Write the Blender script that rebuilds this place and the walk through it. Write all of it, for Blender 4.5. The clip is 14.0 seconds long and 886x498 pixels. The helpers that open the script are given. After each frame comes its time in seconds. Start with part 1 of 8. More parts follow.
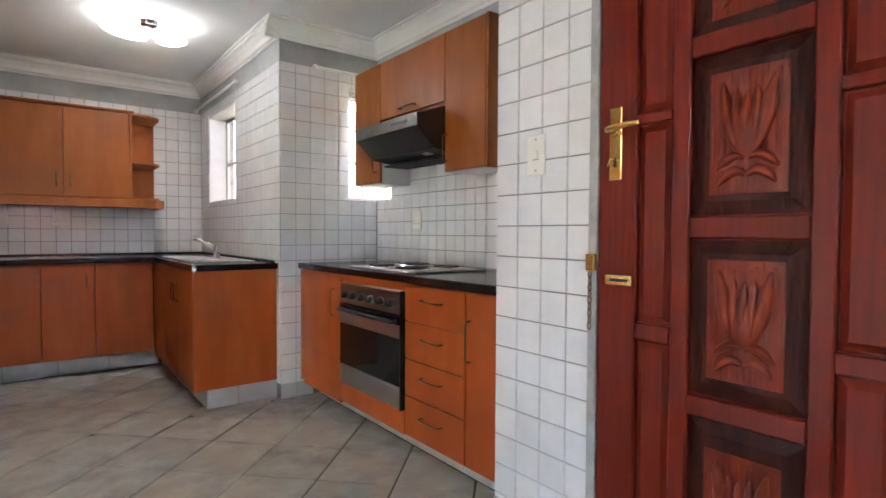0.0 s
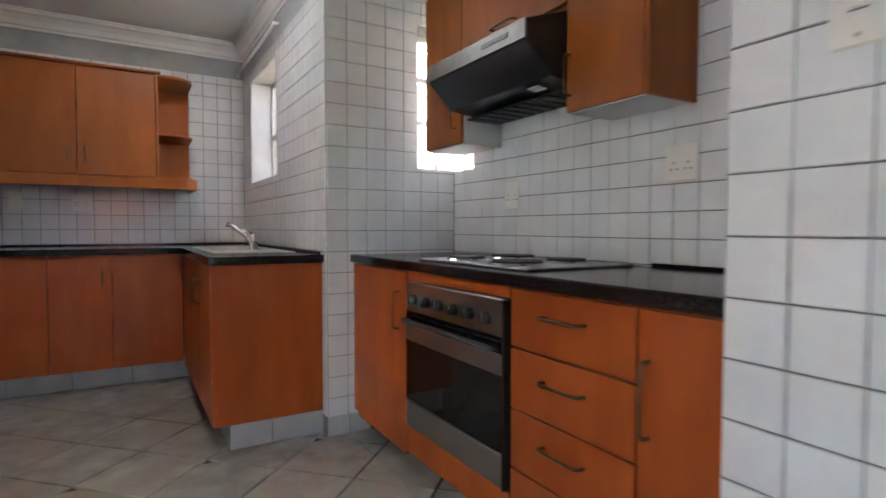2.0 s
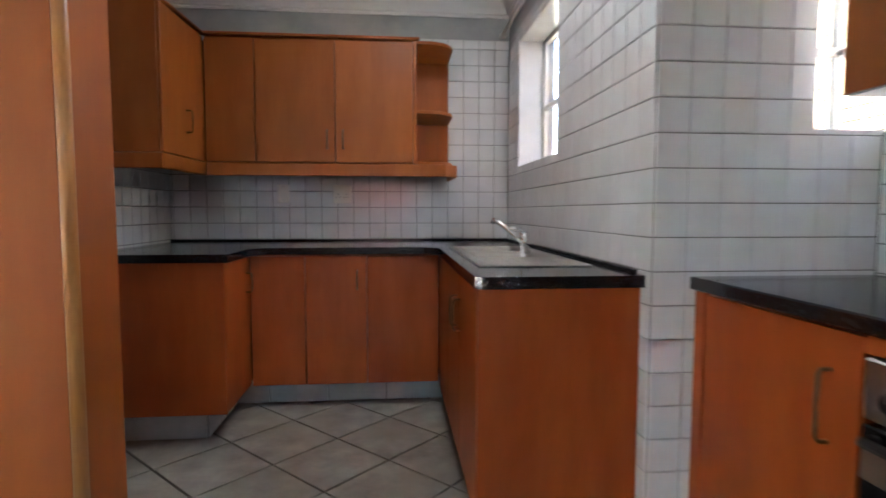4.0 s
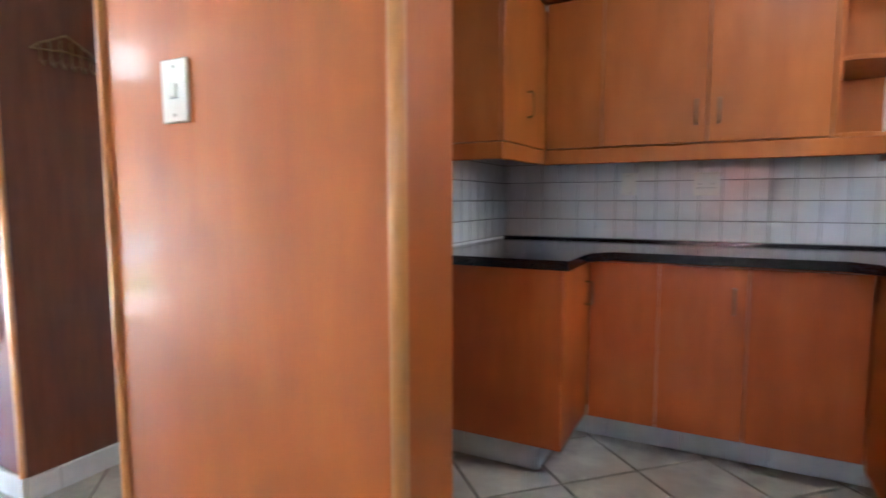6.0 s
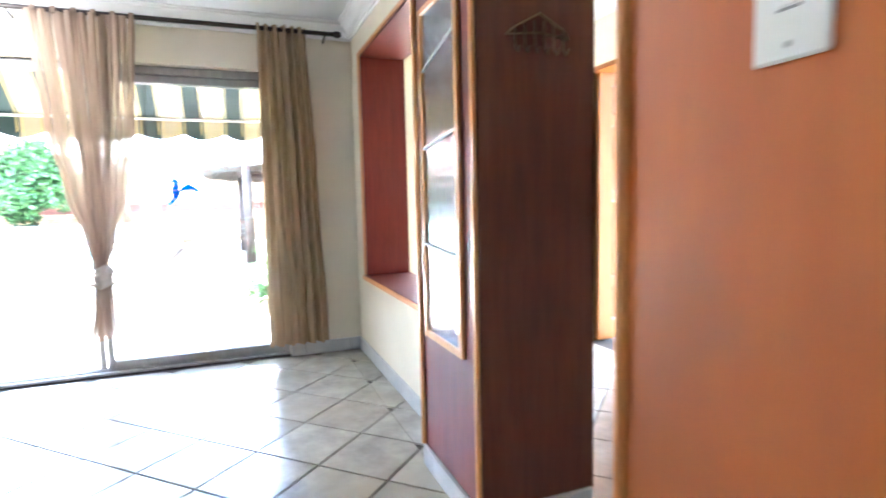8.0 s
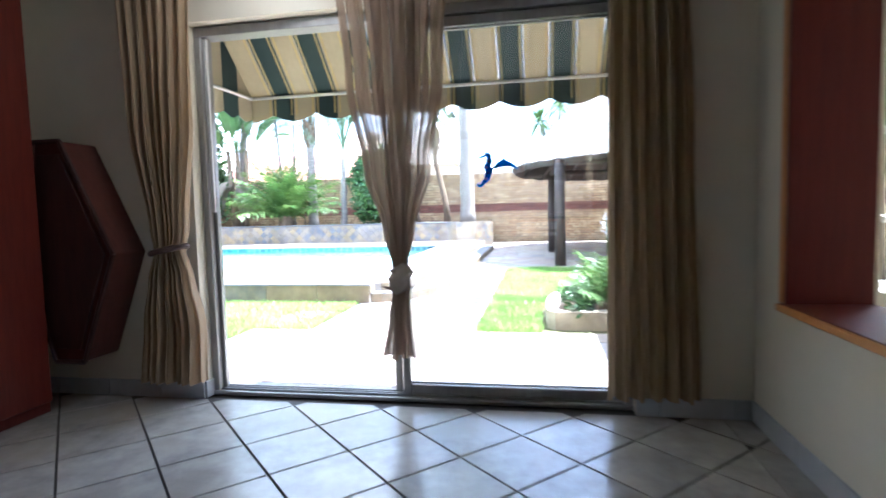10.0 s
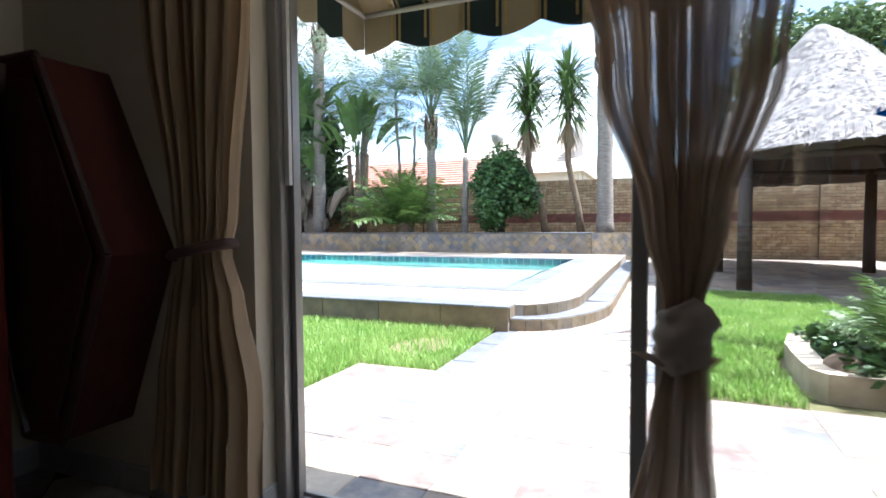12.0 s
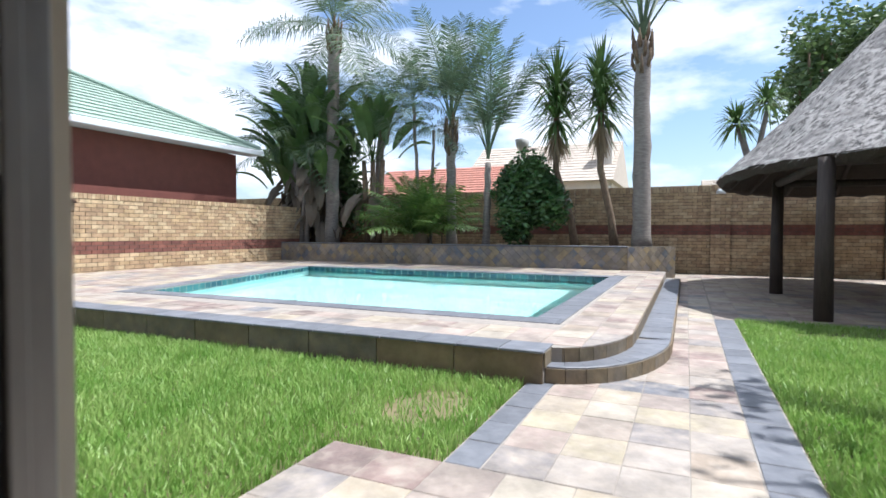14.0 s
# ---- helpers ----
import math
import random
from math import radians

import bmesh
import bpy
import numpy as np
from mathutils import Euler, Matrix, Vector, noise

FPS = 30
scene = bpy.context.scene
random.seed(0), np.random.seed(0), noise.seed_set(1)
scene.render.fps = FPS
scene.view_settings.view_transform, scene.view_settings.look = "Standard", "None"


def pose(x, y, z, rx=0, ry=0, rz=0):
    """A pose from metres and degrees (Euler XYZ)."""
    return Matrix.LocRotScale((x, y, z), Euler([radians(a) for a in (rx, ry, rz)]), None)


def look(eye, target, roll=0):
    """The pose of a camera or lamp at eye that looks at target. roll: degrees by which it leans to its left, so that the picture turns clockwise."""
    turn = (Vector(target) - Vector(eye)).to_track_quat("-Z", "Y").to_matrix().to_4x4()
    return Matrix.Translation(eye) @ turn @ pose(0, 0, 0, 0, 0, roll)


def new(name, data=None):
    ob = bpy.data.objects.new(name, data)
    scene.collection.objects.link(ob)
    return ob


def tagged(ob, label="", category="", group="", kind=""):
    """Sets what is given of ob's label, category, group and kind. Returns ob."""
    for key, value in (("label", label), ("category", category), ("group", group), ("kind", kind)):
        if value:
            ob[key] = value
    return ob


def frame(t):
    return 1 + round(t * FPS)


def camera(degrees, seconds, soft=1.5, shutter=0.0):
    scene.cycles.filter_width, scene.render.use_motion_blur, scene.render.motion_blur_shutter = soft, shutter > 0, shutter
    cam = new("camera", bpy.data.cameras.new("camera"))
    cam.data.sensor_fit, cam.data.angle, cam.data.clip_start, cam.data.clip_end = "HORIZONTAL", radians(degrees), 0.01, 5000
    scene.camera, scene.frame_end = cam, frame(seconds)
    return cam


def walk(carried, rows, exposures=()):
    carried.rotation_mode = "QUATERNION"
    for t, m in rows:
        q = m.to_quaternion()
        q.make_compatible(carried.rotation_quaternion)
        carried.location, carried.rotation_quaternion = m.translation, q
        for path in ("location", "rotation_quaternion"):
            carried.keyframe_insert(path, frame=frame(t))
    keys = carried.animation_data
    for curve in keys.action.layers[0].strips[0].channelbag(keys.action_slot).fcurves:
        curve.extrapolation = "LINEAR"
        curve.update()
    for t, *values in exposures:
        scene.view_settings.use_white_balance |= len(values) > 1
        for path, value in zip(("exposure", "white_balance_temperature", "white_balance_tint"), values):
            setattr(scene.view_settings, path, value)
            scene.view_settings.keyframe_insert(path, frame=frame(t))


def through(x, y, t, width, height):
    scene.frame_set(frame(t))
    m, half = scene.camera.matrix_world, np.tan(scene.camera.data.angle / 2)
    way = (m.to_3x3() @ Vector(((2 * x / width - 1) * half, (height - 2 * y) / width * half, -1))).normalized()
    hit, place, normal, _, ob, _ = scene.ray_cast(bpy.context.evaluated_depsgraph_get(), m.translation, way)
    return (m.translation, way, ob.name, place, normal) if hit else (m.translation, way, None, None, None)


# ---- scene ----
cam = camera(79.1, 14.0, 1.6, 0.5)
PATH = [
    (0, (0.482, 0.581, 1.1), (1.696, 2.169, 1.042), 0.3),
    (0.5, (0.592, 0.742, 1.072), (1.805, 2.331, 1.019), 0.4),
    (1, (0.728, 0.95, 1.052), (1.916, 2.558, 0.988), 0.2),
    (1.5, (0.849, 1.213, 1.041), (1.97, 2.868, 0.965), 0.0),
    (2, (0.925, 1.485, 1.03), (1.944, 3.205, 0.953), 0.1),
    (2.5, (0.99, 1.74, 1.053), (1.836, 3.549, 0.96), -0.3),
    (2.7, (0.995, 1.835, 1.057), (1.761, 3.681, 0.965), -0.5),
    (5, (0.999, 2.833, 1.113), (0.67, 4.798, 0.948), 0.4),
    (5.5, (0.881, 2.918, 1.103), (0.275, 4.816, 0.937), 0.1),
    (6, (0.752, 3.014, 1.122), (-0.172, 4.778, 0.943), -0.1),
    (6.5, (0.646, 3.09, 1.114), (-0.628, 4.622, 0.935), -0.5),
    (7, (0.483, 3.176, 1.135), (-1.058, 4.437, 0.949), -0.8),
    (7.5, (0.286, 3.226, 1.163), (-1.436, 4.225, 0.974), -1.0),
    (8, (0.06, 3.262, 1.157), (-1.799, 3.976, 0.974), -1.3),
    (8.5, (-0.248, 3.308, 1.128), (-2.191, 3.751, 0.955), -1.4),
    (9, (-0.583, 3.313, 1.1), (-2.571, 3.45, 0.934), -1.9),
    (11.5, (-2.451, 2.568, 0.965), (-4.315, 1.85, 0.859), -0.2),
    (12, (-2.755, 2.398, 0.941), (-4.605, 1.643, 0.849), -0.4),
    (12.5, (-3.039, 2.256, 0.923), (-4.883, 1.485, 0.839), -0.2),
    (13, (-3.305, 2.163, 0.921), (-5.140, 1.372, 0.849), -0.3),
    (13.5, (-3.557, 2.073, 0.985), (-5.385, 1.265, 0.907), 0.2),
    (14, (-3.839, 1.999, 1.006), (-5.659, 1.172, 0.945), 0.2),
]
EXPOSURES = [(0, 5.95, 5700, 10), (2.5, 5.45, 5550, 10), (5, 5.95, 5450, 10), (6.5, 6.5, 5250, 10), (7.5, 6.4, 5200, 10), (9, 4.85, 5050, 10), (11.5, 2.3, 5500, 10), (12.5, 1.7, 5700, 10), (13.2, 1.3, 5700, 10), (14, 0.85, 5800, 10)]
walk(cam, [(t, look(eye, target, roll)) for t, eye, target, roll in PATH], EXPOSURES)

# ---- world and lights ----
SUN_DIR = Vector((-0.16, 0.40, 0.90)).normalized()
world = bpy.data.worlds.new("sky")
scene.world = world
world.use_nodes = True
wt = world.node_tree
for n in list(wt.nodes):
    wt.nodes.remove(n)
w_out = wt.nodes.new("ShaderNodeOutputWorld")
w_bg = wt.nodes.new("ShaderNodeBackground")
w_bg.inputs["Strength"].default_value = 0.11
w_sky = wt.nodes.new("ShaderNodeTexSky")
w_sky.sky_type = "NISHITA"
w_sky.sun_disc = False
w_sky.sun_elevation = math.asin(SUN_DIR.z)
w_sky.sun_rotation = math.atan2(SUN_DIR.x, SUN_DIR.y)
w_sky.altitude = 200
w_sky.dust_density = 1.6
w_tc = wt.nodes.new("ShaderNodeTexCoord")
w_map = wt.nodes.new("ShaderNodeMapping")
w_map.inputs["Scale"].default_value = (1.0, 1.0, 2.6)
w_map.inputs["Location"].default_value = (0.35, 0.1, 0.0)
w_noise = wt.nodes.new("ShaderNodeTexNoise")
w_noise.inputs["Scale"].default_value = 2.3
w_noise.inputs["Detail"].default_value = 7.0
w_noise.inputs["Roughness"].default_value = 0.55
w_ramp = wt.nodes.new("ShaderNodeValToRGB")
w_ramp.color_ramp.elements[0].position = 0.44
w_ramp.color_ramp.elements[1].position = 0.55
w_mix = wt.nodes.new("ShaderNodeMixRGB")
w_mix.inputs["Color2"].default_value = (6.6, 6.7, 6.9, 1)
wt.links.new(w_tc.outputs["Generated"], w_map.inputs["Vector"])
wt.links.new(w_map.outputs["Vector"], w_noise.inputs["Vector"])
wt.links.new(w_noise.outputs["Fac"], w_ramp.inputs["Fac"])
wt.links.new(w_ramp.outputs["Color"], w_mix.inputs["Fac"])
wt.links.new(w_sky.outputs["Color"], w_mix.inputs["Color1"])
wt.links.new(w_mix.outputs["Color"], w_bg.inputs["Color"])
wt.links.new(w_bg.outputs["Background"], w_out.inputs["Surface"])

sun_data = bpy.data.lights.new("sun", "SUN")
sun_data.energy = 5.0
sun_data.angle = radians(0.5)
sun_data.color = (1.0, 0.955, 0.90)
sun = new("sun", sun_data)
sun.matrix_world = look((0, 0, 30), Vector((0, 0, 30)) - SUN_DIR)

lamp_data = bpy.data.lights.new("kitchen_bulb", "POINT")
lamp_data.energy = 0.12
lamp_data.color = (1.0, 0.93, 0.82)
lamp_data.shadow_soft_size = 0.12
kitchen_bulb = new("kitchen_bulb", lamp_data)
kitchen_bulb.location = (1.07, 4.55, 2.30)

living_lamp = bpy.data.lights.new("living_room_bulb", "POINT")
living_lamp.energy = 0.65
living_lamp.color = (1.0, 0.93, 0.84)
living_lamp.shadow_soft_size = 0.16
living_bulb = new("living_room_bulb", living_lamp)
living_bulb.location = (-3.66, 1.86, 2.27)


# ---- materials ----
def mat(name, color, rough=0.5, metal=0.0, color2=None, scale=6.0, stretch=(1, 1, 1), detail=4.0, bump=0.0,
        bump_scale=40.0, spec=0.5, rand=0.0, rand_hue=0.0, coat=0.0, blotch=None, blotch_scale=1.3, low=0.35, high=0.65,
        island=False, rough_var=0.0):
    """A procedural surface: two colours mixed by stretched noise, large blotches, random tone per piece, bump."""
    m = bpy.data.materials.new(name)
    m.use_nodes = True
    nt = m.node_tree
    b = nt.nodes["Principled BSDF"]
    b.inputs["Roughness"].default_value = rough
    b.inputs["Metallic"].default_value = metal
    b.inputs["Specular IOR Level"].default_value = spec
    b.inputs["Coat Weight"].default_value = coat
    b.inputs["Coat Roughness"].default_value = 0.08
    tc = nt.nodes.new("ShaderNodeTexCoord")
    out = None
    base = nt.nodes.new("ShaderNodeRGB")
    base.outputs[0].default_value = (*color, 1)
    out = base.outputs[0]
    mp = nt.nodes.new("ShaderNodeMapping")
    mp.inputs["Scale"].default_value = stretch
    geo = nt.nodes.new("ShaderNodeNewGeometry")
    nt.links.new(geo.outputs["Position"], mp.inputs["Vector"])
    ns = nt.nodes.new("ShaderNodeTexNoise")
    ns.inputs["Scale"].default_value = scale
    ns.inputs["Detail"].default_value = detail
    ns.inputs["Roughness"].default_value = 0.6
    nt.links.new(mp.outputs["Vector"], ns.inputs["Vector"])
    if color2:
        rp = nt.nodes.new("ShaderNodeMapRange")
        rp.inputs["From Min"].default_value = low
        rp.inputs["From Max"].default_value = high
        nt.links.new(ns.outputs["Fac"], rp.inputs["Value"])
        mx = nt.nodes.new("ShaderNodeMixRGB")
        mx.inputs["Color2"].default_value = (*color2, 1)
        nt.links.new(rp.outputs["Result"], mx.inputs["Fac"])
        nt.links.new(out, mx.inputs["Color1"])
        out = mx.outputs["Color"]
    if blotch:
        n2 = nt.nodes.new("ShaderNodeTexNoise")
        n2.inputs["Scale"].default_value = blotch_scale
        n2.inputs["Detail"].default_value = 3.0
        nt.links.new(geo.outputs["Position"], n2.inputs["Vector"])
        r2 = nt.nodes.new("ShaderNodeMapRange")
        r2.inputs["From Min"].default_value = 0.45
        r2.inputs["From Max"].default_value = 0.72
        nt.links.new(n2.outputs["Fac"], r2.inputs["Value"])
        m2 = nt.nodes.new("ShaderNodeMixRGB")
        m2.inputs["Color2"].default_value = (*blotch, 1)
        nt.links.new(r2.outputs["Result"], m2.inputs["Fac"])
        nt.links.new(out, m2.inputs["Color1"])
        out = m2.outputs["Color"]
    if rand or rand_hue:
        if island:
            rnd = geo.outputs["Random Per Island"]
        else:
            oi = nt.nodes.new("ShaderNodeObjectInfo")
            rnd = oi.outputs["Random"]
        hs = nt.nodes.new("ShaderNodeHueSaturation")
        rv = nt.nodes.new("ShaderNodeMapRange")
        rv.inputs["To Min"].default_value = 1 - rand
        rv.inputs["To Max"].default_value = 1 + rand
        nt.links.new(rnd, rv.inputs["Value"])
        nt.links.new(rv.outputs["Result"], hs.inputs["Value"])
        if rand_hue:
            m7 = nt.nodes.new("ShaderNodeMath")
            m7.operation = "MULTIPLY"
            m7.inputs[1].default_value = 7.31
            nt.links.new(rnd, m7.inputs[0])
            fr = nt.nodes.new("ShaderNodeMath")
            fr.operation = "FRACT"
            nt.links.new(m7.outputs[0], fr.inputs[0])
            rh = nt.nodes.new("ShaderNodeMapRange")
            rh.inputs["To Min"].default_value = 0.5 - rand_hue
            rh.inputs["To Max"].default_value = 0.5 + rand_hue
            nt.links.new(fr.outputs[0], rh.inputs["Value"])
            nt.links.new(rh.outputs["Result"], hs.inputs["Hue"])
        nt.links.new(out, hs.inputs["Color"])
        out = hs.outputs["Color"]
    nt.links.new(out, b.inputs["Base Color"])
    if rough_var:
        rr = nt.nodes.new("ShaderNodeMapRange")
        rr.inputs["To Min"].default_value = max(0.02, rough - rough_var)
        rr.inputs["To Max"].default_value = rough + rough_var
        nt.links.new(ns.outputs["Fac"], rr.inputs["Value"])
        nt.links.new(rr.outputs["Result"], b.inputs["Roughness"])
    if bump:
        n3 = nt.nodes.new("ShaderNodeTexNoise")
        n3.inputs["Scale"].default_value = bump_scale
        n3.inputs["Detail"].default_value = 4.0
        nt.links.new(mp.outputs["Vector"], n3.inputs["Vector"])
        bp = nt.nodes.new("ShaderNodeBump")
        bp.inputs["Strength"].default_value = bump
        bp.inputs["Distance"].default_value = 0.01
        nt.links.new(n3.outputs["Fac"], bp.inputs["Height"])
        nt.links.new(bp.outputs["Normal"], b.inputs["Normal"])
    return m


def palette_mat(name, stops, rough=0.6, scale=5.0, tint=(0.5, 0.5, 0.5), tint_amount=0.35, bump=0.25, bump_scale=25.0, island=False):
    """A stone whose pieces each take one colour of a palette, with mottling."""
    m = bpy.data.materials.new(name)
    m.use_nodes = True
    nt = m.node_tree
    b = nt.nodes["Principled BSDF"]
    b.inputs["Roughness"].default_value = rough
    geo = nt.nodes.new("ShaderNodeNewGeometry")
    if island:
        rnd = geo.outputs["Random Per Island"]
    else:
        oi = nt.nodes.new("ShaderNodeObjectInfo")
        rnd = oi.outputs["Random"]
    rp = nt.nodes.new("ShaderNodeValToRGB")
    rp.color_ramp.interpolation = "CONSTANT"
    els = rp.color_ramp.elements
    els[0].position = 0
    els[0].color = (*stops[0], 1)
    els[1].position = 1 / len(stops)
    els[1].color = (*stops[1], 1)
    for k in range(2, len(stops)):
        e = els.new(k / len(stops))
        e.color = (*stops[k], 1)
    nt.links.new(rnd, rp.inputs["Fac"])
    ns = nt.nodes.new("ShaderNodeTexNoise")
    ns.inputs["Scale"].default_value = scale
    ns.inputs["Detail"].default_value = 6
    nt.links.new(geo.outputs["Position"], ns.inputs["Vector"])
    mr = nt.nodes.new("ShaderNodeMapRange")
    mr.inputs["From Min"].default_value = 0.4
    mr.inputs["From Max"].default_value = 0.7
    mr.inputs["To Max"].default_value = tint_amount
    nt.links.new(ns.outputs["Fac"], mr.inputs["Value"])
    mx = nt.nodes.new("ShaderNodeMixRGB")
    mx.inputs["Color2"].default_value = (*tint, 1)
    nt.links.new(mr.outputs["Result"], mx.inputs["Fac"])
    nt.links.new(rp.outputs["Color"], mx.inputs["Color1"])
    n2 = nt.nodes.new("ShaderNodeTexNoise")
    n2.inputs["Scale"].default_value = scale * 0.45
    n2.inputs["Detail"].default_value = 7
    n2.inputs["Roughness"].default_value = 0.65
    nt.links.new(geo.outputs["Position"], n2.inputs["Vector"])
    m2 = nt.nodes.new("ShaderNodeMapRange")
    m2.inputs["From Min"].default_value = 0.35
    m2.inputs["From Max"].default_value = 0.65
    m2.inputs["To Min"].default_value = 0.72
    m2.inputs["To Max"].default_value = 1.22
    nt.links.new(n2.outputs["Fac"], m2.inputs["Value"])
    hv = nt.nodes.new("ShaderNodeHueSaturation")
    nt.links.new(m2.outputs["Result"], hv.inputs["Value"])
    nt.links.new(mx.outputs["Color"], hv.inputs["Color"])
    nt.links.new(hv.outputs["Color"], b.inputs["Base Color"])
    n3 = nt.nodes.new("ShaderNodeTexNoise")
    n3.inputs["Scale"].default_value = bump_scale
    n3.inputs["Detail"].default_value = 5
    nt.links.new(geo.outputs["Position"], n3.inputs["Vector"])
    bp = nt.nodes.new("ShaderNodeBump")
    bp.inputs["Strength"].default_value = bump
    bp.inputs["Distance"].default_value = 0.012
    nt.links.new(n3.outputs["Fac"], bp.inputs["Height"])
    nt.links.new(bp.outputs["Normal"], b.inputs["Normal"])
    return m


def glass_mat(name, tint=(1, 1, 1), rough=0.0, bump=0.0, bump_scale=20.0, ior=1.45):
    m = bpy.data.materials.new(name)
    m.use_nodes = True
    nt = m.node_tree
    b = nt.nodes["Principled BSDF"]
    b.inputs["Base Color"].default_value = (*tint, 1)
    b.inputs["Roughness"].default_value = rough
    b.inputs["Transmission Weight"].default_value = 1.0
    b.inputs["IOR"].default_value = ior
    if bump:
        geo = nt.nodes.new("ShaderNodeNewGeometry")
        ns = nt.nodes.new("ShaderNodeTexNoise")
        ns.inputs["Scale"].default_value = bump_scale
        ns.inputs["Detail"].default_value = 2
        nt.links.new(geo.outputs["Position"], ns.inputs["Vector"])
        bp = nt.nodes.new("ShaderNodeBump")
        bp.inputs["Strength"].default_value = bump
        bp.inputs["Distance"].default_value = 0.02
        nt.links.new(ns.outputs["Fac"], bp.inputs["Height"])
        nt.links.new(bp.outputs["Normal"], b.inputs["Normal"])
    return m


def emit_mat(name, color, strength):
    m = bpy.data.materials.new(name)
    m.use_nodes = True
    b = m.node_tree.nodes["Principled BSDF"]
    b.inputs["Base Color"].default_value = (*color, 1)
    b.inputs["Emission Color"].default_value = (*color, 1)
    b.inputs["Emission Strength"].default_value = strength
    return m


def cloth_mat(name, color, color2, through=0.35, scale=30.0):
    """Woven cloth that lets some light through."""
    m = bpy.data.materials.new(name)
    m.use_nodes = True
    nt = m.node_tree
    b = nt.nodes["Principled BSDF"]
    b.inputs["Roughness"].default_value = 0.75
    geo = nt.nodes.new("ShaderNodeNewGeometry")
    mp = nt.nodes.new("ShaderNodeMapping")
    mp.inputs["Scale"].default_value = (1, 1, 0.06)
    nt.links.new(geo.outputs["Position"], mp.inputs["Vector"])
    ns = nt.nodes.new("ShaderNodeTexNoise")
    ns.inputs["Scale"].default_value = scale
    nt.links.new(mp.outputs["Vector"], ns.inputs["Vector"])
    mx = nt.nodes.new("ShaderNodeMixRGB")
    mx.inputs["Color1"].default_value = (*color, 1)
    mx.inputs["Color2"].default_value = (*color2, 1)
    nt.links.new(ns.outputs["Fac"], mx.inputs["Fac"])
    nt.links.new(mx.outputs["Color"], b.inputs["Base Color"])
    tr = nt.nodes.new("ShaderNodeBsdfTranslucent")
    nt.links.new(mx.outputs["Color"], tr.inputs["Color"])
    ms = nt.nodes.new("ShaderNodeMixShader")
    ms.inputs["Fac"].default_value = through
    nt.links.new(b.outputs["BSDF"], ms.inputs[1])
    nt.links.new(tr.outputs["BSDF"], ms.inputs[2])
    nt.links.new(ms.outputs["Shader"], nt.nodes["Material Output"].inputs["Surface"])
    return m


def sheer_mat(name, color, clear=0.45):
    m = cloth_mat(name, color, tuple(c * 0.85 for c in color), 0.5)
    nt = m.node_tree
    out = nt.nodes["Material Output"]
    src = out.inputs["Surface"].links[0].from_socket
    tp = nt.nodes.new("ShaderNodeBsdfTransparent")
    ms = nt.nodes.new("ShaderNodeMixShader")
    ms.inputs["Fac"].default_value = clear
    nt.links.new(src, ms.inputs[1])
    nt.links.new(tp.outputs["BSDF"], ms.inputs[2])
    nt.links.new(ms.outputs["Shader"], out.inputs["Surface"])
    return m


def leaf_mat(name, color, color2, through=0.3, rough=0.5):
    m = bpy.data.materials.new(name)
    m.use_nodes = True
    nt = m.node_tree
    b = nt.nodes["Principled BSDF"]
    b.inputs["Roughness"].default_value = rough
    geo = nt.nodes.new("ShaderNodeNewGeometry")
    ns = nt.nodes.new("ShaderNodeTexNoise")
    ns.inputs["Scale"].default_value = 2.0
    nt.links.new(geo.outputs["Position"], ns.inputs["Vector"])
    ad = nt.nodes.new("ShaderNodeMath")
    ad.inputs[1].default_value = 0.6
    ad.operation = "MULTIPLY_ADD"
    nt.links.new(geo.outputs["Random Per Island"], ad.inputs[0])
    nt.links.new(ns.outputs["Fac"], ad.inputs[2])
    mr = nt.nodes.new("ShaderNodeMapRange")
    mr.inputs["From Min"].default_value = 0.4
    mr.inputs["From Max"].default_value = 1.1
    nt.links.new(ad.outputs[0], mr.inputs["Value"])
    mx = nt.nodes.new("ShaderNodeMixRGB")
    mx.inputs["Color1"].default_value = (*color, 1)
    mx.inputs["Color2"].default_value = (*color2, 1)
    nt.links.new(mr.outputs["Result"], mx.inputs["Fac"])
    nt.links.new(mx.outputs["Color"], b.inputs["Base Color"])
    tr = nt.nodes.new("ShaderNodeBsdfTranslucent")
    nt.links.new(mx.outputs["Color"], tr.inputs["Color"])
    ms = nt.nodes.new("ShaderNodeMixShader")
    ms.inputs["Fac"].default_value = through
    nt.links.new(b.outputs["BSDF"], ms.inputs[1])
    nt.links.new(tr.outputs["BSDF"], ms.inputs[2])
    nt.links.new(ms.outputs["Shader"], nt.nodes["Material Output"].inputs["Surface"])
    return m


CHERRY = mat("cherry_laminate", (0.42, 0.094, 0.015), 0.38, 0, (0.335, 0.066, 0.010), 4, (2.2, 2.2, 0.45), 8, 0.04, 60, 0.25, 0.06, 0, 0.03,
             (0.29, 0.056, 0.010), 2.2)
CHERRY_PANEL = mat("golden_cherry_panel", (0.46, 0.125, 0.018), 0.42, 0, (0.40, 0.100, 0.014), 4, (2.2, 2.2, 0.3), 8, 0.04, 60, 0.45, 0, 0, 0.12,
                   (0.35, 0.092, 0.014), 2.2)
CHERRY_UP = mat("cherry_veneer_upper", (0.35, 0.105, 0.016), 0.42, 0, (0.27, 0.072, 0.010), 4, (2.2, 2.2, 0.45), 8, 0.04, 60, 0.25, 0.06, 0, 0.03,
                (0.27, 0.078, 0.012), 2.0)
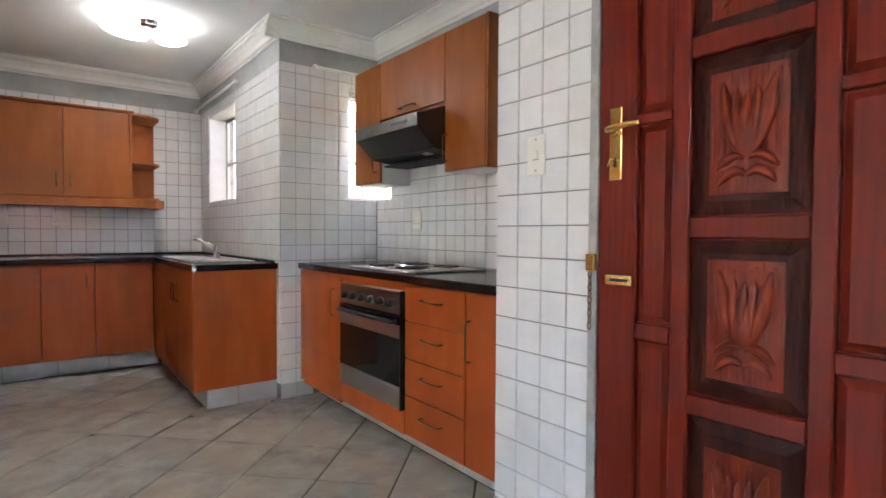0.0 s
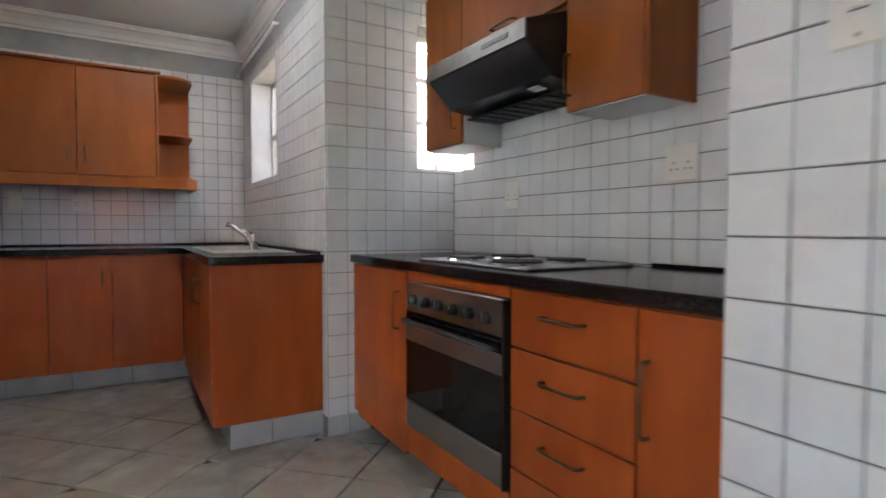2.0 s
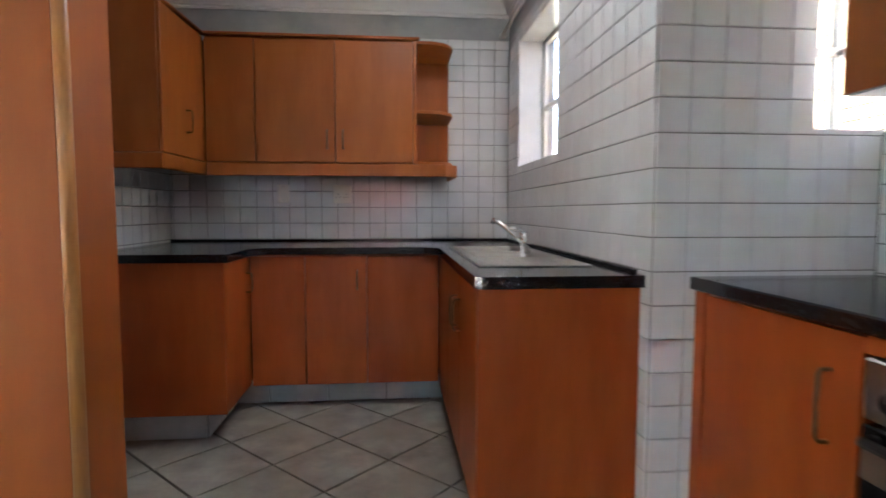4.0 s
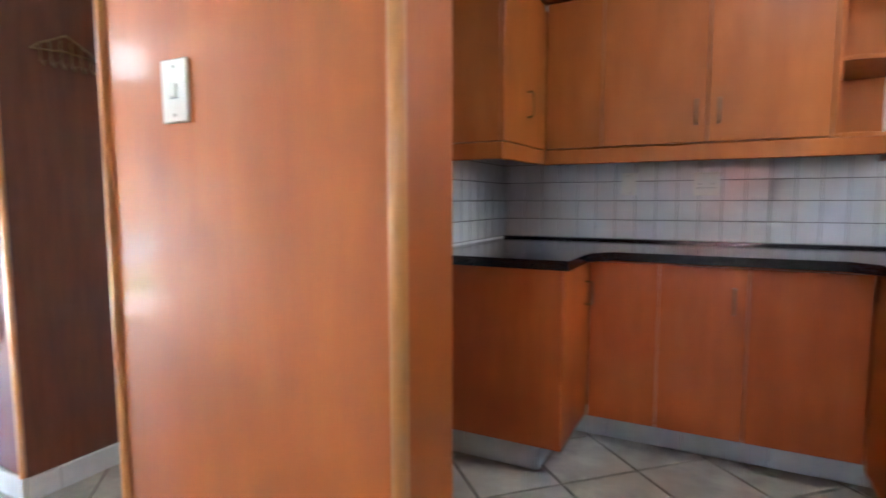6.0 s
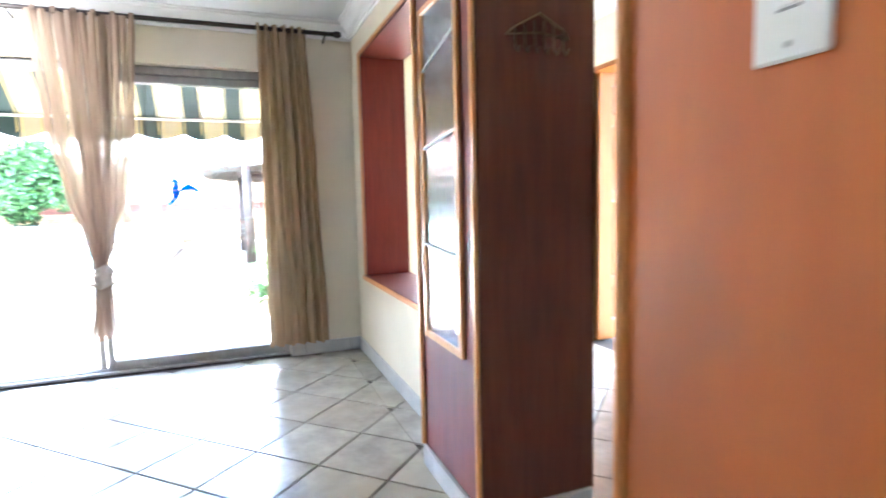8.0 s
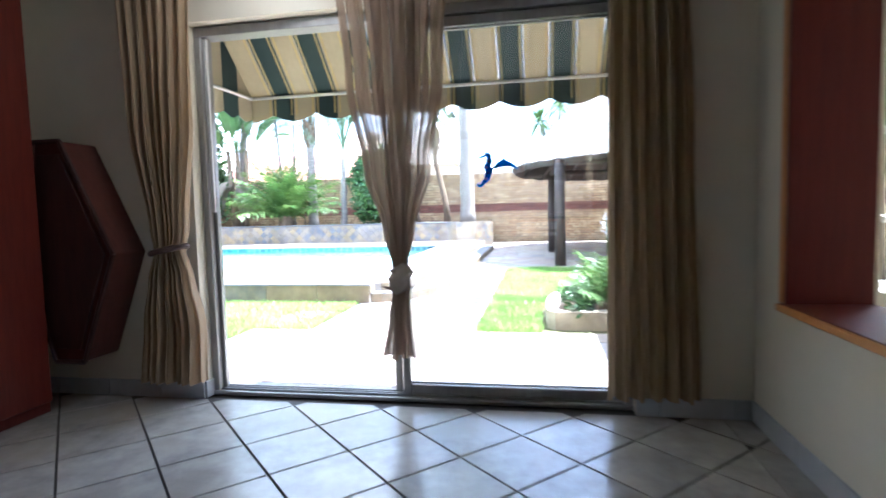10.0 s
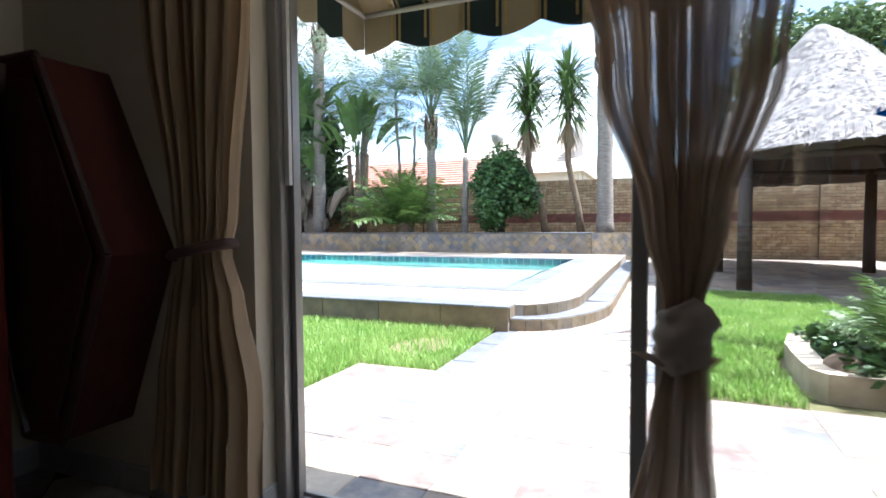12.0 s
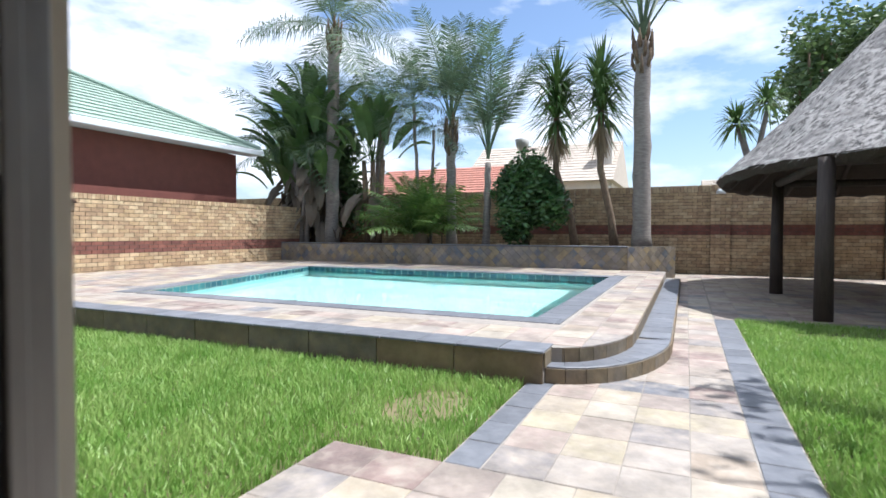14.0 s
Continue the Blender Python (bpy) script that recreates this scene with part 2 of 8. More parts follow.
CHERRY_EDGE = mat("cherry_edge_trim", (0.60, 0.27, 0.07), 0.38, 0, (0.50, 0.20, 0.05), 8, (6, 6, 0.6), 4, 0.03, 60, 0.5, 0, 0, 0.35)
MAHOGANY = mat("red_mahogany_door", (0.165, 0.015, 0.0055), 0.38, 0, (0.105, 0.010, 0.004), 6, (8, 8, 0.5), 6, 0.10, 70, 0.18, 0, 0, 0.04,
               (0.13, 0.013, 0.005), 2.5)
MAHOGANY_DARK = mat("dark_carved_mahogany", (0.055, 0.011, 0.006), 0.42, 0, (0.022, 0.005, 0.004), 4, (5, 5, 0.7), 6, 0.35, 28, 0.12, 0, 0, 0.03)
CARVED = mat("carved_flower_wood", (0.21, 0.028, 0.010), 0.34, 0, (0.11, 0.014, 0.006), 7, (3, 3, 1), 5, 0.12, 60, 0.18, 0, 0, 0.04)
# partition end wood; the colour is darkened to hold its shade
END_WOOD = mat("shaded_brown_end_wood", (0.10, 0.030, 0.014), 0.45, 0, (0.075, 0.021, 0.010), 6, (6, 6, 0.6), 5, 0.04, 60, 0.35)
REVEAL_WOOD = mat("red_brown_reveal_wood", (0.135, 0.021, 0.011), 0.42, 0, (0.10, 0.015, 0.008), 6, (6, 6, 0.6), 5, 0.04, 60, 0.35, 0, 0, 0.08)
PINE_DOOR = mat("golden_pine_door", (0.27, 0.095, 0.013), 0.45, 0, (0.21, 0.070, 0.009), 6, (8, 8, 0.5), 5, 0.06, 60)
WHITE_PANEL = mat("white_melamine", (0.62, 0.61, 0.60), 0.4, 0, (0.56, 0.55, 0.54), 3)
TILE_WHITE = mat("white_wall_tile", (0.72, 0.72, 0.73), 0.16, 0, (0.67, 0.67, 0.68), 7, (1, 1, 1), 3, 0.05, 18, 0.5, 0.035)
GROUT = mat("grey_grout", (0.21, 0.205, 0.20), 0.9, 0, (0.15, 0.15, 0.15), 30)
FRIEZE = mat("grey_marbled_frieze", (0.40, 0.40, 0.40), 0.6, 0, (0.29, 0.30, 0.31), 3.5, (1, 1, 1), 6, 0.03, 30)
FLOOR_TILE = mat("beige_stone_floor_tile", (0.45, 0.42, 0.37), 0.24, 0, (0.30, 0.285, 0.26), 6.5, (1, 1, 1), 7, 0.05, 30, 0.5, 0.06, 0.008, 0,
                 (0.385, 0.345, 0.28), 2.2, rough_var=0.06)
FLOOR_GROUT = mat("dark_floor_grout", (0.065, 0.055, 0.047), 0.95, 0, (0.045, 0.04, 0.035), 25)
SKIRT_TILE = mat("grey_skirting_tile", (0.46, 0.46, 0.45), 0.3, 0, (0.36, 0.37, 0.38), 5, (1, 1, 1), 6, 0.04, 25, 0.5, 0.05)
PLASTER_CREAM = mat("cream_plaster", (0.66, 0.60, 0.47), 0.7, 0, (0.62, 0.56, 0.44), 2.5, (1, 1, 1), 5, 0.05, 45)
CEILING_W = mat("white_ceiling_paint", (0.74, 0.74, 0.75), 0.8, 0, (0.70, 0.70, 0.71), 1.5, (1, 1, 1), 4, 0.02, 60)
CORNICE_W = mat("white_cornice_paint", (0.76, 0.75, 0.73), 0.6, 0, (0.72, 0.71, 0.69), 4)
GRANITE = mat("black_granite", (0.012, 0.012, 0.014), 0.14, 0, (0.04, 0.04, 0.045), 160, (1, 1, 1), 2, 0, 40, 0.5, low=0.55, high=0.75)
DARK_STEEL = mat("dark_hood_steel", (0.16, 0.155, 0.15), 0.35, 0.9, (0.12, 0.115, 0.11), 20)
STEEL = mat("brushed_steel", (0.50, 0.49, 0.47), 0.30, 1.0, (0.42, 0.41, 0.40), 20, (1, 8, 30), 3, 0.05, 80)
CHROME = mat("chrome", (0.75, 0.75, 0.76), 0.08, 1.0)
BRASS = mat("polished_brass", (0.86, 0.60, 0.22), 0.16, 1.0, (0.76, 0.50, 0.17), 14)
BRONZE = mat("aged_bronze_handle", (0.22, 0.15, 0.09), 0.35, 1.0, (0.15, 0.10, 0.06), 30)
BLACK_PLASTIC = mat("black_hood_plastic", (0.012, 0.012, 0.014), 0.35, 0, (0.02, 0.02, 0.022), 30)
BLACK_GLASS = mat("black_oven_glass", (0.006, 0.006, 0.007), 0.07, 0, (0.010, 0.009, 0.009), 3)
HOB_BLACK = mat("black_cast_iron_hotplate", (0.02, 0.02, 0.02), 0.45, 0.3, (0.035, 0.033, 0.03), 60)
SWITCH_W = mat("ivory_switch_plastic", (0.74, 0.72, 0.66), 0.35, 0, (0.70, 0.68, 0.62), 20)
SWITCH_D = mat("grey_switch_slot", (0.25, 0.24, 0.22), 0.5)
ALU = mat("bronze_grey_aluminium", (0.34, 0.33, 0.315), 0.45, 0.55, (0.29, 0.28, 0.27), 30, (1, 1, 0.2))
FRAME_GREY = mat("grey_painted_steel_frame", (0.36, 0.36, 0.36), 0.45, 0, (0.27, 0.27, 0.27), 18, (1, 1, 1), 5, 0.05, 40)
WIN_WHITE = mat("white_window_steel", (0.68, 0.67, 0.64), 0.4, 0, (0.62, 0.61, 0.58), 20)
CLEAR = glass_mat("clear_pane", (1, 1, 1))
RIPPLE = glass_mat("rippled_leaded_glass", (0.90, 0.94, 1.0), 0.04, 0.16, 26, 1.45)
LEAD = mat("lead_came", (0.28, 0.27, 0.26), 0.45, 0.8)
CURTAIN = cloth_mat("gold_brown_curtain", (0.46, 0.34, 0.20), (0.34, 0.235, 0.14), 0.30)
CURTAIN_D = cloth_mat("dark_tieback", (0.10, 0.055, 0.045), (0.07, 0.04, 0.03), 0.1)
SHEER = sheer_mat("sheer_beige_voile", (0.40, 0.29, 0.21), 0.12)
ROD = mat("dark_iron_rod", (0.035, 0.026, 0.022), 0.4, 0.6)
DARK_WOOD = mat("dark_stained_wood", (0.050, 0.020, 0.014), 0.4, 0, (0.030, 0.013, 0.010), 6, (5, 5, 0.7), 5, 0.05, 50)
SCREW = mat("screw_head_metal", (0.4, 0.38, 0.34), 0.35, 1.0)
AWN_GREEN = cloth_mat("dark_green_canvas", (0.035, 0.065, 0.060), (0.025, 0.050, 0.046), 0.2)
AWN_CREAM = cloth_mat("cream_gold_canvas", (0.46, 0.40, 0.27), (0.38, 0.33, 0.22), 0.22)
DECAL_BLUE = cloth_mat("blue_glass_sticker", (0.01, 0.10, 0.60), (0.02, 0.42, 0.80), 0.9, 60)
DECAL_DARK = mat("navy_sticker_outline", (0.008, 0.012, 0.06), 0.4)
DECAL_PALE = cloth_mat("pale_sticker_belly", (0.62, 0.68, 0.78), (0.55, 0.62, 0.72), 0.85)
SLATE_STOPS = [(0.27, 0.225, 0.185), (0.20, 0.18, 0.17), (0.32, 0.27, 0.20), (0.17, 0.125, 0.11), (0.29, 0.255, 0.22), (0.25, 0.205, 0.175),
               (0.33, 0.285, 0.20), (0.145, 0.145, 0.155), (0.26, 0.21, 0.16), (0.30, 0.235, 0.20), (0.33, 0.29, 0.23), (0.21, 0.15, 0.13)]
SLATE = palette_mat("multicolour_slate_paving", SLATE_STOPS, 0.55, 9, (0.35, 0.30, 0.245), 0.7, 0.5, 22)
SLATE_J = palette_mat("multicolour_slate_joined", SLATE_STOPS, 0.55, 9, (0.35, 0.30, 0.245), 0.7, 0.5, 22, True)
SLATE_GREY = mat("blue_grey_slate_border", (0.16, 0.165, 0.18), 0.5, 0, (0.11, 0.115, 0.13), 8, (1, 1, 1), 6, 0.3, 24, 0.5, 0.12)
PLANTER_STONE = palette_mat("brown_slate_cladding", [(0.20, 0.16, 0.11), (0.15, 0.13, 0.11), (0.26, 0.20, 0.11), (0.17, 0.15, 0.14), (0.22, 0.19, 0.15),
                            (0.11, 0.12, 0.14)], 0.6, 5, (0.28, 0.23, 0.15), 0.5, 0.3, 18, True)
RISER_STONE = palette_mat("dark_slate_riser", [(0.13, 0.10, 0.062), (0.11, 0.09, 0.06), (0.16, 0.11, 0.06), (0.12, 0.10, 0.075)], 0.6, 9, (0.20, 0.145, 0.08), 0.5, 0.5, 20, True)
PAVE_BED = mat("pale_paving_joint", (0.29, 0.26, 0.225), 0.9, 0, (0.22, 0.195, 0.17), 12, (1, 1, 1), 5, 0.2, 40)
POOL_PAINT = mat("pale_aqua_pool_plaster", (0.46, 0.70, 0.66), 0.6, 0, (0.38, 0.63, 0.60), 2.0)
POOL_BAND = palette_mat("teal_waterline_tile", [(0.03, 0.10, 0.12), (0.04, 0.14, 0.15), (0.025, 0.08, 0.11), (0.05, 0.12, 0.12)], 0.2, 12, (0.06, 0.16, 0.17), 0.4, 0.05, 20, True)
WATER = glass_mat("pool_water", (0.80, 0.96, 0.94), 0.0, 0.10, 3.0, 1.33)
BRICK_TAN = palette_mat("tan_face_brick", [(0.40, 0.285, 0.155), (0.44, 0.325, 0.19), (0.33, 0.225, 0.13), (0.47, 0.36, 0.215), (0.36, 0.25, 0.145)], 0.8, 14,
                        (0.34, 0.23, 0.14), 0.4, 0.25, 40, True)
BRICK_TAN_O = palette_mat("tan_face_brick_single", [(0.40, 0.285, 0.155), (0.44, 0.325, 0.19), (0.33, 0.225, 0.13), (0.47, 0.36, 0.215), (0.36, 0.25, 0.145)], 0.8, 14,
                          (0.34, 0.23, 0.14), 0.4, 0.25, 40)
BRICK_RED = palette_mat("red_brown_band_brick", [(0.17, 0.065, 0.045), (0.20, 0.08, 0.055), (0.15, 0.06, 0.045)], 0.8, 14, (0.13, 0.06, 0.045), 0.4, 0.25, 40, True)
MORTAR = mat("grey_brown_mortar", (0.105, 0.088, 0.07), 0.95, 0, (0.075, 0.064, 0.05), 20)
GRASS = leaf_mat("bright_lawn_grass", (0.15, 0.31, 0.045), (0.34, 0.47, 0.14), 0.45)
SOIL = mat("dry_lawn_soil", (0.115, 0.105, 0.042), 0.95, 0, (0.08, 0.085, 0.03), 6, (1, 1, 1), 6, 0.4, 30, blotch=(0.19, 0.15, 0.08), blotch_scale=1.2)
DARK_SOIL = mat("dark_garden_soil", (0.06, 0.042, 0.028), 0.95, 0, (0.04, 0.028, 0.018), 9, (1, 1, 1), 6, 0.5, 30)
GROUND_FAR = mat("pale_suburban_ground", (0.22, 0.20, 0.14), 0.95, 0, (0.16, 0.17, 0.09), 0.4, (1, 1, 1), 6)
THATCH = mat("grey_weathered_thatch", (0.29, 0.275, 0.262), 0.95, 0, (0.05, 0.045, 0.043), 7.0, (1.6, 1.6, 1.0), 10, 0.6, 60, low=0.43, high=0.60, blotch=(0.15, 0.14, 0.135), blotch_scale=3.0)
# brown thatch, with the shade below the roof put into its colour
THATCH_SHADED = mat("shaded_brown_thatch", (0.045, 0.033, 0.024), 0.95, 0, (0.026, 0.019, 0.014), 12, (3, 3, 1), 6, 0.5, 30)
POLE_WOOD = mat("dark_creosote_pole", (0.030, 0.021, 0.016), 0.7, 0, (0.05, 0.036, 0.028), 8, (4, 4, 0.5), 5, 0.3, 30)
TRUNK = mat("ringed_palm_trunk", (0.25, 0.22, 0.19), 0.9, 0, (0.15, 0.13, 0.115), 7, (1, 1, 5), 6, 0.5, 20)
TRUNK_BROWN = mat("brown_fibrous_trunk", (0.19, 0.135, 0.085), 0.95, 0, (0.10, 0.07, 0.045), 9, (3, 3, 0.8), 6, 0.6, 25)
FROND = leaf_mat("grey_green_palm_frond", (0.070, 0.115, 0.062), (0.14, 0.20, 0.11), 0.3)
YUCCA_L = leaf_mat("dark_green_yucca_blade", (0.055, 0.115, 0.030), (0.11, 0.18, 0.05), 0.2)
YUCCA_DRY = leaf_mat("dry_yucca_skirt", (0.20, 0.15, 0.085), (0.28, 0.21, 0.12), 0.15)
BUSH_L = leaf_mat("glossy_dark_bush_leaf", (0.030, 0.075, 0.022), (0.075, 0.15, 0.040), 0.2, 0.35)
TREE_L = leaf_mat("mid_green_tree_leaf", (0.060, 0.115, 0.040), (0.12, 0.18, 0.065), 0.25)
BROAD_L = leaf_mat("broad_strelitzia_leaf", (0.040, 0.085, 0.028), (0.10, 0.17, 0.05), 0.3)
DEAD_L = leaf_mat("dead_grey_brown_leaf", (0.11, 0.085, 0.06), (0.19, 0.155, 0.115), 0.15, 0.9)
CYCAD_L = leaf_mat("fresh_green_feather_leaf", (0.065, 0.13, 0.028), (0.14, 0.22, 0.05), 0.3)
ROOF_GREEN = mat("pale_green_roof_tile", (0.27, 0.345, 0.285), 0.7, 0, (0.22, 0.295, 0.24), 4, (1, 1, 1), 5, 0.1, 30, 0.5, 0.08, island=True)
HOUSE_RED = mat("red_brown_house_wall", (0.155, 0.050, 0.035), 0.8, 0, (0.13, 0.042, 0.030), 5, (1, 1, 1), 5, 0.1, 30)
GUTTER_W = mat("white_gutter_paint", (0.70, 0.71, 0.74), 0.5, 0, (0.64, 0.65, 0.68), 6)
ROOF_TERRA = mat("terracotta_roof_tile", (0.40, 0.17, 0.12), 0.8, 0, (0.34, 0.15, 0.11), 5, (1, 1, 1), 5, 0, 40, 0.5, 0.1, island=True)
ROOF_TAN = mat("pale_tan_roof_tile", (0.46, 0.40, 0.33), 0.8, 0, (0.40, 0.34, 0.28), 4, (1, 1, 1), 5, 0, 40, 0.5, 0.08, island=True)
HOUSE_PALE = mat("pale_house_plaster", (0.62, 0.57, 0.50), 0.8, 0, (0.57, 0.52, 0.46), 3)
LAMP_GLASS = emit_mat("lit_lamp_glass", (1.0, 0.93, 0.80), 0.35)
GLOBE = mat("grey_lamp_globe", (0.42, 0.41, 0.38), 0.4)
CAR_PAINT = mat("dark_green_car_paint", (0.03, 0.07, 0.06), 0.25, 0.3, (0.025, 0.06, 0.05), 3, coat=0.6)
TYRE = mat("black_tyre_rubber", (0.02, 0.02, 0.02), 0.8)
SHADE_GREEN = mat("greenish_glass_window", (0.03, 0.035, 0.035), 0.1)


# ---- building helpers ----
def thing(name, label, category, group="", at=(0, 0, 0)):
    ob = new(name)
    ob.location = at
    ob.empty_display_size = 0.1
    return tagged(ob, label, category, group)


def mesh_of(name, bm, material, smooth=False):
    me = bpy.data.meshes.new(name)
    bm.normal_update()
    bm.to_mesh(me)
    bm.free()
    for m in (material if isinstance(material, (list, tuple)) else [material]):
        me.materials.append(m)
    if smooth:
        for p in me.polygons:
            p.use_smooth = True
    return me


def adopt(ob, parent):
    """Parents ob, whose mesh is in world places, under parent."""
    if parent is not None:
        ob.parent = parent
        world_at = Vector((0, 0, 0))
        p = parent
        while p is not None:
            world_at += p.location
            p = p.parent
        ob.matrix_parent_inverse = Matrix.Translation(-world_at)
    return ob


def part(name, bm, material, parent, label="", smooth=False):
    ob = new(name, mesh_of(name, bm, material, smooth))
    adopt(ob, parent)
    return tagged(ob, label)


def raw(name, verts, faces, material, parent=None, smooth=False):
    me = bpy.data.meshes.new(name)
    me.from_pydata(verts, [], faces)
    for m in (material if isinstance(material, (list, tuple)) else [material]):
        me.materials.append(m)
    if smooth:
        for p in me.polygons:
            p.use_smooth = True
    me.update()
    ob = new(name, me)
    return adopt(ob, parent)


def structure(name, bm, material, label="", category="", smooth=False):
    ob = new(name, mesh_of(name, bm, material, smooth))
    return tagged(ob, label, category, kind="structure")


def box(bm, x0, x1, y0, y1, z0, z1, bevel=0.0, segs=1):
    if x1 < x0:
        x0, x1 = x1, x0
    if y1 < y0:
        y0, y1 = y1, y0
    v = [bm.verts.new(p) for p in ((x0, y0, z0), (x1, y0, z0), (x1, y1, z0), (x0, y1, z0), (x0, y0, z1), (x1, y0, z1), (x1, y1, z1), (x0, y1, z1))]
    f = [bm.faces.new([v[i] for i in q]) for q in ((3, 2, 1, 0), (4, 5, 6, 7), (0, 1, 5, 4), (1, 2, 6, 5), (2, 3, 7, 6), (3, 0, 4, 7))]
    if bevel:
        es = {e for q in f for e in q.edges}
        bmesh.ops.bevel(bm, geom=list(es), offset=bevel, segments=segs, affect="EDGES", clamp_overlap=True)
    return bm


def boxed(*args, bevel=0.0, segs=1):
    return box(bmesh.new(), *args, bevel=bevel, segs=segs)


def cyl(bm, p0, p1, r0, r1=None, n=12, caps=True):
    p0, p1 = Vector(p0), Vector(p1)
    r1 = r0 if r1 is None else r1
    d = (p1 - p0).normalized()
    a = d.orthogonal().normalized()
    b = d.cross(a)
    ring = []
    for p, r in ((p0, r0), (p1, r1)):
        ring.append([bm.verts.new(p + r * (math.cos(t) * a + math.sin(t) * b)) for t in (2 * math.pi * k / n for k in range(n))])
    for k in range(n):
        bm.faces.new((ring[0][k], ring[0][(k + 1) % n], ring[1][(k + 1) % n], ring[1][k]))
    if caps:
        bm.faces.new(ring[0][::-1])
        bm.faces.new(ring[1])
    return bm


def tube(bm, pts, radii, n=8, caps=True):
    pts = [Vector(p) for p in pts]
    if not isinstance(radii, (list, tuple)):
        radii = [radii] * len(pts)
    rings = []
    a = None
    for k, p in enumerate(pts):
        d = (pts[min(k + 1, len(pts) - 1)] - pts[max(k - 1, 0)]).normalized()
        a = d.orthogonal().normalized() if a is None else (a - d * a.dot(d)).normalized()
        b = d.cross(a)
        rings.append([bm.verts.new(p + radii[k] * (math.cos(t) * a + math.sin(t) * b)) for t in (2 * math.pi * j / n for j in range(n))])
    for r0, r1 in zip(rings, rings[1:]):
        for j in range(n):
            bm.faces.new((r0[j], r0[(j + 1) % n], r1[(j + 1) % n], r1[j]))
    if caps:
        bm.faces.new(rings[0][::-1])
        bm.faces.new(rings[-1])
    return bm


def prism(bm, pts, axis, lo, hi, bevel=0.0):
    """A flat outline (two coordinates, the ones other than axis in order) drawn out from lo to hi along the axis."""
    def at(p, h):
        q = list(p)
        q.insert("xyz".index(axis), h)
        return q
    a = [bm.verts.new(at(p, lo)) for p in pts]
    b = [bm.verts.new(at(p, hi)) for p in pts]
    fs = [bm.faces.new(a), bm.faces.new(b[::-1])]
    n = len(pts)
    for k in range(n):
        fs.append(bm.faces.new((a[(k + 1) % n], a[k], b[k], b[(k + 1) % n])))
    bmesh.ops.recalc_face_normals(bm, faces=fs)
    if bevel:
        bmesh.ops.bevel(bm, geom=list({e for f in fs for e in f.edges}), offset=bevel, segments=1, affect="EDGES", clamp_overlap=True)
    return bm


def ball(bm, c, r, n=12, m=8):
    """An ellipsoid round c with radii r."""
    rings = []
    for i in range(1, m):
        t = math.pi * i / m
        rings.append([bm.verts.new((c[0] + r[0] * math.sin(t) * math.cos(2 * math.pi * k / n), c[1] + r[1] * math.sin(t) * math.sin(2 * math.pi * k / n), c[2] + r[2] * math.cos(t))) for k in range(n)])
    top = bm.verts.new((c[0], c[1], c[2] + r[2]))
    bot = bm.verts.new((c[0], c[1], c[2] - r[2]))
    for r0, r1 in zip(rings, rings[1:]):
        for k in range(n):
            bm.faces.new((r0[k], r1[k], r1[(k + 1) % n], r0[(k + 1) % n]))
    for k in range(n):
        bm.faces.new((top, rings[0][k], rings[0][(k + 1) % n]))
        bm.faces.new((bot, rings[-1][(k + 1) % n], rings[-1][k]))
    return bm


def wall_bm(axis, p0, p1, u0, u1, z0, z1, holes=()):
    """A wall between the planes p0 and p1 across the axis, from u0 to u1, with holes (u0, u1, z0, z1) right through it."""
    bm = bmesh.new()
    us = sorted({u0, u1, *(h[0] for h in holes), *(h[1] for h in holes)})
    zs = sorted({z0, z1, *(h[2] for h in holes), *(h[3] for h in holes)})
    for ua, ub in zip(us, us[1:]):
        for za, zb in zip(zs, zs[1:]):
            um, zm = (ua + ub) / 2, (za + zb) / 2
            solid = u0 <= um <= u1 and not any(h[0] < um < h[1] and h[2] < zm < h[3] for h in holes)
            if solid:
                if axis == "x":
                    box(bm, p0, p1, ua, ub, za, zb)
                else:
                    box(bm, ua, ub, p0, p1, za, zb)
    bmesh.ops.remove_doubles(bm, verts=bm.verts, dist=1e-5)
    return bm


def to_world(axis, sign, plane, u, v, h):
    """A point u, v of a face across the axis, h proud of the plane on the side of sign."""
    if axis == "x":
        return (plane + sign * h, u, v)
    if axis == "y":
        return (u, plane + sign * h, v)
    return (u, v, plane + sign * h)


def piece_geometry(poly, axis, sign, plane, thick, chamfer, dz=0.0):
    """Vertices and faces of one flat piece with chamfered rims."""
    n = len(poly)
    cx, cy = sum(p[0] for p in poly) / n, sum(p[1] for p in poly) / n
    area = sum(poly[k][0] * poly[(k + 1) % n][1] - poly[(k + 1) % n][0] * poly[k][1] for k in range(n))
    if area < 0:
        poly = poly[::-1]
    flip = (sign < 0) != (axis == "y")
    vs, fs = [], []
    for h, inset in ((0.0, 0.0), (thick - chamfer, 0.0), (thick, chamfer)):
        for (u, v) in poly:
            d = math.hypot(u - cx, v - cy) or 1.0
            k = max(0.0, 1 - 1.3 * inset / d)
            vs.append(to_world(axis, sign, plane, cx + (u - cx) * k, cy + (v - cy) * k, h + dz))
    for r in (0, 1):
        for k in range(n):
            q = (r * n + k, r * n + (k + 1) % n, (r + 1) * n + (k + 1) % n, (r + 1) * n + k)
            fs.append(q[::-1] if flip else q)
    top = tuple(range(2 * n, 3 * n))
    fs.append(top[::-1] if flip else top)
    return vs, fs


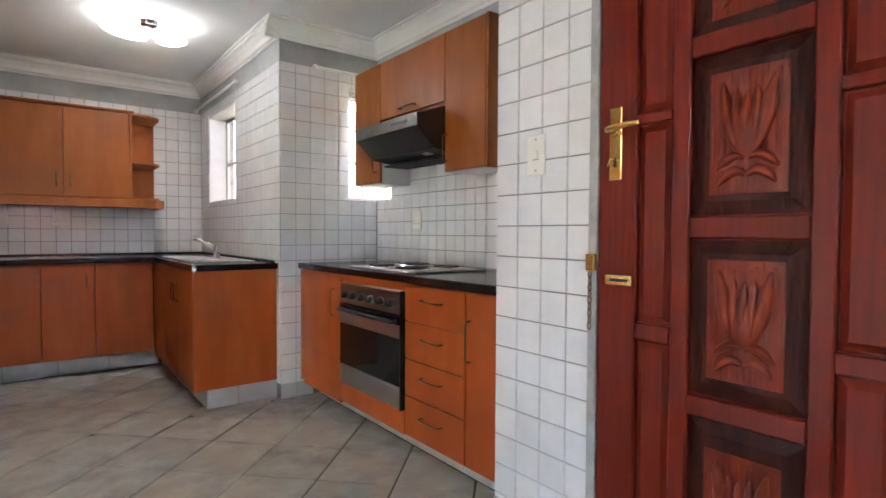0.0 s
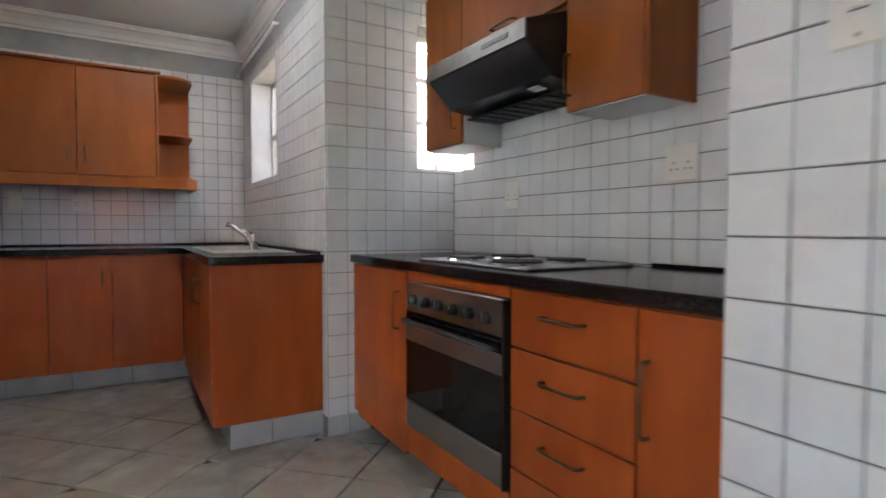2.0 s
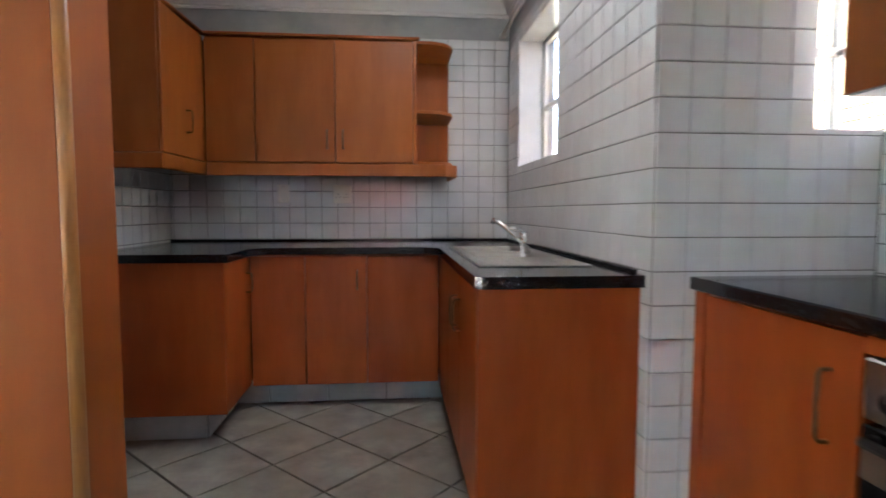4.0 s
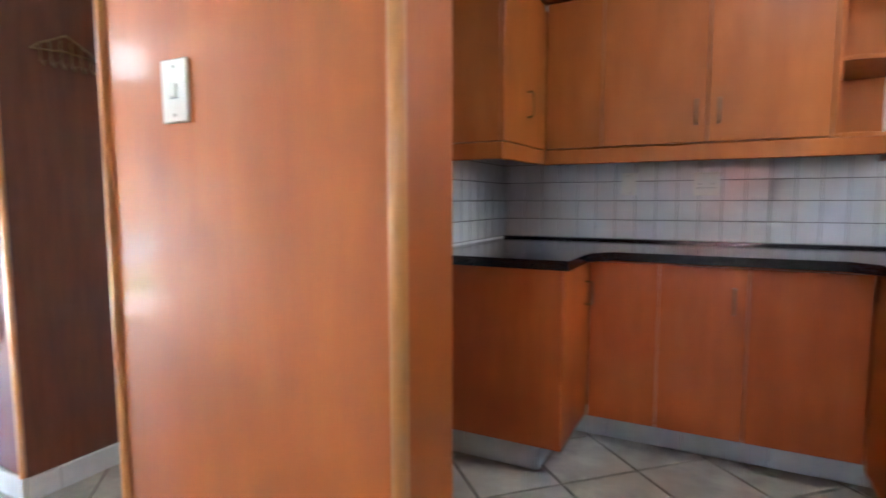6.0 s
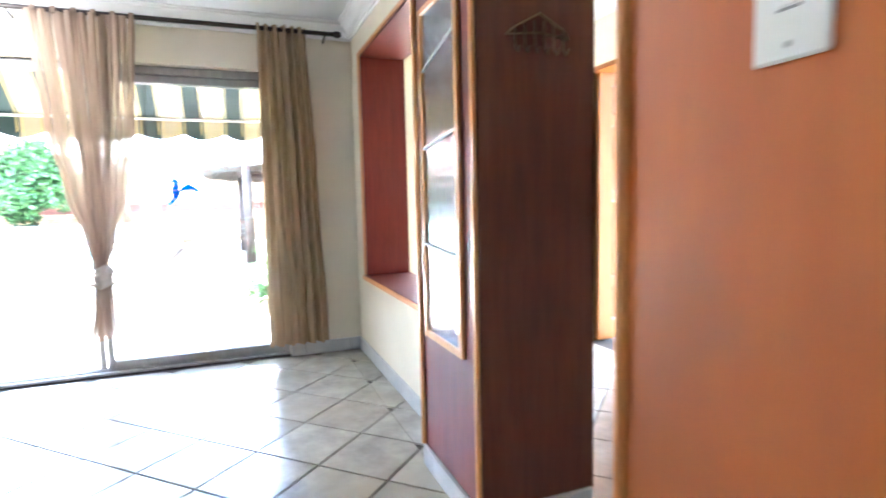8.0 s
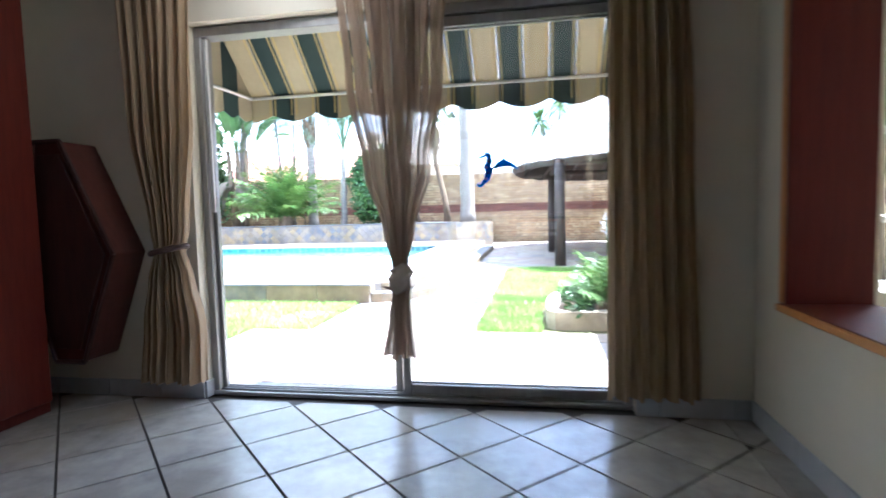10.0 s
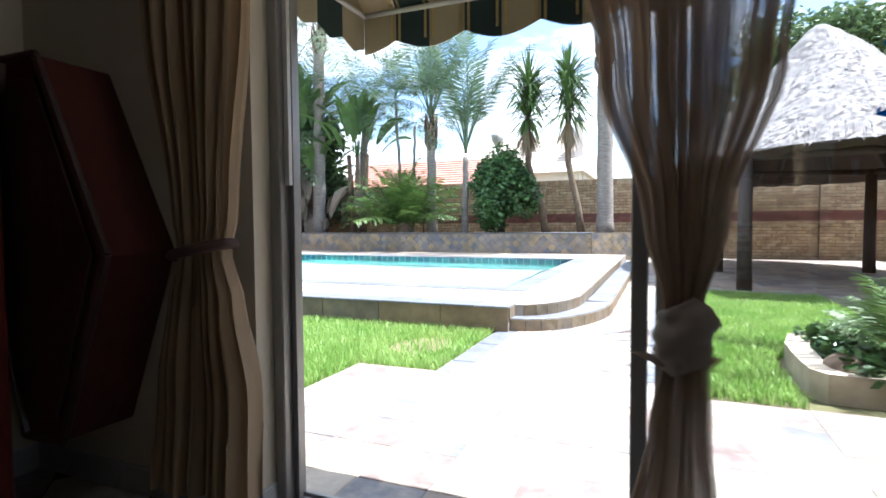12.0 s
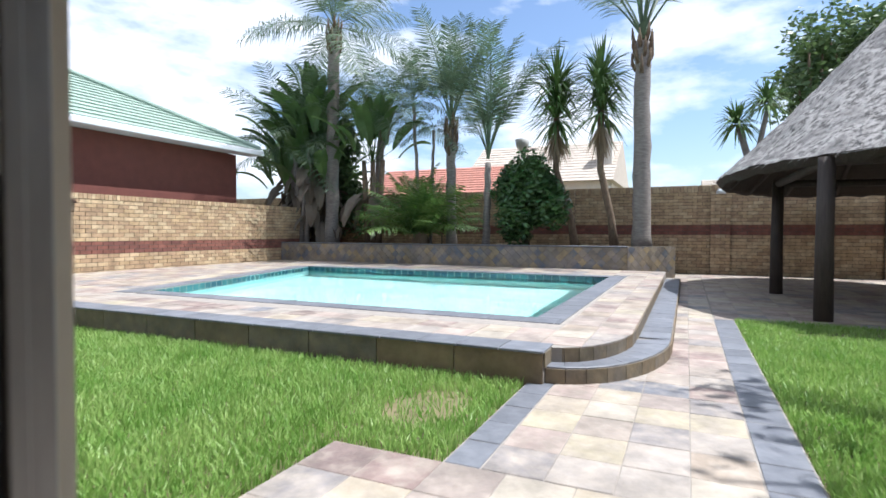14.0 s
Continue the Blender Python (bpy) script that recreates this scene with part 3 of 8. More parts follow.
def lay(parent, name, polys, axis, sign, plane, thick, chamfer, material, joined_material, limit=300, uneven=0.0, rest="joined_tiles"):
    """Lays flat pieces on a face: the first ones as parts that share meshes, those past the limit as one part."""
    rng = random.Random(len(polys))
    cache = {}
    for poly in polys[:limit]:
        n = len(poly)
        cx, cy = sum(p[0] for p in poly) / n, sum(p[1] for p in poly) / n
        key = tuple((round(u - cx, 3), round(v - cy, 3)) for u, v in poly)
        if key not in cache:
            vs, fs = piece_geometry([(u - cx, v - cy) for u, v in poly], axis, sign, 0.0, thick, chamfer)
            me = bpy.data.meshes.new(name)
            me.from_pydata(vs, [], fs)
            me.materials.append(material)
            me.update()
            cache[key] = me
        ob = new(name, cache[key])
        adopt(ob, parent)
        ob.location = to_world(axis, sign, plane, cx, cy, -rng.random() * uneven)
    if len(polys) > limit:
        vs, fs = [], []
        for poly in polys[limit:]:
            v, f = piece_geometry(list(poly), axis, sign, plane, thick, chamfer, -rng.random() * uneven)
            fs += [tuple(i + len(vs) for i in q) for q in f]
            vs += v
        ob = raw(rest, vs, fs, joined_material, parent)
        tagged(ob, kind="stuff")


def grid_rects(u0, u1, v0, v1, pu, pv, anchor_u, anchor_v, gap, holes=(), bond=0.0):
    """Rectangles of a grid cut to a field, with holes left out."""
    out = []
    j = math.floor((v0 - anchor_v) / pv)
    while anchor_v + j * pv < v1 - 1e-6:
        a, b = max(v0, anchor_v + j * pv + gap / 2), min(v1, anchor_v + (j + 1) * pv - gap / 2)
        off = anchor_u + (bond * pu if j % 2 else 0)
        i = math.floor((u0 - off) / pu)
        while off + i * pu < u1 - 1e-6:
            c, d = max(u0, off + i * pu + gap / 2), min(u1, off + (i + 1) * pu - gap / 2)
            i += 1
            if d - c < 0.012 or b - a < 0.012:
                continue
            todo = [(c, d, a, b)]
            for h in holes:
                nxt = []
                for (x0, x1, y0, y1) in todo:
                    if x1 <= h[0] or x0 >= h[1] or y1 <= h[2] or y0 >= h[3]:
                        nxt.append((x0, x1, y0, y1))
                        continue
                    if x0 < h[0] - 0.012:
                        nxt.append((x0, h[0], y0, y1))
                    if x1 > h[1] + 0.012:
                        nxt.append((h[1], x1, y0, y1))
                    mx0, mx1 = max(x0, h[0]), min(x1, h[1])
                    if y0 < h[2] - 0.012:
                        nxt.append((mx0, mx1, y0, h[2]))
                    if y1 > h[3] + 0.012:
                        nxt.append((mx0, mx1, h[3], y1))
                todo = nxt
            out += [((x0, y0), (x1, y0), (x1, y1), (x0, y1)) for x0, x1, y0, y1 in todo]
        j += 1
    return out


def clip(poly, keep):
    """Cuts a convex outline by half planes a*x + b*y <= c."""
    for a, b, c in keep:
        out = []
        for k in range(len(poly)):
            p, q = poly[k], poly[(k + 1) % len(poly)]
            dp, dq = a * p[0] + b * p[1] - c, a * q[0] + b * q[1] - c
            if dp <= 0:
                out.append(p)
            if (dp < 0 < dq) or (dq < 0 < dp):
                t = dp / (dp - dq)
                out.append((p[0] + t * (q[0] - p[0]), p[1] + t * (q[1] - p[1])))
        poly = out
        if len(poly) < 3:
            return []
    return poly


def in_rect(poly, x0, x1, y0, y1):
    return clip(poly, ((-1, 0, -x0), (1, 0, x1), (0, -1, -y0), (0, 1, y1)))


# ---- the building ----
CEIL = 2.47
TILE_U, TILE_V, TILE_Z0 = 0.103, 0.102, 0.091
WEST, NORTH_LIV, NORTH_KIT, SINK_X, NIB_Y, STOVE_X, EAST = -4.07, 4.137, 6.055, 1.77, 4.02, 2.50, 1.88
SLIDER = (1.23, 3.60, 0.0, 2.11)
HALL_WIN = (4.66, 5.60, 0.62, 2.13)
SINK_WIN = (4.975, 5.765, 1.37, 2.13)

structure("floor", boxed(-4.30, 2.70, -1.2, 6.25, -0.20, -0.010), FLOOR_GROUT, "dark grout bed under diagonal floor tiles", "floor")
structure("ceiling", boxed(-4.30, 2.70, -1.2, 6.25, CEIL, CEIL + 0.15), CEILING_W, "smooth white painted ceiling", "ceiling")
wall_west = structure("wall_west", wall_bm("x", -4.30, WEST, -0.05, 6.06, 0, CEIL, (SLIDER, HALL_WIN)), PLASTER_CREAM, "cream plastered wall with sliding door opening", "wall")
structure("wall_north_1", wall_bm("y", NORTH_LIV, 4.442, WEST, -2.096, 0, CEIL, ((-3.737, -2.14, 0.60, 2.18),)), PLASTER_CREAM, "cream plastered inner wall with a wide hatch", "wall")
structure("wall_north_2", wall_bm("y", 5.86, 6.05, WEST, -0.55, 0, CEIL, ((-3.45, -2.55, 0, 2.13),)), PLASTER_CREAM, "cream plastered hall wall with front door opening", "wall")
structure("wall_south_1", boxed(WEST, -0.6, -0.05, 0.15, 0, CEIL), PLASTER_CREAM, "cream plastered wall", "wall")
# unseen opening, added to let skylight in from the south
SOUTH_WIN = (0.10, 1.30, 1.15, 2.10)
structure("wall_south_2", wall_bm("y", -1.2, -1.0, -0.6, EAST, 0, CEIL, (SOUTH_WIN,)), PLASTER_CREAM, "cream plastered wall with an added window opening", "wall")
structure("wall_inner_1", boxed(-0.72, -0.6, -1.2, -0.05, 0, CEIL), PLASTER_CREAM, "cream plastered wall", "wall")
wall_back = structure("wall_north_3", boxed(-0.55, 1.99, NORTH_KIT, 6.25, 0, CEIL), GROUT, "white tiled kitchen back wall", "wall")
wall_left = structure("wall_inner_2", boxed(-0.55, -0.42, 4.172, NORTH_KIT - 0.002, 0, CEIL), [GROUT], "white tiled kitchen side wall", "wall")
wall_sink = structure("wall_east_1", wall_bm("x", SINK_X, 1.99, NIB_Y, NORTH_KIT, 0, CEIL, (SINK_WIN,)), GROUT, "white tiled wall with kitchen window", "wall")
NIB_WIN = (2.262, 2.70, 1.341, 2.10)
wall_nib = structure("wall_north_4", wall_bm("y", NIB_Y, 4.25, 1.99, 2.70, 0, CEIL, (NIB_WIN,)), GROUT, "white tiled alcove wall with corner window", "wall")
STOVE_WIN = (3.82, 4.02, 1.341, 2.10)
wall_stove = structure("wall_east_2", wall_bm("x", STOVE_X, 2.70, 2.07, NIB_Y, 0, CEIL, (STOVE_WIN,)), GROUT, "white tiled wall behind the stove", "wall")
DOOR_HOLE = (0.725, 1.645, 0.0, 2.07)
wall_east = structure("wall_east_3", wall_bm("x", EAST, 2.10, -1.2, 2.07, 0, CEIL, (DOOR_HOLE,)), GROUT, "white tiled wall beside the carved door", "wall")
structure("wall_alcove_return", boxed(2.10, 2.70, 1.9, 2.07, 0, CEIL), TILE_WHITE, "white tiled return wall", "wall")
structure("wall_hall_plaster", boxed(-0.562, -0.5505, 4.18, 5.858, 0, CEIL), PLASTER_CREAM, "cream plastered hall side wall", "wall")


def cornice(name, axis, wall_at, side, u0, u1):
    """Stepped white cornice where the wall at wall_at meets the ceiling; side: the way into the room."""
    z = CEIL
    prof = [(0, -0.115), (0.014, -0.115), (0.014, -0.098), (0.028, -0.092), (0.040, -0.062), (0.066, -0.034), (0.088, -0.024), (0.088, -0.010), (0.104, -0.010), (0.104, 0), (0, 0)]
    pts = [(wall_at + side * a, z + b) for a, b in prof]
    bm = bmesh.new()
    if axis == "x":
        prism(bm, pts, "y", u0, u1)
    else:
        prism(bm, pts, "x", u0, u1)
    return structure(name, bm, CORNICE_W, "white moulded plaster cornice", "cornice")


cornice("cornice", "y", NORTH_KIT, -1, -0.42, SINK_X)
cornice("cornice", "x", SINK_X, -1, NIB_Y, NORTH_KIT)
cornice("cornice", "y", NIB_Y, -1, SINK_X - 0.1, STOVE_X)
cornice("cornice", "x", STOVE_X, -1, 2.07, NIB_Y)
cornice("cornice", "x", -0.42, 1, 4.18, NORTH_KIT)
cornice("cornice", "x", EAST, -1, -1.0, 2.07)
cornice("cornice", "x", WEST, 1, 0.15, NORTH_LIV)
cornice("cornice", "y", NORTH_LIV, -1, WEST, -2.1)
FZ0, FZ1 = 2.213, 2.356
for (a0, a1, b0, b1) in ((-0.42, SINK_X, NORTH_KIT - 0.006, NORTH_KIT), (SINK_X - 0.006, SINK_X, NIB_Y, NORTH_KIT - 0.006), (SINK_X - 0.006, STOVE_X, NIB_Y - 0.006, NIB_Y),
                         (STOVE_X - 0.006, STOVE_X, 2.07, NIB_Y - 0.006), (EAST - 0.006, EAST, -1.0, 2.07), (-0.42, -0.414, 4.18, NORTH_KIT - 0.006)):
    structure("trim", boxed(a0, a1, b0, b1, FZ0, FZ1), FRIEZE, "grey marbled frieze band under the cornice", "frieze")


def skirting(axis, wall_at, side, u0, u1, height=0.10, thick=0.012):
    """A row of skirting tiles along a wall."""
    base = structure("baseboard", boxed(*((wall_at, wall_at + side * 0.004, u0, u1) if axis == "x" else (u0, u1, wall_at, wall_at + side * 0.004)), 0, height - 0.003),
                     GROUT, "grey marbled tile skirting", "skirting")
    lay(base, "skirting_tile", grid_rects(u0, u1, 0.0, height, 0.345, height, u0 + 0.11, 0, 0.004), axis, side, wall_at, thick, 0.002, SKIRT_TILE, SKIRT_TILE)


skirting("x", WEST, 1, 0.15, 1.23)
skirting("x", WEST, 1, 3.60, NORTH_LIV)
skirting("y", NORTH_LIV, -1, WEST + 0.012, -2.1)
skirting("y", 0.15, 1, WEST, -0.6)
skirting("y", 5.86, -1, -2.50, -0.56)
skirting("y", NIB_Y, -1, SINK_X, 1.99)
skirting("x", EAST, -1, 1.66, 2.07)
skirting("y", 3.99, -1, -2.096, -1.515, 0.092)
skirting("x", -1.515, 1, 3.99, 4.43, 0.092)
skirting("y", 1.23, 1, -4.145, WEST, 0.10)

# ---- window frames and panes ----
def window_frame(name, axis, plane, u0, u1, z0, z1, bars_u, bars_z, material, label, bar=0.028, depth=0.03, glass=True):
    t = thing(name, label, "window")
    t["kind"] = "structure"
    bm = bmesh.new()

    def bx(a0, a1, c0, c1):
        if axis == "x":
            box(bm, plane - depth / 2, plane + depth / 2, a0, a1, c0, c1, 0.003)
        else:
            box(bm, a0, a1, plane - depth / 2, plane + depth / 2, c0, c1, 0.003)
    bx(u0, u0 + bar, z0, z1)
    bx(u1 - bar, u1, z0, z1)
    bx(u0 + bar, u1 - bar, z0, z0 + bar)
    bx(u0 + bar, u1 - bar, z1 - bar, z1)
    part("window_frame", bm, material, t)
    for b in bars_u:
        bm = bmesh.new()
        bx(b - bar / 2, b + bar / 2, z0 + bar, z1 - bar)
        part("mullion", bm, material, t)
    for b in bars_z:
        bm = bmesh.new()
        bx(u0 + bar, u1 - bar, b - bar / 2, b + bar / 2)
        part("glazing_bar", bm, material, t)
    if glass:
        us = [u0 + bar, *bars_u, u1 - bar]
        zs = [z0 + bar, *bars_z, z1 - bar]
        for ua, ub in zip(us, us[1:]):
            for za, zb in zip(zs, zs[1:]):
                if axis == "x":
                    pane = part("pane", boxed(plane - 0.002, plane + 0.002, ua, ub, za, zb), CLEAR, t)
                else:
                    pane = part("pane", boxed(ua, ub, plane - 0.002, plane + 0.002, za, zb), CLEAR, t)
                pane.visible_shadow = False
    return t


window_frame("window_1", "x", 1.93, *SINK_WIN, (5.37,), (1.72,), WIN_WHITE, "white steel kitchen window above the sink")
window_frame("window_2", "y", 4.18, 2.262, 2.70, 1.341, 2.10, (2.47,), (1.62, 1.86), WIN_WHITE, "white steel corner window behind the wall cupboard")
# frame for the added south opening, out of view
window_frame("added_window_4", "y", -1.14, *SOUTH_WIN, (0.70,), (1.75,), WIN_WHITE, "white steel window in the dining corner")
window_frame("window_3", "x", -4.22, *HALL_WIN, (5.12,), (0.95, 1.37, 1.75), WIN_WHITE, "white steel hall window with glazing bars", 0.034)
structure("window_sill", boxed(1.772, 1.905, SINK_WIN[0], SINK_WIN[1], 1.364, 1.372), TILE_WHITE, "white tiled window sill", "sill")

for (u0, u1, a, b) in ((SINK_WIN[0] - 0.001, SINK_WIN[0] + 0.006, 1.372, 2.13), (SINK_WIN[1] - 0.006, SINK_WIN[1] + 0.001, 1.372, 2.13), (SINK_WIN[0] + 0.006, SINK_WIN[1] - 0.006, 2.124, 2.131)):
    structure("window_reveal", boxed(1.768, 1.912, u0, u1, a, b), TILE_WHITE, "white tiled window reveal", "reveal")
structure("window_reveal", boxed(2.260, 2.268, 4.018, 4.165, 1.342, 2.10), TILE_WHITE, "white tiled window reveal", "reveal")
structure("window_sill", boxed(2.268, 2.69, 4.018, 4.165, 1.336, 1.345), TILE_WHITE, "white tiled window sill", "sill")

# ---- kitchen units ----
def handle(parent, axis, plane, side, u, v, length, upright=True, name="handle"):
    """A thin bow handle on a front."""
    bm = bmesh.new()
    pts = []
    for s, h in ((-1, 0.0), (-1, 0.022), (-0.86, 0.029), (0, 0.031), (0.86, 0.029), (1, 0.022), (1, 0.0)):
        a = s * length / 2
        uu, vv = (u, v + a) if upright else (u + a, v)
        pts.append(to_world(axis, side, plane, uu, vv, h))
    tube(bm, pts, 0.0045, 6)
    return part(name, bm, BRONZE, parent, "thin aged bronze bow handle", True)


def front(parent, name, axis, plane, side, u0, u1, v0, v1, material, thick=0.018, gap=0.006, bevel=0.0012):
    """A flat door or drawer front just proud of its carcass."""
    lo, hi = (plane, plane + side * thick)
    if axis == "x":
        bm = boxed(lo, hi, u0 + gap / 2, u1 - gap / 2, v0 + gap / 2, v1 - gap / 2, bevel=bevel)
    else:
        bm = boxed(u0 + gap / 2, u1 - gap / 2, lo, hi, v0 + gap / 2, v1 - gap / 2, bevel=bevel)
    return part(name, bm, material, parent)


CT, CB, PL = 0.90, 0.862, 0.12
# base units along the back wall
for a, b, hu in ((0.229, 0.52, None), (0.52, 0.851, 0.80), (0.851, 1.249, None)):
    c = thing("base_cabinet", "cherry wood base cabinet under black worktop", "cabinet", "back wall base cabinets")
    part("body", boxed(a + 0.001, b - 0.001, 5.44, 6.04, 0.145, CB - 0.002), CHERRY, c)
    d = front(c, "door", "y", 5.44, -1, a, b, 0.142, CB - 0.006, CHERRY)
    if hu:
        handle(d, "y", 5.422, -1, hu, 0.72, 0.10)
c = thing("base_cabinet", "cherry wood base cabinet with a plain end panel", "cabinet", "back wall base cabinets")
part("body", boxed(-0.412, 0.207, 5.008, 6.04, 0.155, CB - 0.002), CHERRY, c)
part("end_panel", boxed(-0.412, 0.227, 4.99, 5.007, 0.152, CB - 0.002, bevel=0.002), CHERRY, c)
d = front(c, "door", "x", 0.208, 1, 5.01, 5.42, 0.152, CB - 0.006, CHERRY)
handle(d, "x", 0.227, 1, 5.36, 0.72, 0.10)
# sink unit
c = thing("sink_cabinet", "cherry wood sink cabinet with a plain end panel", "cabinet")
part("body", boxed(1.270, 1.765, 4.095, 6.04, PL, 0.74), CHERRY, c)
part("top_rail", boxed(1.270, 1.292, 4.095, 5.42, 0.741, CB - 0.002), CHERRY, c)
part("end_panel", boxed(1.252, 1.765, 4.076, 4.094, PL, CB - 0.002, bevel=0.002), CHERRY, c)
for a, b, hy in ((4.10, 4.54, 4.49), (4.54, 4.98, 4.59), (4.98, 5.42, None)):
    d = front(c, "door", "x", 1.269, -1, a, b, PL, CB - 0.006, CHERRY)
    if hy:
        handle(d, "x", 1.251, -1, hy, 0.70, 0.12)


def plinth(x0, x1, y0, y1, faces, PL=PL):
    """A tiled plinth under the units, tiles on the named faces."""
    p = structure("baseboard", boxed(x0, x1, y0, y1, 0, PL - 0.001), GROUT, "grey marbled tile plinth under the cabinets", "plinth")
    for axis, plane, side, u0, u1 in faces:
        lay(p, "plinth_tile", grid_rects(u0, u1, 0.0, PL - 0.001, 0.33, PL, u0 + 0.18, 0, 0.004), axis, side, plane, 0.008, 0.002, SKIRT_TILE, SKIRT_TILE)


plinth(0.11, 1.30, 5.57, 6.0, (("y", 5.57, -1, 0.11, 1.30),), 0.144)
plinth(-0.41, 0.10, 5.10, 6.0, (("y", 5.10, -1, -0.41, 0.10), ("x", 0.10, 1, 5.10, 5.56)), 0.154)
plinth(1.335, 1.765, 4.088, 6.0, (("y", 4.088, -1, 1.335, 1.765), ("x", 1.335, -1, 4.088, 5.56)))
plinth(2.045, 2.48, 2.08, 4.01, (("x", 2.045, -1, 2.08, 4.01),))

# worktops
wt_pts = [(-0.414, 4.965), (0.252, 4.965), (0.252, 5.30), (0.33, 5.40), (1.16, 5.40), (1.24, 5.32), (1.24, 4.065), (1.262, 4.045), (1.345, 4.045), (1.345, 6.048), (-0.414, 6.048)]
wbm = prism(bmesh.new(), wt_pts, "z", CB, CT)
for x0, x1, y0, y1 in ((1.345, 1.635, 4.045, 4.67), (1.345, 1.635, 4.97, 5.03), (1.345, 1.635, 5.31, 6.048), (1.635, 1.764, 4.045, 6.048)):
    box(wbm, x0, x1, y0, y1, CB, CT)
tagged(part("worktop", wbm, GRANITE, None), "glossy black granite worktop with the sink set in", "worktop")
wu = boxed(-0.414, 1.764, 6.030, 6.048, CT, CT + 0.012)
box(wu, 1.748, 1.764, 4.10, 6.028, CT, CT + 0.012)
tagged(part("worktop_upstand", wu, GRANITE, None), "thin black granite strip along the tiles", "worktop strip")
tagged(part("worktop", boxed(1.885, 2.492, 2.076, 4.012, CB, CT, bevel=0.004), GRANITE, None), "glossy black granite worktop around the hob", "worktop")
tagged(part("worktop_upstand", boxed(2.478, 2.492, 2.08, 2.70, CT, CT + 0.012), GRANITE, None), "thin black granite strip along the tiles", "worktop strip")

# inset double sink with tap
sk = thing("kitchen_sink", "stainless steel inset double sink with drainer", "sink")
bm = bmesh.new()
Z = CT + 0.003
for (x0, x1, y0, y1) in ((1.295, 1.335, 4.32, 5.36), (1.645, 1.70, 4.32, 5.36), (1.335, 1.645, 4.32, 4.66), (1.335, 1.645, 4.98, 5.02), (1.335, 1.645, 5.32, 5.36)):
    box(bm, x0, x1, y0, y1, CT + 0.0005, Z + 0.003, 0.002)
part("rim", bm, STEEL, sk)
for y0, y1 in ((4.66, 4.98), (5.02, 5.32)):
    bm = bmesh.new()
    loops = []
    for inset, z in ((0.0, Z + 0.002), (0.012, Z - 0.004), (0.022, Z - 0.10), (0.045, Z - 0.125)):
        ring = []
        for sx, sy, a0 in ((1, 1, 0), (-1, 1, 90), (-1, -1, 180), (1, -1, 270)):
            rc = 0.045
            px = (1.645 - inset - rc) if sx > 0 else (1.335 + inset + rc)
            py = (y1 - inset - rc) if sy > 0 else (y0 + inset + rc)
            for k in range(4):
                a = radians(a0 + 30 * k)
                ring.append(bm.verts.new((px + rc * math.cos(a), py + rc * math.sin(a), z)))
        loops.append(ring)
    for r0, r1 in zip(loops, loops[1:]):
        for k in range(16):
            bm.faces.new((r0[k], r0[(k + 1) % 16], r1[(k + 1) % 16], r1[k]))
    bm.faces.new(loops[-1])
    bowl = part("bowl", bm, STEEL, sk, "", True)
    part("waste", cyl(bmesh.new(), (1.49, (y0 + y1) / 2, Z - 0.1245), (1.49, (y0 + y1) / 2, Z - 0.1215), 0.032, 0.030, 18), CHROME, bowl)
for k in range(6):
    part("drainer_rib", tube(bmesh.new(), [(1.375 + 0.046 * k, 4.37, Z + 0.0022), (1.375 + 0.046 * k, 4.62, Z + 0.0022)], 0.0022, 6), STEEL, sk)
tp = thing("tap", "chrome single lever mixer tap", "tap")
bm = cyl(bmesh.new(), (1.60, 4.90, Z), (1.60, 4.90, Z + 0.095), 0.024, 0.022, 16)
part("body", bm, CHROME, tp, "", True)
part("spout", tube(bmesh.new(), [(1.60, 4.90, Z + 0.04), (1.565, 4.925, Z + 0.075), (1.50, 4.98, Z + 0.135), (1.472, 5.005, Z + 0.152), (1.468, 5.01, Z + 0.135)], [0.014, 0.013, 0.012, 0.012, 0.012], 10), CHROME, tp, "", True)
part("lever", tube(bmesh.new(), [(1.60, 4.90, Z + 0.097), (1.57, 4.875, Z + 0.112), (1.52, 4.86, Z + 0.115)], [0.014, 0.009, 0.008], 8), CHROME, tp, "", True)

# wall units on the back wall
UZ0, UZ1 = 1.367, 2.062
for a, b, hu in ((-0.04, 0.231, None), (0.231, 0.672, 0.628), (0.672, 1.113, 0.716)):
    c = thing("wall_cabinet", "cherry wood wall cabinet with a flat door", "cabinet", "back wall cupboards")
    part("body", boxed(a + 0.001, b - 0.001, 5.622, 6.04, UZ0, UZ1), CHERRY_UP, c)
    d = front(c, "door", "y", 5.621, -1, a, b, UZ0 + 0.002, UZ1 - 0.012, CHERRY_UP)
    if hu:
        handle(d, "y", 5.603, -1, hu, 1.50, 0.10)
c = thing("wall_cabinet", "cherry wood wall cabinet with a plain end panel", "cabinet", "back wall cupboards")
part("body", boxed(-0.414, -0.075, 5.108, 6.04, UZ0, UZ1), CHERRY_UP, c)
part("end_panel", boxed(-0.414, -0.075, 5.09, 5.107, UZ0, UZ1, bevel=0.002), CHERRY_UP, c)
bm = prism(bmesh.new(), [(-0.074, 5.092), (-0.056, 5.090), (-0.042, 5.598), (-0.060, 5.600)], "z", UZ0 + 0.002, UZ1 - 0.012, 0.002)
d = part("door", bm, CHERRY_UP, c)
handle(d, "x", -0.048, 1, 5.36, 1.55, 0.11)
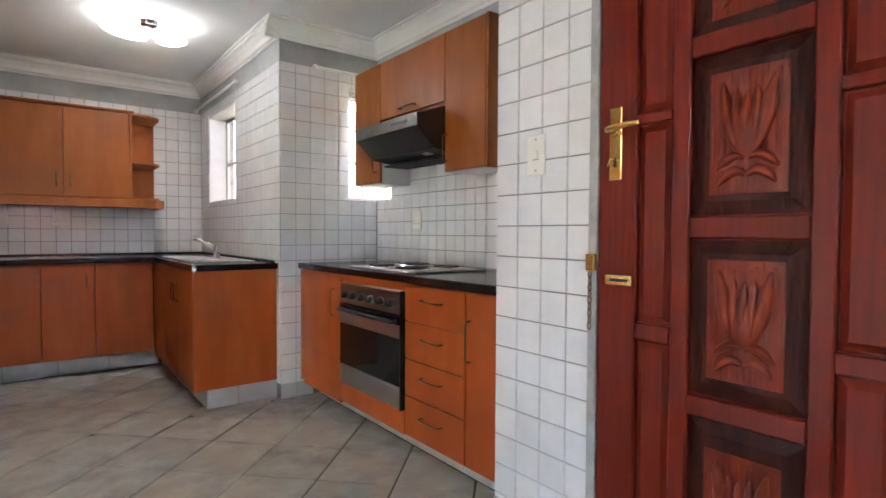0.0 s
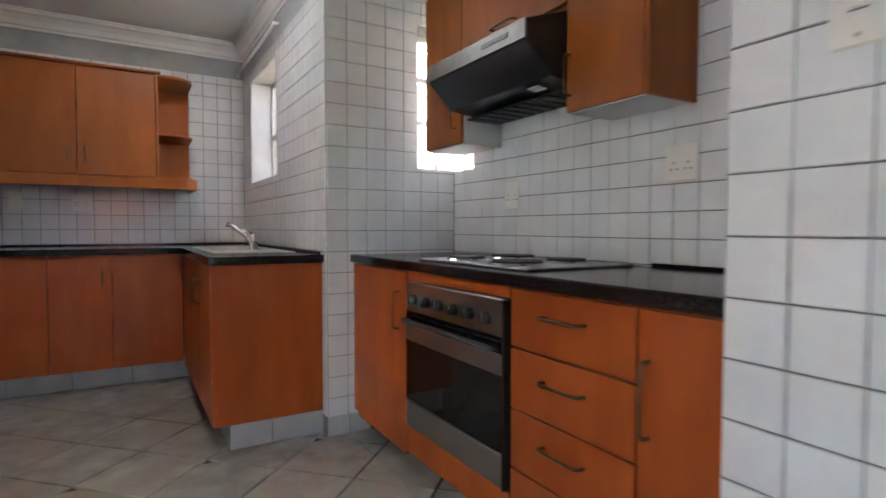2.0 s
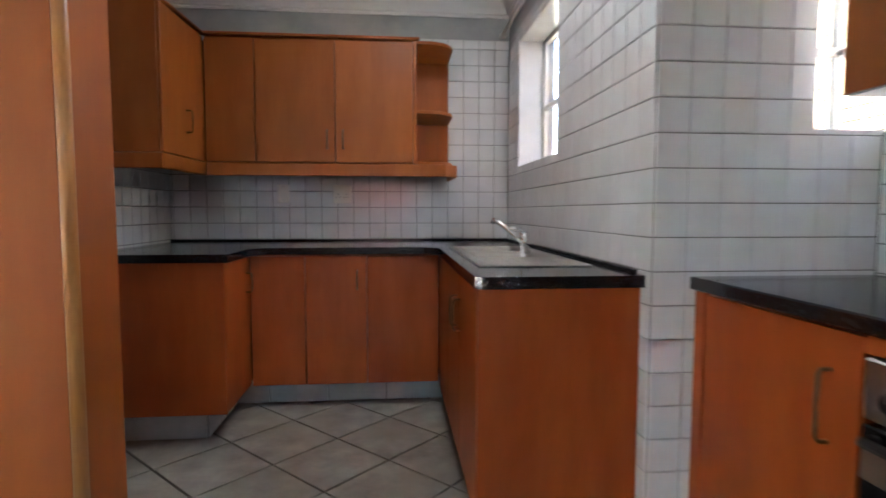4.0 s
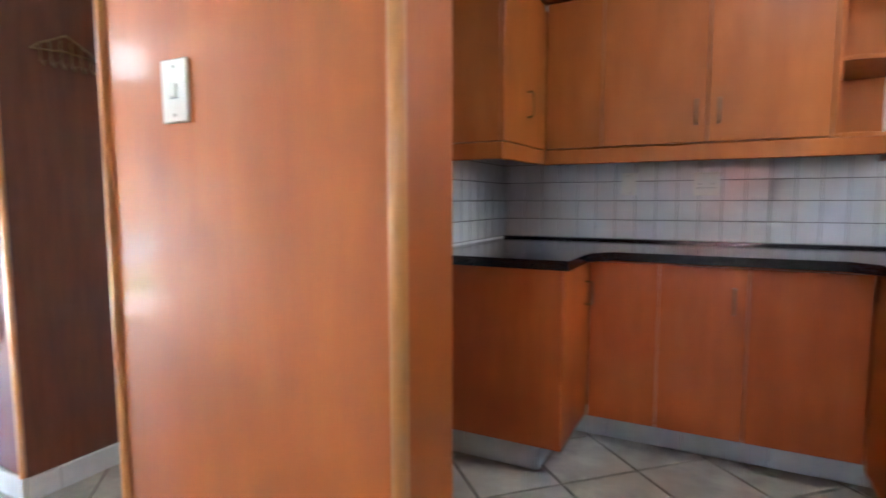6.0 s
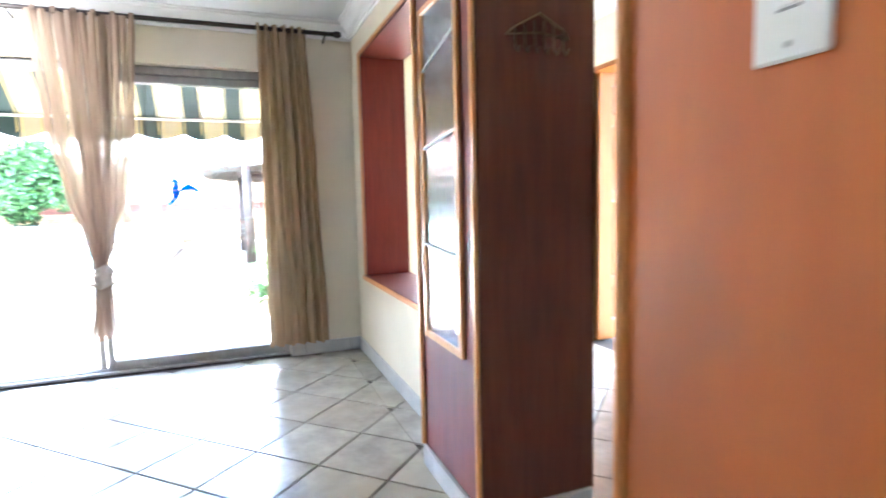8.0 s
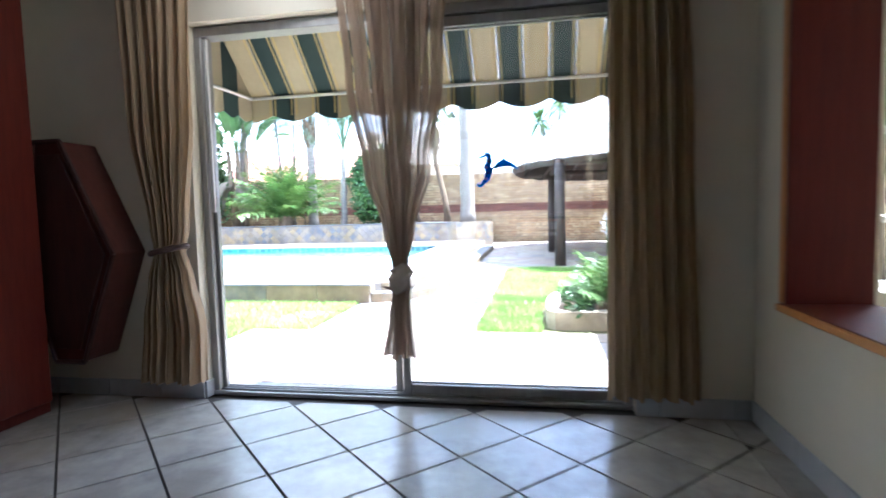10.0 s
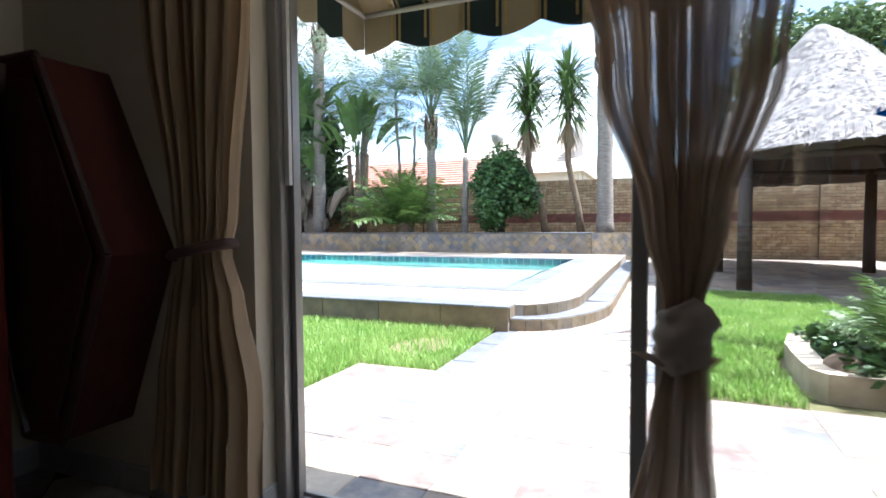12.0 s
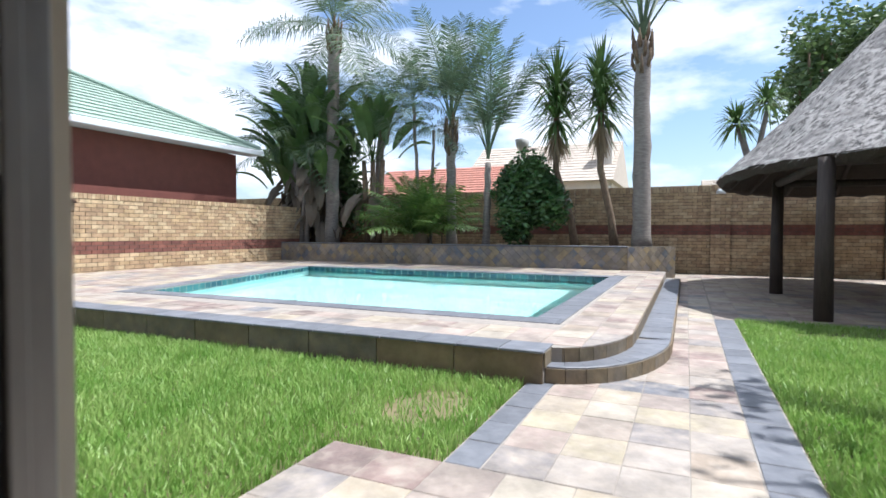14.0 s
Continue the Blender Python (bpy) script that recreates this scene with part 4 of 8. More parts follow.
# corner shelf unit
sh = thing("corner_shelf", "open cherry wood end shelf with rounded shelves", "shelf")
part("back_panel", boxed(1.118, 1.355, 6.022, 6.04, UZ0, UZ1), CHERRY_UP, sh)
part("side_panel", boxed(1.114, 1.132, 5.603, 6.02, UZ0, UZ1, bevel=0.002), CHERRY_UP, sh)
for z in (UZ0 - 0.002, 1.655, UZ1 - 0.018):
    pts = [(1.134, 6.02), (1.134, 5.605)] + [(1.20 + 0.155 * math.sin(t), 5.76 - 0.155 * math.cos(t)) for t in (math.pi / 2 * k / 8 for k in range(9))] + [(1.355, 6.02)]
    part("shelf_board", prism(bmesh.new(), pts, "z", z, z + 0.018, 0.002), CHERRY_UP, sh)
# pelmet board under the wall units
pm = [(-0.414, 5.075), (-0.055, 5.075), (-0.028, 5.572), (1.30, 5.572), (1.372, 5.64), (1.372, 6.03), (1.345, 6.03), (1.345, 5.655), (1.288, 5.60), (-0.055, 5.60), (-0.082, 5.10), (-0.414, 5.10)]
tagged(part("pelmet", prism(bmesh.new(), pm, "z", 1.292, UZ0 - 0.004, 0.004), CHERRY_UP, None), "cherry wood light pelmet under the cupboards", "pelmet")
cp = [(-0.414, 5.078), (-0.060, 5.078), (-0.034, 5.588), (1.15, 5.588), (1.15, 5.63), (-0.07, 5.63), (-0.1, 5.12), (-0.414, 5.12)]
tagged(part("cornice_strip", prism(bmesh.new(), cp, "z", UZ1 + 0.001, UZ1 + 0.016, 0.003), CHERRY_UP, None), "thin cherry strip along the cupboard tops", "trim strip")

# stove side base units
FX = 1.905
c = thing("base_cabinet", "cherry wood base cabinet with an upright handle", "cabinet", "stove side base cabinets")
part("body", boxed(FX + 0.019, 2.49, 3.425, 4.012, PL, CB - 0.002), CHERRY, c)
part("filler", boxed(FX, FX + 0.018, 3.962, 4.012, PL, CB - 0.006, bevel=0.002), CHERRY, c)
d = front(c, "door", "x", FX + 0.018, -1, 3.425, 3.96, PL - 0.02, CB - 0.006, CHERRY)
handle(d, "x", FX, -1, 3.50, 0.69, 0.155)
c = thing("drawer_cabinet", "cherry wood cabinet with four drawers", "drawers", "stove side base cabinets")
part("body", boxed(FX + 0.019, 2.49, 2.287, 2.745, PL, CB - 0.002), CHERRY, c)
zz = (PL + 0.002, 0.318, 0.497, 0.680, CB - 0.006)
for a, b in zip(zz, zz[1:]):
    d = front(c, "drawer", "x", FX + 0.018, -1, 2.287, 2.745, a, b, CHERRY)
    handle(d, "x", FX, -1, 2.52, (a + b) / 2 + 0.02, 0.15, False)
c = thing("base_cabinet", "narrow cherry wood base cabinet with an upright handle", "cabinet", "stove side base cabinets")
part("body", boxed(FX + 0.019, 2.49, 2.078, 2.286, PL, CB - 0.002), CHERRY, c)
d = front(c, "door", "x", FX + 0.018, -1, 2.078, 2.286, PL + 0.002, CB - 0.006, CHERRY)
handle(d, "x", FX, -1, 2.255, 0.655, 0.17)
# oven in its housing
ov = thing("oven_housing", "cherry wood housing around the oven", "cabinet")
part("top_rail", boxed(FX, 2.49, 2.747, 3.423, 0.822, CB - 0.002), CHERRY, ov)
part("bottom_rail", boxed(FX, 2.49, 2.747, 3.423, PL, 0.232), CHERRY, ov)
part("carcass", boxed(1.96, 2.49, 2.747, 3.423, 0.233, 0.821), BLACK_PLASTIC, ov)
o = thing("built_in_oven", "stainless steel built-in oven with black glass door", "oven")
part("control_panel", boxed(1.893, 1.955, 2.765, 3.41, 0.700, 0.818, bevel=0.004), STEEL, o)
for k in range(6):
    y = 2.845 + 0.098 * k
    kb = part("knob", cyl(bmesh.new(), (1.893, y, 0.752), (1.868, y, 0.752), 0.021, 0.018, 16), BLACK_PLASTIC, o, "", True)
    part("pointer", boxed(1.8665, 1.868, y - 0.002, y + 0.002, 0.752, 0.769), STEEL, kb)
part("door", boxed(1.893, 1.955, 2.765, 3.41, 0.345, 0.690, bevel=0.004), BLACK_GLASS, o)
part("door_strip", boxed(1.8905, 1.8925, 2.77, 3.405, 0.585, 0.650), STEEL, o)
part("lower_panel", boxed(1.894, 1.955, 2.765, 3.41, 0.236, 0.340, bevel=0.003), STEEL, o)
hb = tube(bmesh.new(), [(1.893, 2.80, 0.668), (1.862, 2.80, 0.668), (1.862, 3.375, 0.668), (1.893, 3.375, 0.668)], 0.011, 8)
part("door_handle", hb, BLACK_PLASTIC, o, "", True)
part("side_trim", boxed(1.888, 1.955, 2.757, 2.764, 0.236, 0.818), BLACK_PLASTIC, o)
# hob
hob = thing("hob", "black four plate electric hob on the worktop", "hob")
part("hob_tray", boxed(1.96, 2.43, 2.735, 3.43, CT + 0.001, CT + 0.009, bevel=0.004), STEEL, hob)
for x, y, r in ((2.075, 2.93, 0.09), (2.075, 3.24, 0.072), (2.30, 2.93, 0.072), (2.30, 3.24, 0.09)):
    p = part("hotplate", cyl(bmesh.new(), (x, y, CT + 0.010), (x, y, CT + 0.022), r, r * 0.96, 28), HOB_BLACK, hob, "", False)
    part("ring", cyl(bmesh.new(), (x, y, CT + 0.0092), (x, y, CT + 0.015), r + 0.010, r + 0.006, 28), CHROME, p)
# stove side wall units
UX = 2.26
c = thing("wall_cabinet", "narrow cherry wood wall cabinet in front of the window", "cabinet", "stove side cupboards")
part("body", boxed(UX + 0.019, 2.492, 3.578, 3.915, 1.42, 2.185), WHITE_PANEL, c, "white melamine carcass")
d = front(c, "door", "x", UX + 0.018, -1, 3.578, 3.915, 1.42, 2.185, CHERRY_UP)
handle(d, "x", UX, -1, 3.625, 1.56, 0.13)
c = thing("wall_cabinet", "cherry wood wall cabinet above the extractor hood", "cabinet", "stove side cupboards")
part("body", boxed(UX + 0.019, 2.492, 2.90, 3.576, 1.80, 2.185), CHERRY_UP, c)
d = front(c, "door", "x", UX + 0.018, -1, 2.90, 3.576, 1.815, 2.185, CHERRY_UP)
handle(d, "x", UX, -1, 3.25, 1.85, 0.15, False)
c = thing("wall_cabinet", "cherry wood wall cabinet with plain end panel", "cabinet", "stove side cupboards")
part("body", boxed(UX + 0.019, 2.492, 2.568, 2.898, 1.432, 2.185), WHITE_PANEL, c, "white melamine carcass")
part("end_panel", boxed(UX, 2.492, 2.550, 2.567, 1.430, 2.187, bevel=0.002), CHERRY_UP, c)
d = front(c, "door", "x", UX + 0.018, -1, 2.568, 2.898, 1.432, 2.185, CHERRY_UP)
handle(d, "x", UX, -1, 2.875, 1.56, 0.14)
# extractor hood
hd = thing("extractor_hood", "black visor extractor hood with steel strip", "extractor hood")
prof = [(2.088, 1.735), (2.088, 1.665), (2.20, 1.560), (2.40, 1.530), (2.49, 1.530), (2.49, 1.795), (2.27, 1.795)]
part("body", prism(bmesh.new(), prof, "y", 2.905, 3.573, 0.004), BLACK_PLASTIC, hd)
part("visor", boxed(2.082, 2.087, 2.905, 3.573, 1.668, 1.735, bevel=0.001), DARK_STEEL, hd)
part("vent_slot", boxed(2.0795, 2.0815, 3.00, 3.16, 1.695, 1.712), BLACK_PLASTIC, hd)
part("lamp_lens", prism(bmesh.new(), [(2.215, 1.5465), (2.255, 1.541), (2.255, 1.538), (2.215, 1.5435)], "y", 2.99, 3.05), WHITE_PANEL, hd)
for k in range(9):
    y = 2.95 + 0.07 * k
    part("filter_slat", boxed(2.28, 2.46, y, y + 0.045, 1.520, 1.5295), mat("dark_filter_mesh", (0.02, 0.02, 0.02), 0.6) if k == 0 else bpy.data.materials["dark_filter_mesh"], hd)


# ---- switches and sockets ----
def plate(name, label, category, axis, plane, side, u, v, w, h, kind):
    t = thing(name, label, category)

    def bx(du0, du1, dv0, dv1, h0, h1, bevel=0.0):
        p = to_world(axis, side, plane, u + du0, v + dv0, h0)
        q = to_world(axis, side, plane, u + du1, v + dv1, h1)
        return boxed(min(p[0], q[0]), max(p[0], q[0]), min(p[1], q[1]), max(p[1], q[1]), min(p[2], q[2]), max(p[2], q[2]), bevel=bevel)
    part("plate", bx(-w / 2, w / 2, -h / 2, h / 2, 0.0, 0.008, 0.003), SWITCH_W, t)
    if kind == "switch":
        part("rocker", bx(-0.012, 0.012, -0.014, 0.016, 0.008, 0.013, 0.002), SWITCH_W, t)
        part("slot", bx(-0.013, 0.013, -0.0175, -0.0145, 0.008, 0.0095), SWITCH_D, t)
    if kind == "socket":
        for du in (-0.026, 0.026):
            part("rocker", bx(du - 0.009, du + 0.009, 0.02, 0.042, 0.008, 0.012, 0.002), SWITCH_W, t)
            for a, b in ((0, 0.0), (-0.011, -0.02), (0.011, -0.02)):
                c0 = to_world(axis, side, plane, u + du + a, v + b, 0.008)
                c1 = to_world(axis, side, plane, u + du + a, v + b, 0.0092)
                part("pin_hole", cyl(bmesh.new(), c0, c1, 0.0042, 0.0042, 8), SWITCH_D, t)
    if kind != "socket":
        for s in (-1, 1):
            c0 = to_world(axis, side, plane, u, v + s * h * 0.38, 0.008)
            c1 = to_world(axis, side, plane, u, v + s * h * 0.38, 0.0095)
            part("screw", cyl(bmesh.new(), c0, c1, 0.004, 0.004, 8), SCREW, t)
    return t


TS = 0.007
plate("light_switch", "ivory light switch on white tiles", "switch", "x", EAST - TS, -1, 1.866, 1.372, 0.083, 0.140, "switch")
plate("light_switch", "ivory light switch on wooden panel", "switch", "y", 3.84, -1, -0.364, 1.371, 0.088, 0.142, "switch")
plate("wall_socket", "ivory double socket above the worktop", "socket", "y", NORTH_KIT - TS, -1, 0.665, 1.205, 0.118, 0.118, "socket")
plate("blank_plate", "ivory blank plate above the worktop", "wall plate", "y", NORTH_KIT - TS, -1, 0.291, 1.208, 0.075, 0.118, "blank")
plate("wall_socket", "ivory double socket behind the hob", "socket", "x", STOVE_X - TS, -1, 3.49, 1.185, 0.105, 0.125, "socket")
plate("wall_socket", "ivory single socket on stove wall tiles", "socket", "x", STOVE_X - TS, -1, 2.60, 1.245, 0.118, 0.118, "socket")

# curtain tracks over the kitchen windows
for label, pts in (("white curtain rail above the sink window", [(1.72, 4.72, 2.225), (1.70, 4.74, 2.225), (1.70, 5.98, 2.225), (1.72, 6.0, 2.225)]),
                   ("white curtain rail above the corner window", [(1.98, 3.975, 2.205), (1.99, 3.965, 2.205), (2.46, 3.965, 2.205), (2.475, 3.975, 2.205)])):
    t = thing("curtain_rail", label, "curtain rail")
    part("rail", tube(bmesh.new(), pts, 0.011, 8), CORNICE_W, t, "", True)
    for p in (pts[1], pts[2]):
        part("end_cap", ball(bmesh.new(), p, (0.018, 0.018, 0.018), 10, 6), CORNICE_W, t, "", True)

# ceiling lamps
def ceiling_lamp(label, cx, cy, turn):
    """Two tilted glowing glass dishes on a chrome arm under a round plate."""
    cl = thing("ceiling_lamp", label, "ceiling lamp", "oval ceiling lamps")
    part("ceiling_plate", cyl(bmesh.new(), (cx, cy, CEIL - 0.025), (cx, cy, CEIL - 0.001), 0.05, 0.058, 24), CHROME, cl)
    d = Vector((math.cos(turn), math.sin(turn), 0))
    c = Vector((cx, cy, CEIL - 0.03))
    part("arm", tube(bmesh.new(), [c - d * 0.13 + Vector((0, 0, -0.028)), c + Vector((0, 0, -0.012)), c + d * 0.13 + Vector((0, 0, -0.028))], 0.009, 8), CHROME, cl, "", True)
    for sgn, rad in ((-1, 0.135), (1, 0.095)):
        m = c + d * (sgn * 0.135)
        bm = bmesh.new()
        rings = []
        for k in range(7):
            a = math.pi / 2 * k / 6
            r, z = rad * math.sin(a) + 0.004, -0.062 - 0.035 * math.cos(a)
            rings.append([bm.verts.new((m.x + r * math.cos(b), m.y + 0.72 * r * math.sin(b), m.z + z + 0.10 * sgn * r * math.cos(b - turn))) for b in (2 * math.pi * q / 28 for q in range(28))])
        for r0, r1 in zip(rings, rings[1:]):
            for q in range(28):
                bm.faces.new((r0[q], r1[q], r1[(q + 1) % 28], r0[(q + 1) % 28]))
        bm.faces.new(rings[0])
        part("glass_dish", bm, LAMP_GLASS, cl, "glowing frosted glass dish", True)
        part("lamp_holder", cyl(bmesh.new(), (m.x, m.y, m.z - 0.062), (m.x, m.y, m.z - 0.022), 0.016, 0.014, 12), CHROME, cl, "", True)


ceiling_lamp("lit kitchen ceiling lamp with two glass dishes", 1.10, 4.56, 0.05)
ceiling_lamp("lit living room ceiling lamp with two glass dishes", -3.66, 1.86, 1.2)

# ---- carved back door ----
fr = thing("door_1", "grey painted steel frame around the carved door", "door frame")
fr["kind"] = "structure"
part("door_jamb", boxed(1.868, 2.06, 1.612, 1.644, 0, 2.07, bevel=0.003), FRAME_GREY, fr)
part("door_jamb", boxed(1.868, 2.06, 0.726, 0.748, 0, 2.07, bevel=0.003), FRAME_GREY, fr)
part("door_head", boxed(1.868, 2.06, 0.748, 1.612, 2.045, 2.07, bevel=0.003), FRAME_GREY, fr)
DX = 1.872
dr = thing("carved_door", "red mahogany door with carved tulip panels, closed", "door")
Y0, Y1 = 0.750, 1.609
part("back_board", boxed(1.892, 1.915, Y0, Y1, 0.01, 2.042), MAHOGANY, dr)
cols = ((Y1 - 0.128, Y1), (1.322, 1.372), (0.988, 1.038), (Y0, Y0 + 0.128))
for a, b in cols:
    part("stile", boxed(DX, 1.891, a, b, 0.012, 2.04, bevel=0.004), MAHOGANY, dr)
fields = []
for (a, b, rails) in ((1.372, Y1 - 0.128, ((0.012, 0.16), (0.795, 0.845), (1.415, 1.445), (1.93, 2.04))), (Y0 + 0.128, 0.988, ((0.012, 0.16), (0.795, 0.845), (1.415, 1.445), (1.93, 2.04))),
                      (1.038, 1.322, ((0.012, 0.16), (0.618, 0.674), (1.090, 1.148), (1.566, 1.622), (1.985, 2.04)))):
    for z0, z1 in rails:
        part("rail", boxed(DX + 0.001, 1.891, a, b, z0, z1, bevel=0.004), MAHOGANY, dr)
    for (z0, z1), (z2, z3) in zip(rails, rails[1:]):
        fields.append((a, b, z1, z2))


def raised(bm, y0, y1, z0, z1, rim, h0, h1):
    """A raised and fielded panel facing -x between the depths h0 (rim) and h1 (middle)."""
    a = [(h0, y0, z0), (h0, y1, z0), (h0, y1, z1), (h0, y0, z1)]
    b = [(h1, y0 + rim, z0 + rim), (h1, y1 - rim, z0 + rim), (h1, y1 - rim, z1 - rim), (h1, y0 + rim, z1 - rim)]
    va, vb = [bm.verts.new(p) for p in a], [bm.verts.new(p) for p in b]
    for k in range(4):
        bm.faces.new((va[k], vb[k], vb[(k + 1) % 4], va[(k + 1) % 4]))
    bm.faces.new((vb[0], vb[3], vb[2], vb[1]))
    return bm


def petal(bm, base, tip, bulge, width, depth):
    """One carved petal: a bowed, tapering, rounded tongue on the door face, bowed sideways in y and z."""
    rings = []
    n = 11
    run = Vector((tip[0] - base[0], tip[1] - base[1]))
    side = Vector((run.y, -run.x)).normalized()
    pts = [Vector(base) + run * (k / (n - 1)) + side * (bulge * math.sin(math.pi * (k / (n - 1)) ** 0.75)) for k in range(n)]
    for k in range(n):
        s = k / (n - 1)
        d = (pts[min(k + 1, n - 1)] - pts[max(k - 1, 0)]).normalized()
        across = Vector((d.y, -d.x))
        swell = math.sin(math.pi * min(1.0, 0.10 + 0.90 * s)) ** 0.7
        w, h = width * (0.10 + 0.90 * swell), depth * (0.15 + 0.85 * swell)
        ring = []
        for j in range(9):
            q = pts[k] + across * (w * math.cos(math.pi * j / 8))
            ring.append(bm.verts.new((1.8785 - h * math.sin(math.pi * j / 8), q.x, q.y)))
        rings.append(ring)
    for r0, r1 in zip(rings, rings[1:]):
        for j in range(8):
            bm.faces.new((r0[j], r0[j + 1], r1[j + 1], r1[j]))


for (a, b, z0, z1) in fields:
    carved = b - a > 0.2
    bm = bmesh.new()
    if not carved:
        raised(bm, a + 0.006, b - 0.006, z0 + 0.006, z1 - 0.006, 0.018, 1.890, 1.880)
        part("narrow_panel", bm, MAHOGANY, dr)
        continue
    raised(bm, a + 0.004, b - 0.004, z0 + 0.004, z1 - 0.004, 0.034, 1.890, 1.881)
    pn = part("carved_panel", bm, MAHOGANY_DARK, dr, "dark stained carved panel")
    if z1 - z0 < 0.3:
        continue
    cy, cz = (a + b) / 2, (z0 + z1) / 2
    part("field", boxed(1.8785, 1.8805, cy - 0.092, cy + 0.092, cz - 0.155, cz + 0.155, bevel=0.001), CARVED, pn)
    for k in range(13):
        g = cy - 0.084 + 0.014 * k
        part("groove_ridge", boxed(1.8768, 1.8784, g - 0.0042, g + 0.0042, cz - 0.150, cz + 0.150 - 0.01 * (k % 3), bevel=0.0012), CARVED, pn)
    bm = bmesh.new()
    for s in (-1, 1):
        petal(bm, (cy + s * 0.024, cz - 0.040), (cy + s * 0.062, cz + 0.130), s * 0.004, 0.019, 0.020)
        petal(bm, (cy + s * 0.010, cz - 0.045), (cy + s * 0.024, cz + 0.108), s * 0.006, 0.015, 0.017)
        petal(bm, (cy + s * 0.004, cz - 0.066), (cy + s * 0.074, cz - 0.094), s * -0.016, 0.012, 0.013)
        petal(bm, (cy + s * 0.002, cz - 0.108), (cy + s * 0.068, cz - 0.132), s * -0.020, 0.014, 0.014)
    petal(bm, (cy, cz - 0.05), (cy, cz + 0.100), 0.0, 0.017, 0.019)
    ball(bm, (1.8785, cy, cz - 0.002), (0.018, 0.043, 0.066), 16, 10)
    part("tulip_carving", bm, CARVED, pn, "carved tulip relief", True)

lk = part("lock_plate", boxed(DX - 0.006, DX - 0.0005, 1.527, 1.570, 1.262, 1.478, bevel=0.004), BRASS, dr, "polished brass lock plate")
part("lever_handle", tube(bmesh.new(), [(DX - 0.006, 1.549, 1.406), (DX - 0.045, 1.549, 1.406), (DX - 0.052, 1.535, 1.407), (DX - 0.052, 1.47, 1.412), (DX - 0.05, 1.440, 1.410)], [0.011, 0.010, 0.011, 0.009, 0.008], 10), BRASS, lk, "", True)
part("handle_rose", cyl(bmesh.new(), (DX - 0.006, 1.549, 1.406), (DX - 0.016, 1.549, 1.406), 0.017, 0.013, 16), BRASS, lk, "", True)
part("keyhole", boxed(DX - 0.0075, DX - 0.0062, 1.545, 1.552, 1.300, 1.328), DECAL_DARK, lk)
part("key", tube(bmesh.new(), [(DX - 0.006, 1.5485, 1.322), (DX - 0.028, 1.5485, 1.322), (DX - 0.034, 1.5485, 1.312), (DX - 0.034, 1.553, 1.300)], 0.003, 6), BRASS, lk)
for z in (1.272, 1.468):
    part("screw", cyl(bmesh.new(), (DX - 0.0062, 1.549, z), (DX - 0.0085, 1.549, z), 0.004, 0.003, 8), BRASS, lk)
sb = part("chain_plate", boxed(DX - 0.005, DX - 0.0005, 1.490, 1.580, 0.948, 0.978, bevel=0.002), BRASS, dr, "brass door chain slot")
part("slot", boxed(DX - 0.0062, DX - 0.0052, 1.500, 1.560, 0.959, 0.967), DECAL_DARK, sb)
ch = thing("door_chain", "brass security chain hanging from the frame", "door chain")
part("bracket", boxed(1.848, 1.866, 1.606, 1.640, 0.985, 1.040, bevel=0.004), BRASS, ch)
for k in range(9):
    z = 0.975 - 0.020 * k
    ringp = [(1.858 + (0.006 * math.cos(a) if k % 2 else 0.0), 1.628 + (0 if k % 2 else 0.006 * math.cos(a)), z + 0.013 * math.sin(a)) for a in (2 * math.pi * j / 10 for j in range(11))]
    part("link", tube(bmesh.new(), ringp, 0.0022, 5, False), BRONZE, ch)

# ---- wooden partitions ----
p1 = thing("partition_panel", "cherry wood clad partition with gold edge trims", "partition")
part("face_panel", boxed(-0.628, 0.204, 3.842, 3.86, 0.0, CEIL - 0.002), CHERRY_PANEL, p1)
part("core", boxed(-0.628, 0.150, 3.861, 4.090, 0.0, CEIL - 0.002), CHERRY_PANEL, p1)
part("end_panel", boxed(0.151, 0.204, 3.871, 4.090, 0.0, CEIL - 0.002), CHERRY_PANEL, p1)
part("back_panel", boxed(-0.628, 0.172, 4.091, 4.171, 0.0, CEIL - 0.002), CHERRY_PANEL, p1)
bm = bmesh.new()
tube(bm, [(0.220, 3.852, 0.0), (0.220, 3.852, CEIL - 0.002)], 0.018, 14)
part("edge_trim", bm, CHERRY_EDGE, p1, "rounded golden wood edge trim", True)
part("edge_trim", boxed(0.173, 0.198, 4.091, 4.114, 0, CEIL - 0.002, bevel=0.006), CHERRY_PANEL, p1)
part("edge_trim", boxed(-0.646, -0.629, 3.826, 3.856, 0, CEIL - 0.002, bevel=0.006), CHERRY_EDGE, p1, "golden wood edge trim")
part("side_panel", boxed(-0.640, -0.629, 3.857, 4.171, 0, CEIL - 0.002), CHERRY_PANEL, p1)

p2 = thing("glazed_partition", "cherry wood partition with a leaded glass panel", "partition")
GX0, GX1, GZ0, GZ1 = -2.008, -1.655, 0.612, 1.885
bm = wall_bm("y", 3.992, 4.330, -2.094, -1.530, 0.092, CEIL - 0.002, ((GX0, GX1, GZ0, GZ1),))
part("core", bm, REVEAL_WOOD, p2)
part("end_panel", boxed(-1.529, -1.517, 3.994, 4.44, 0.092, CEIL - 0.002), END_WOOD, p2)
part("back_jamb", boxed(-2.094, -1.530, 4.331, 4.44, 1.95, CEIL - 0.002), REVEAL_WOOD, p2)
for x in (-2.100, -1.528):
    part("edge_trim", boxed(x - 0.008, x + 0.012, 3.974, 3.991, 0.092, CEIL - 0.002, bevel=0.004), CHERRY_EDGE, p2)
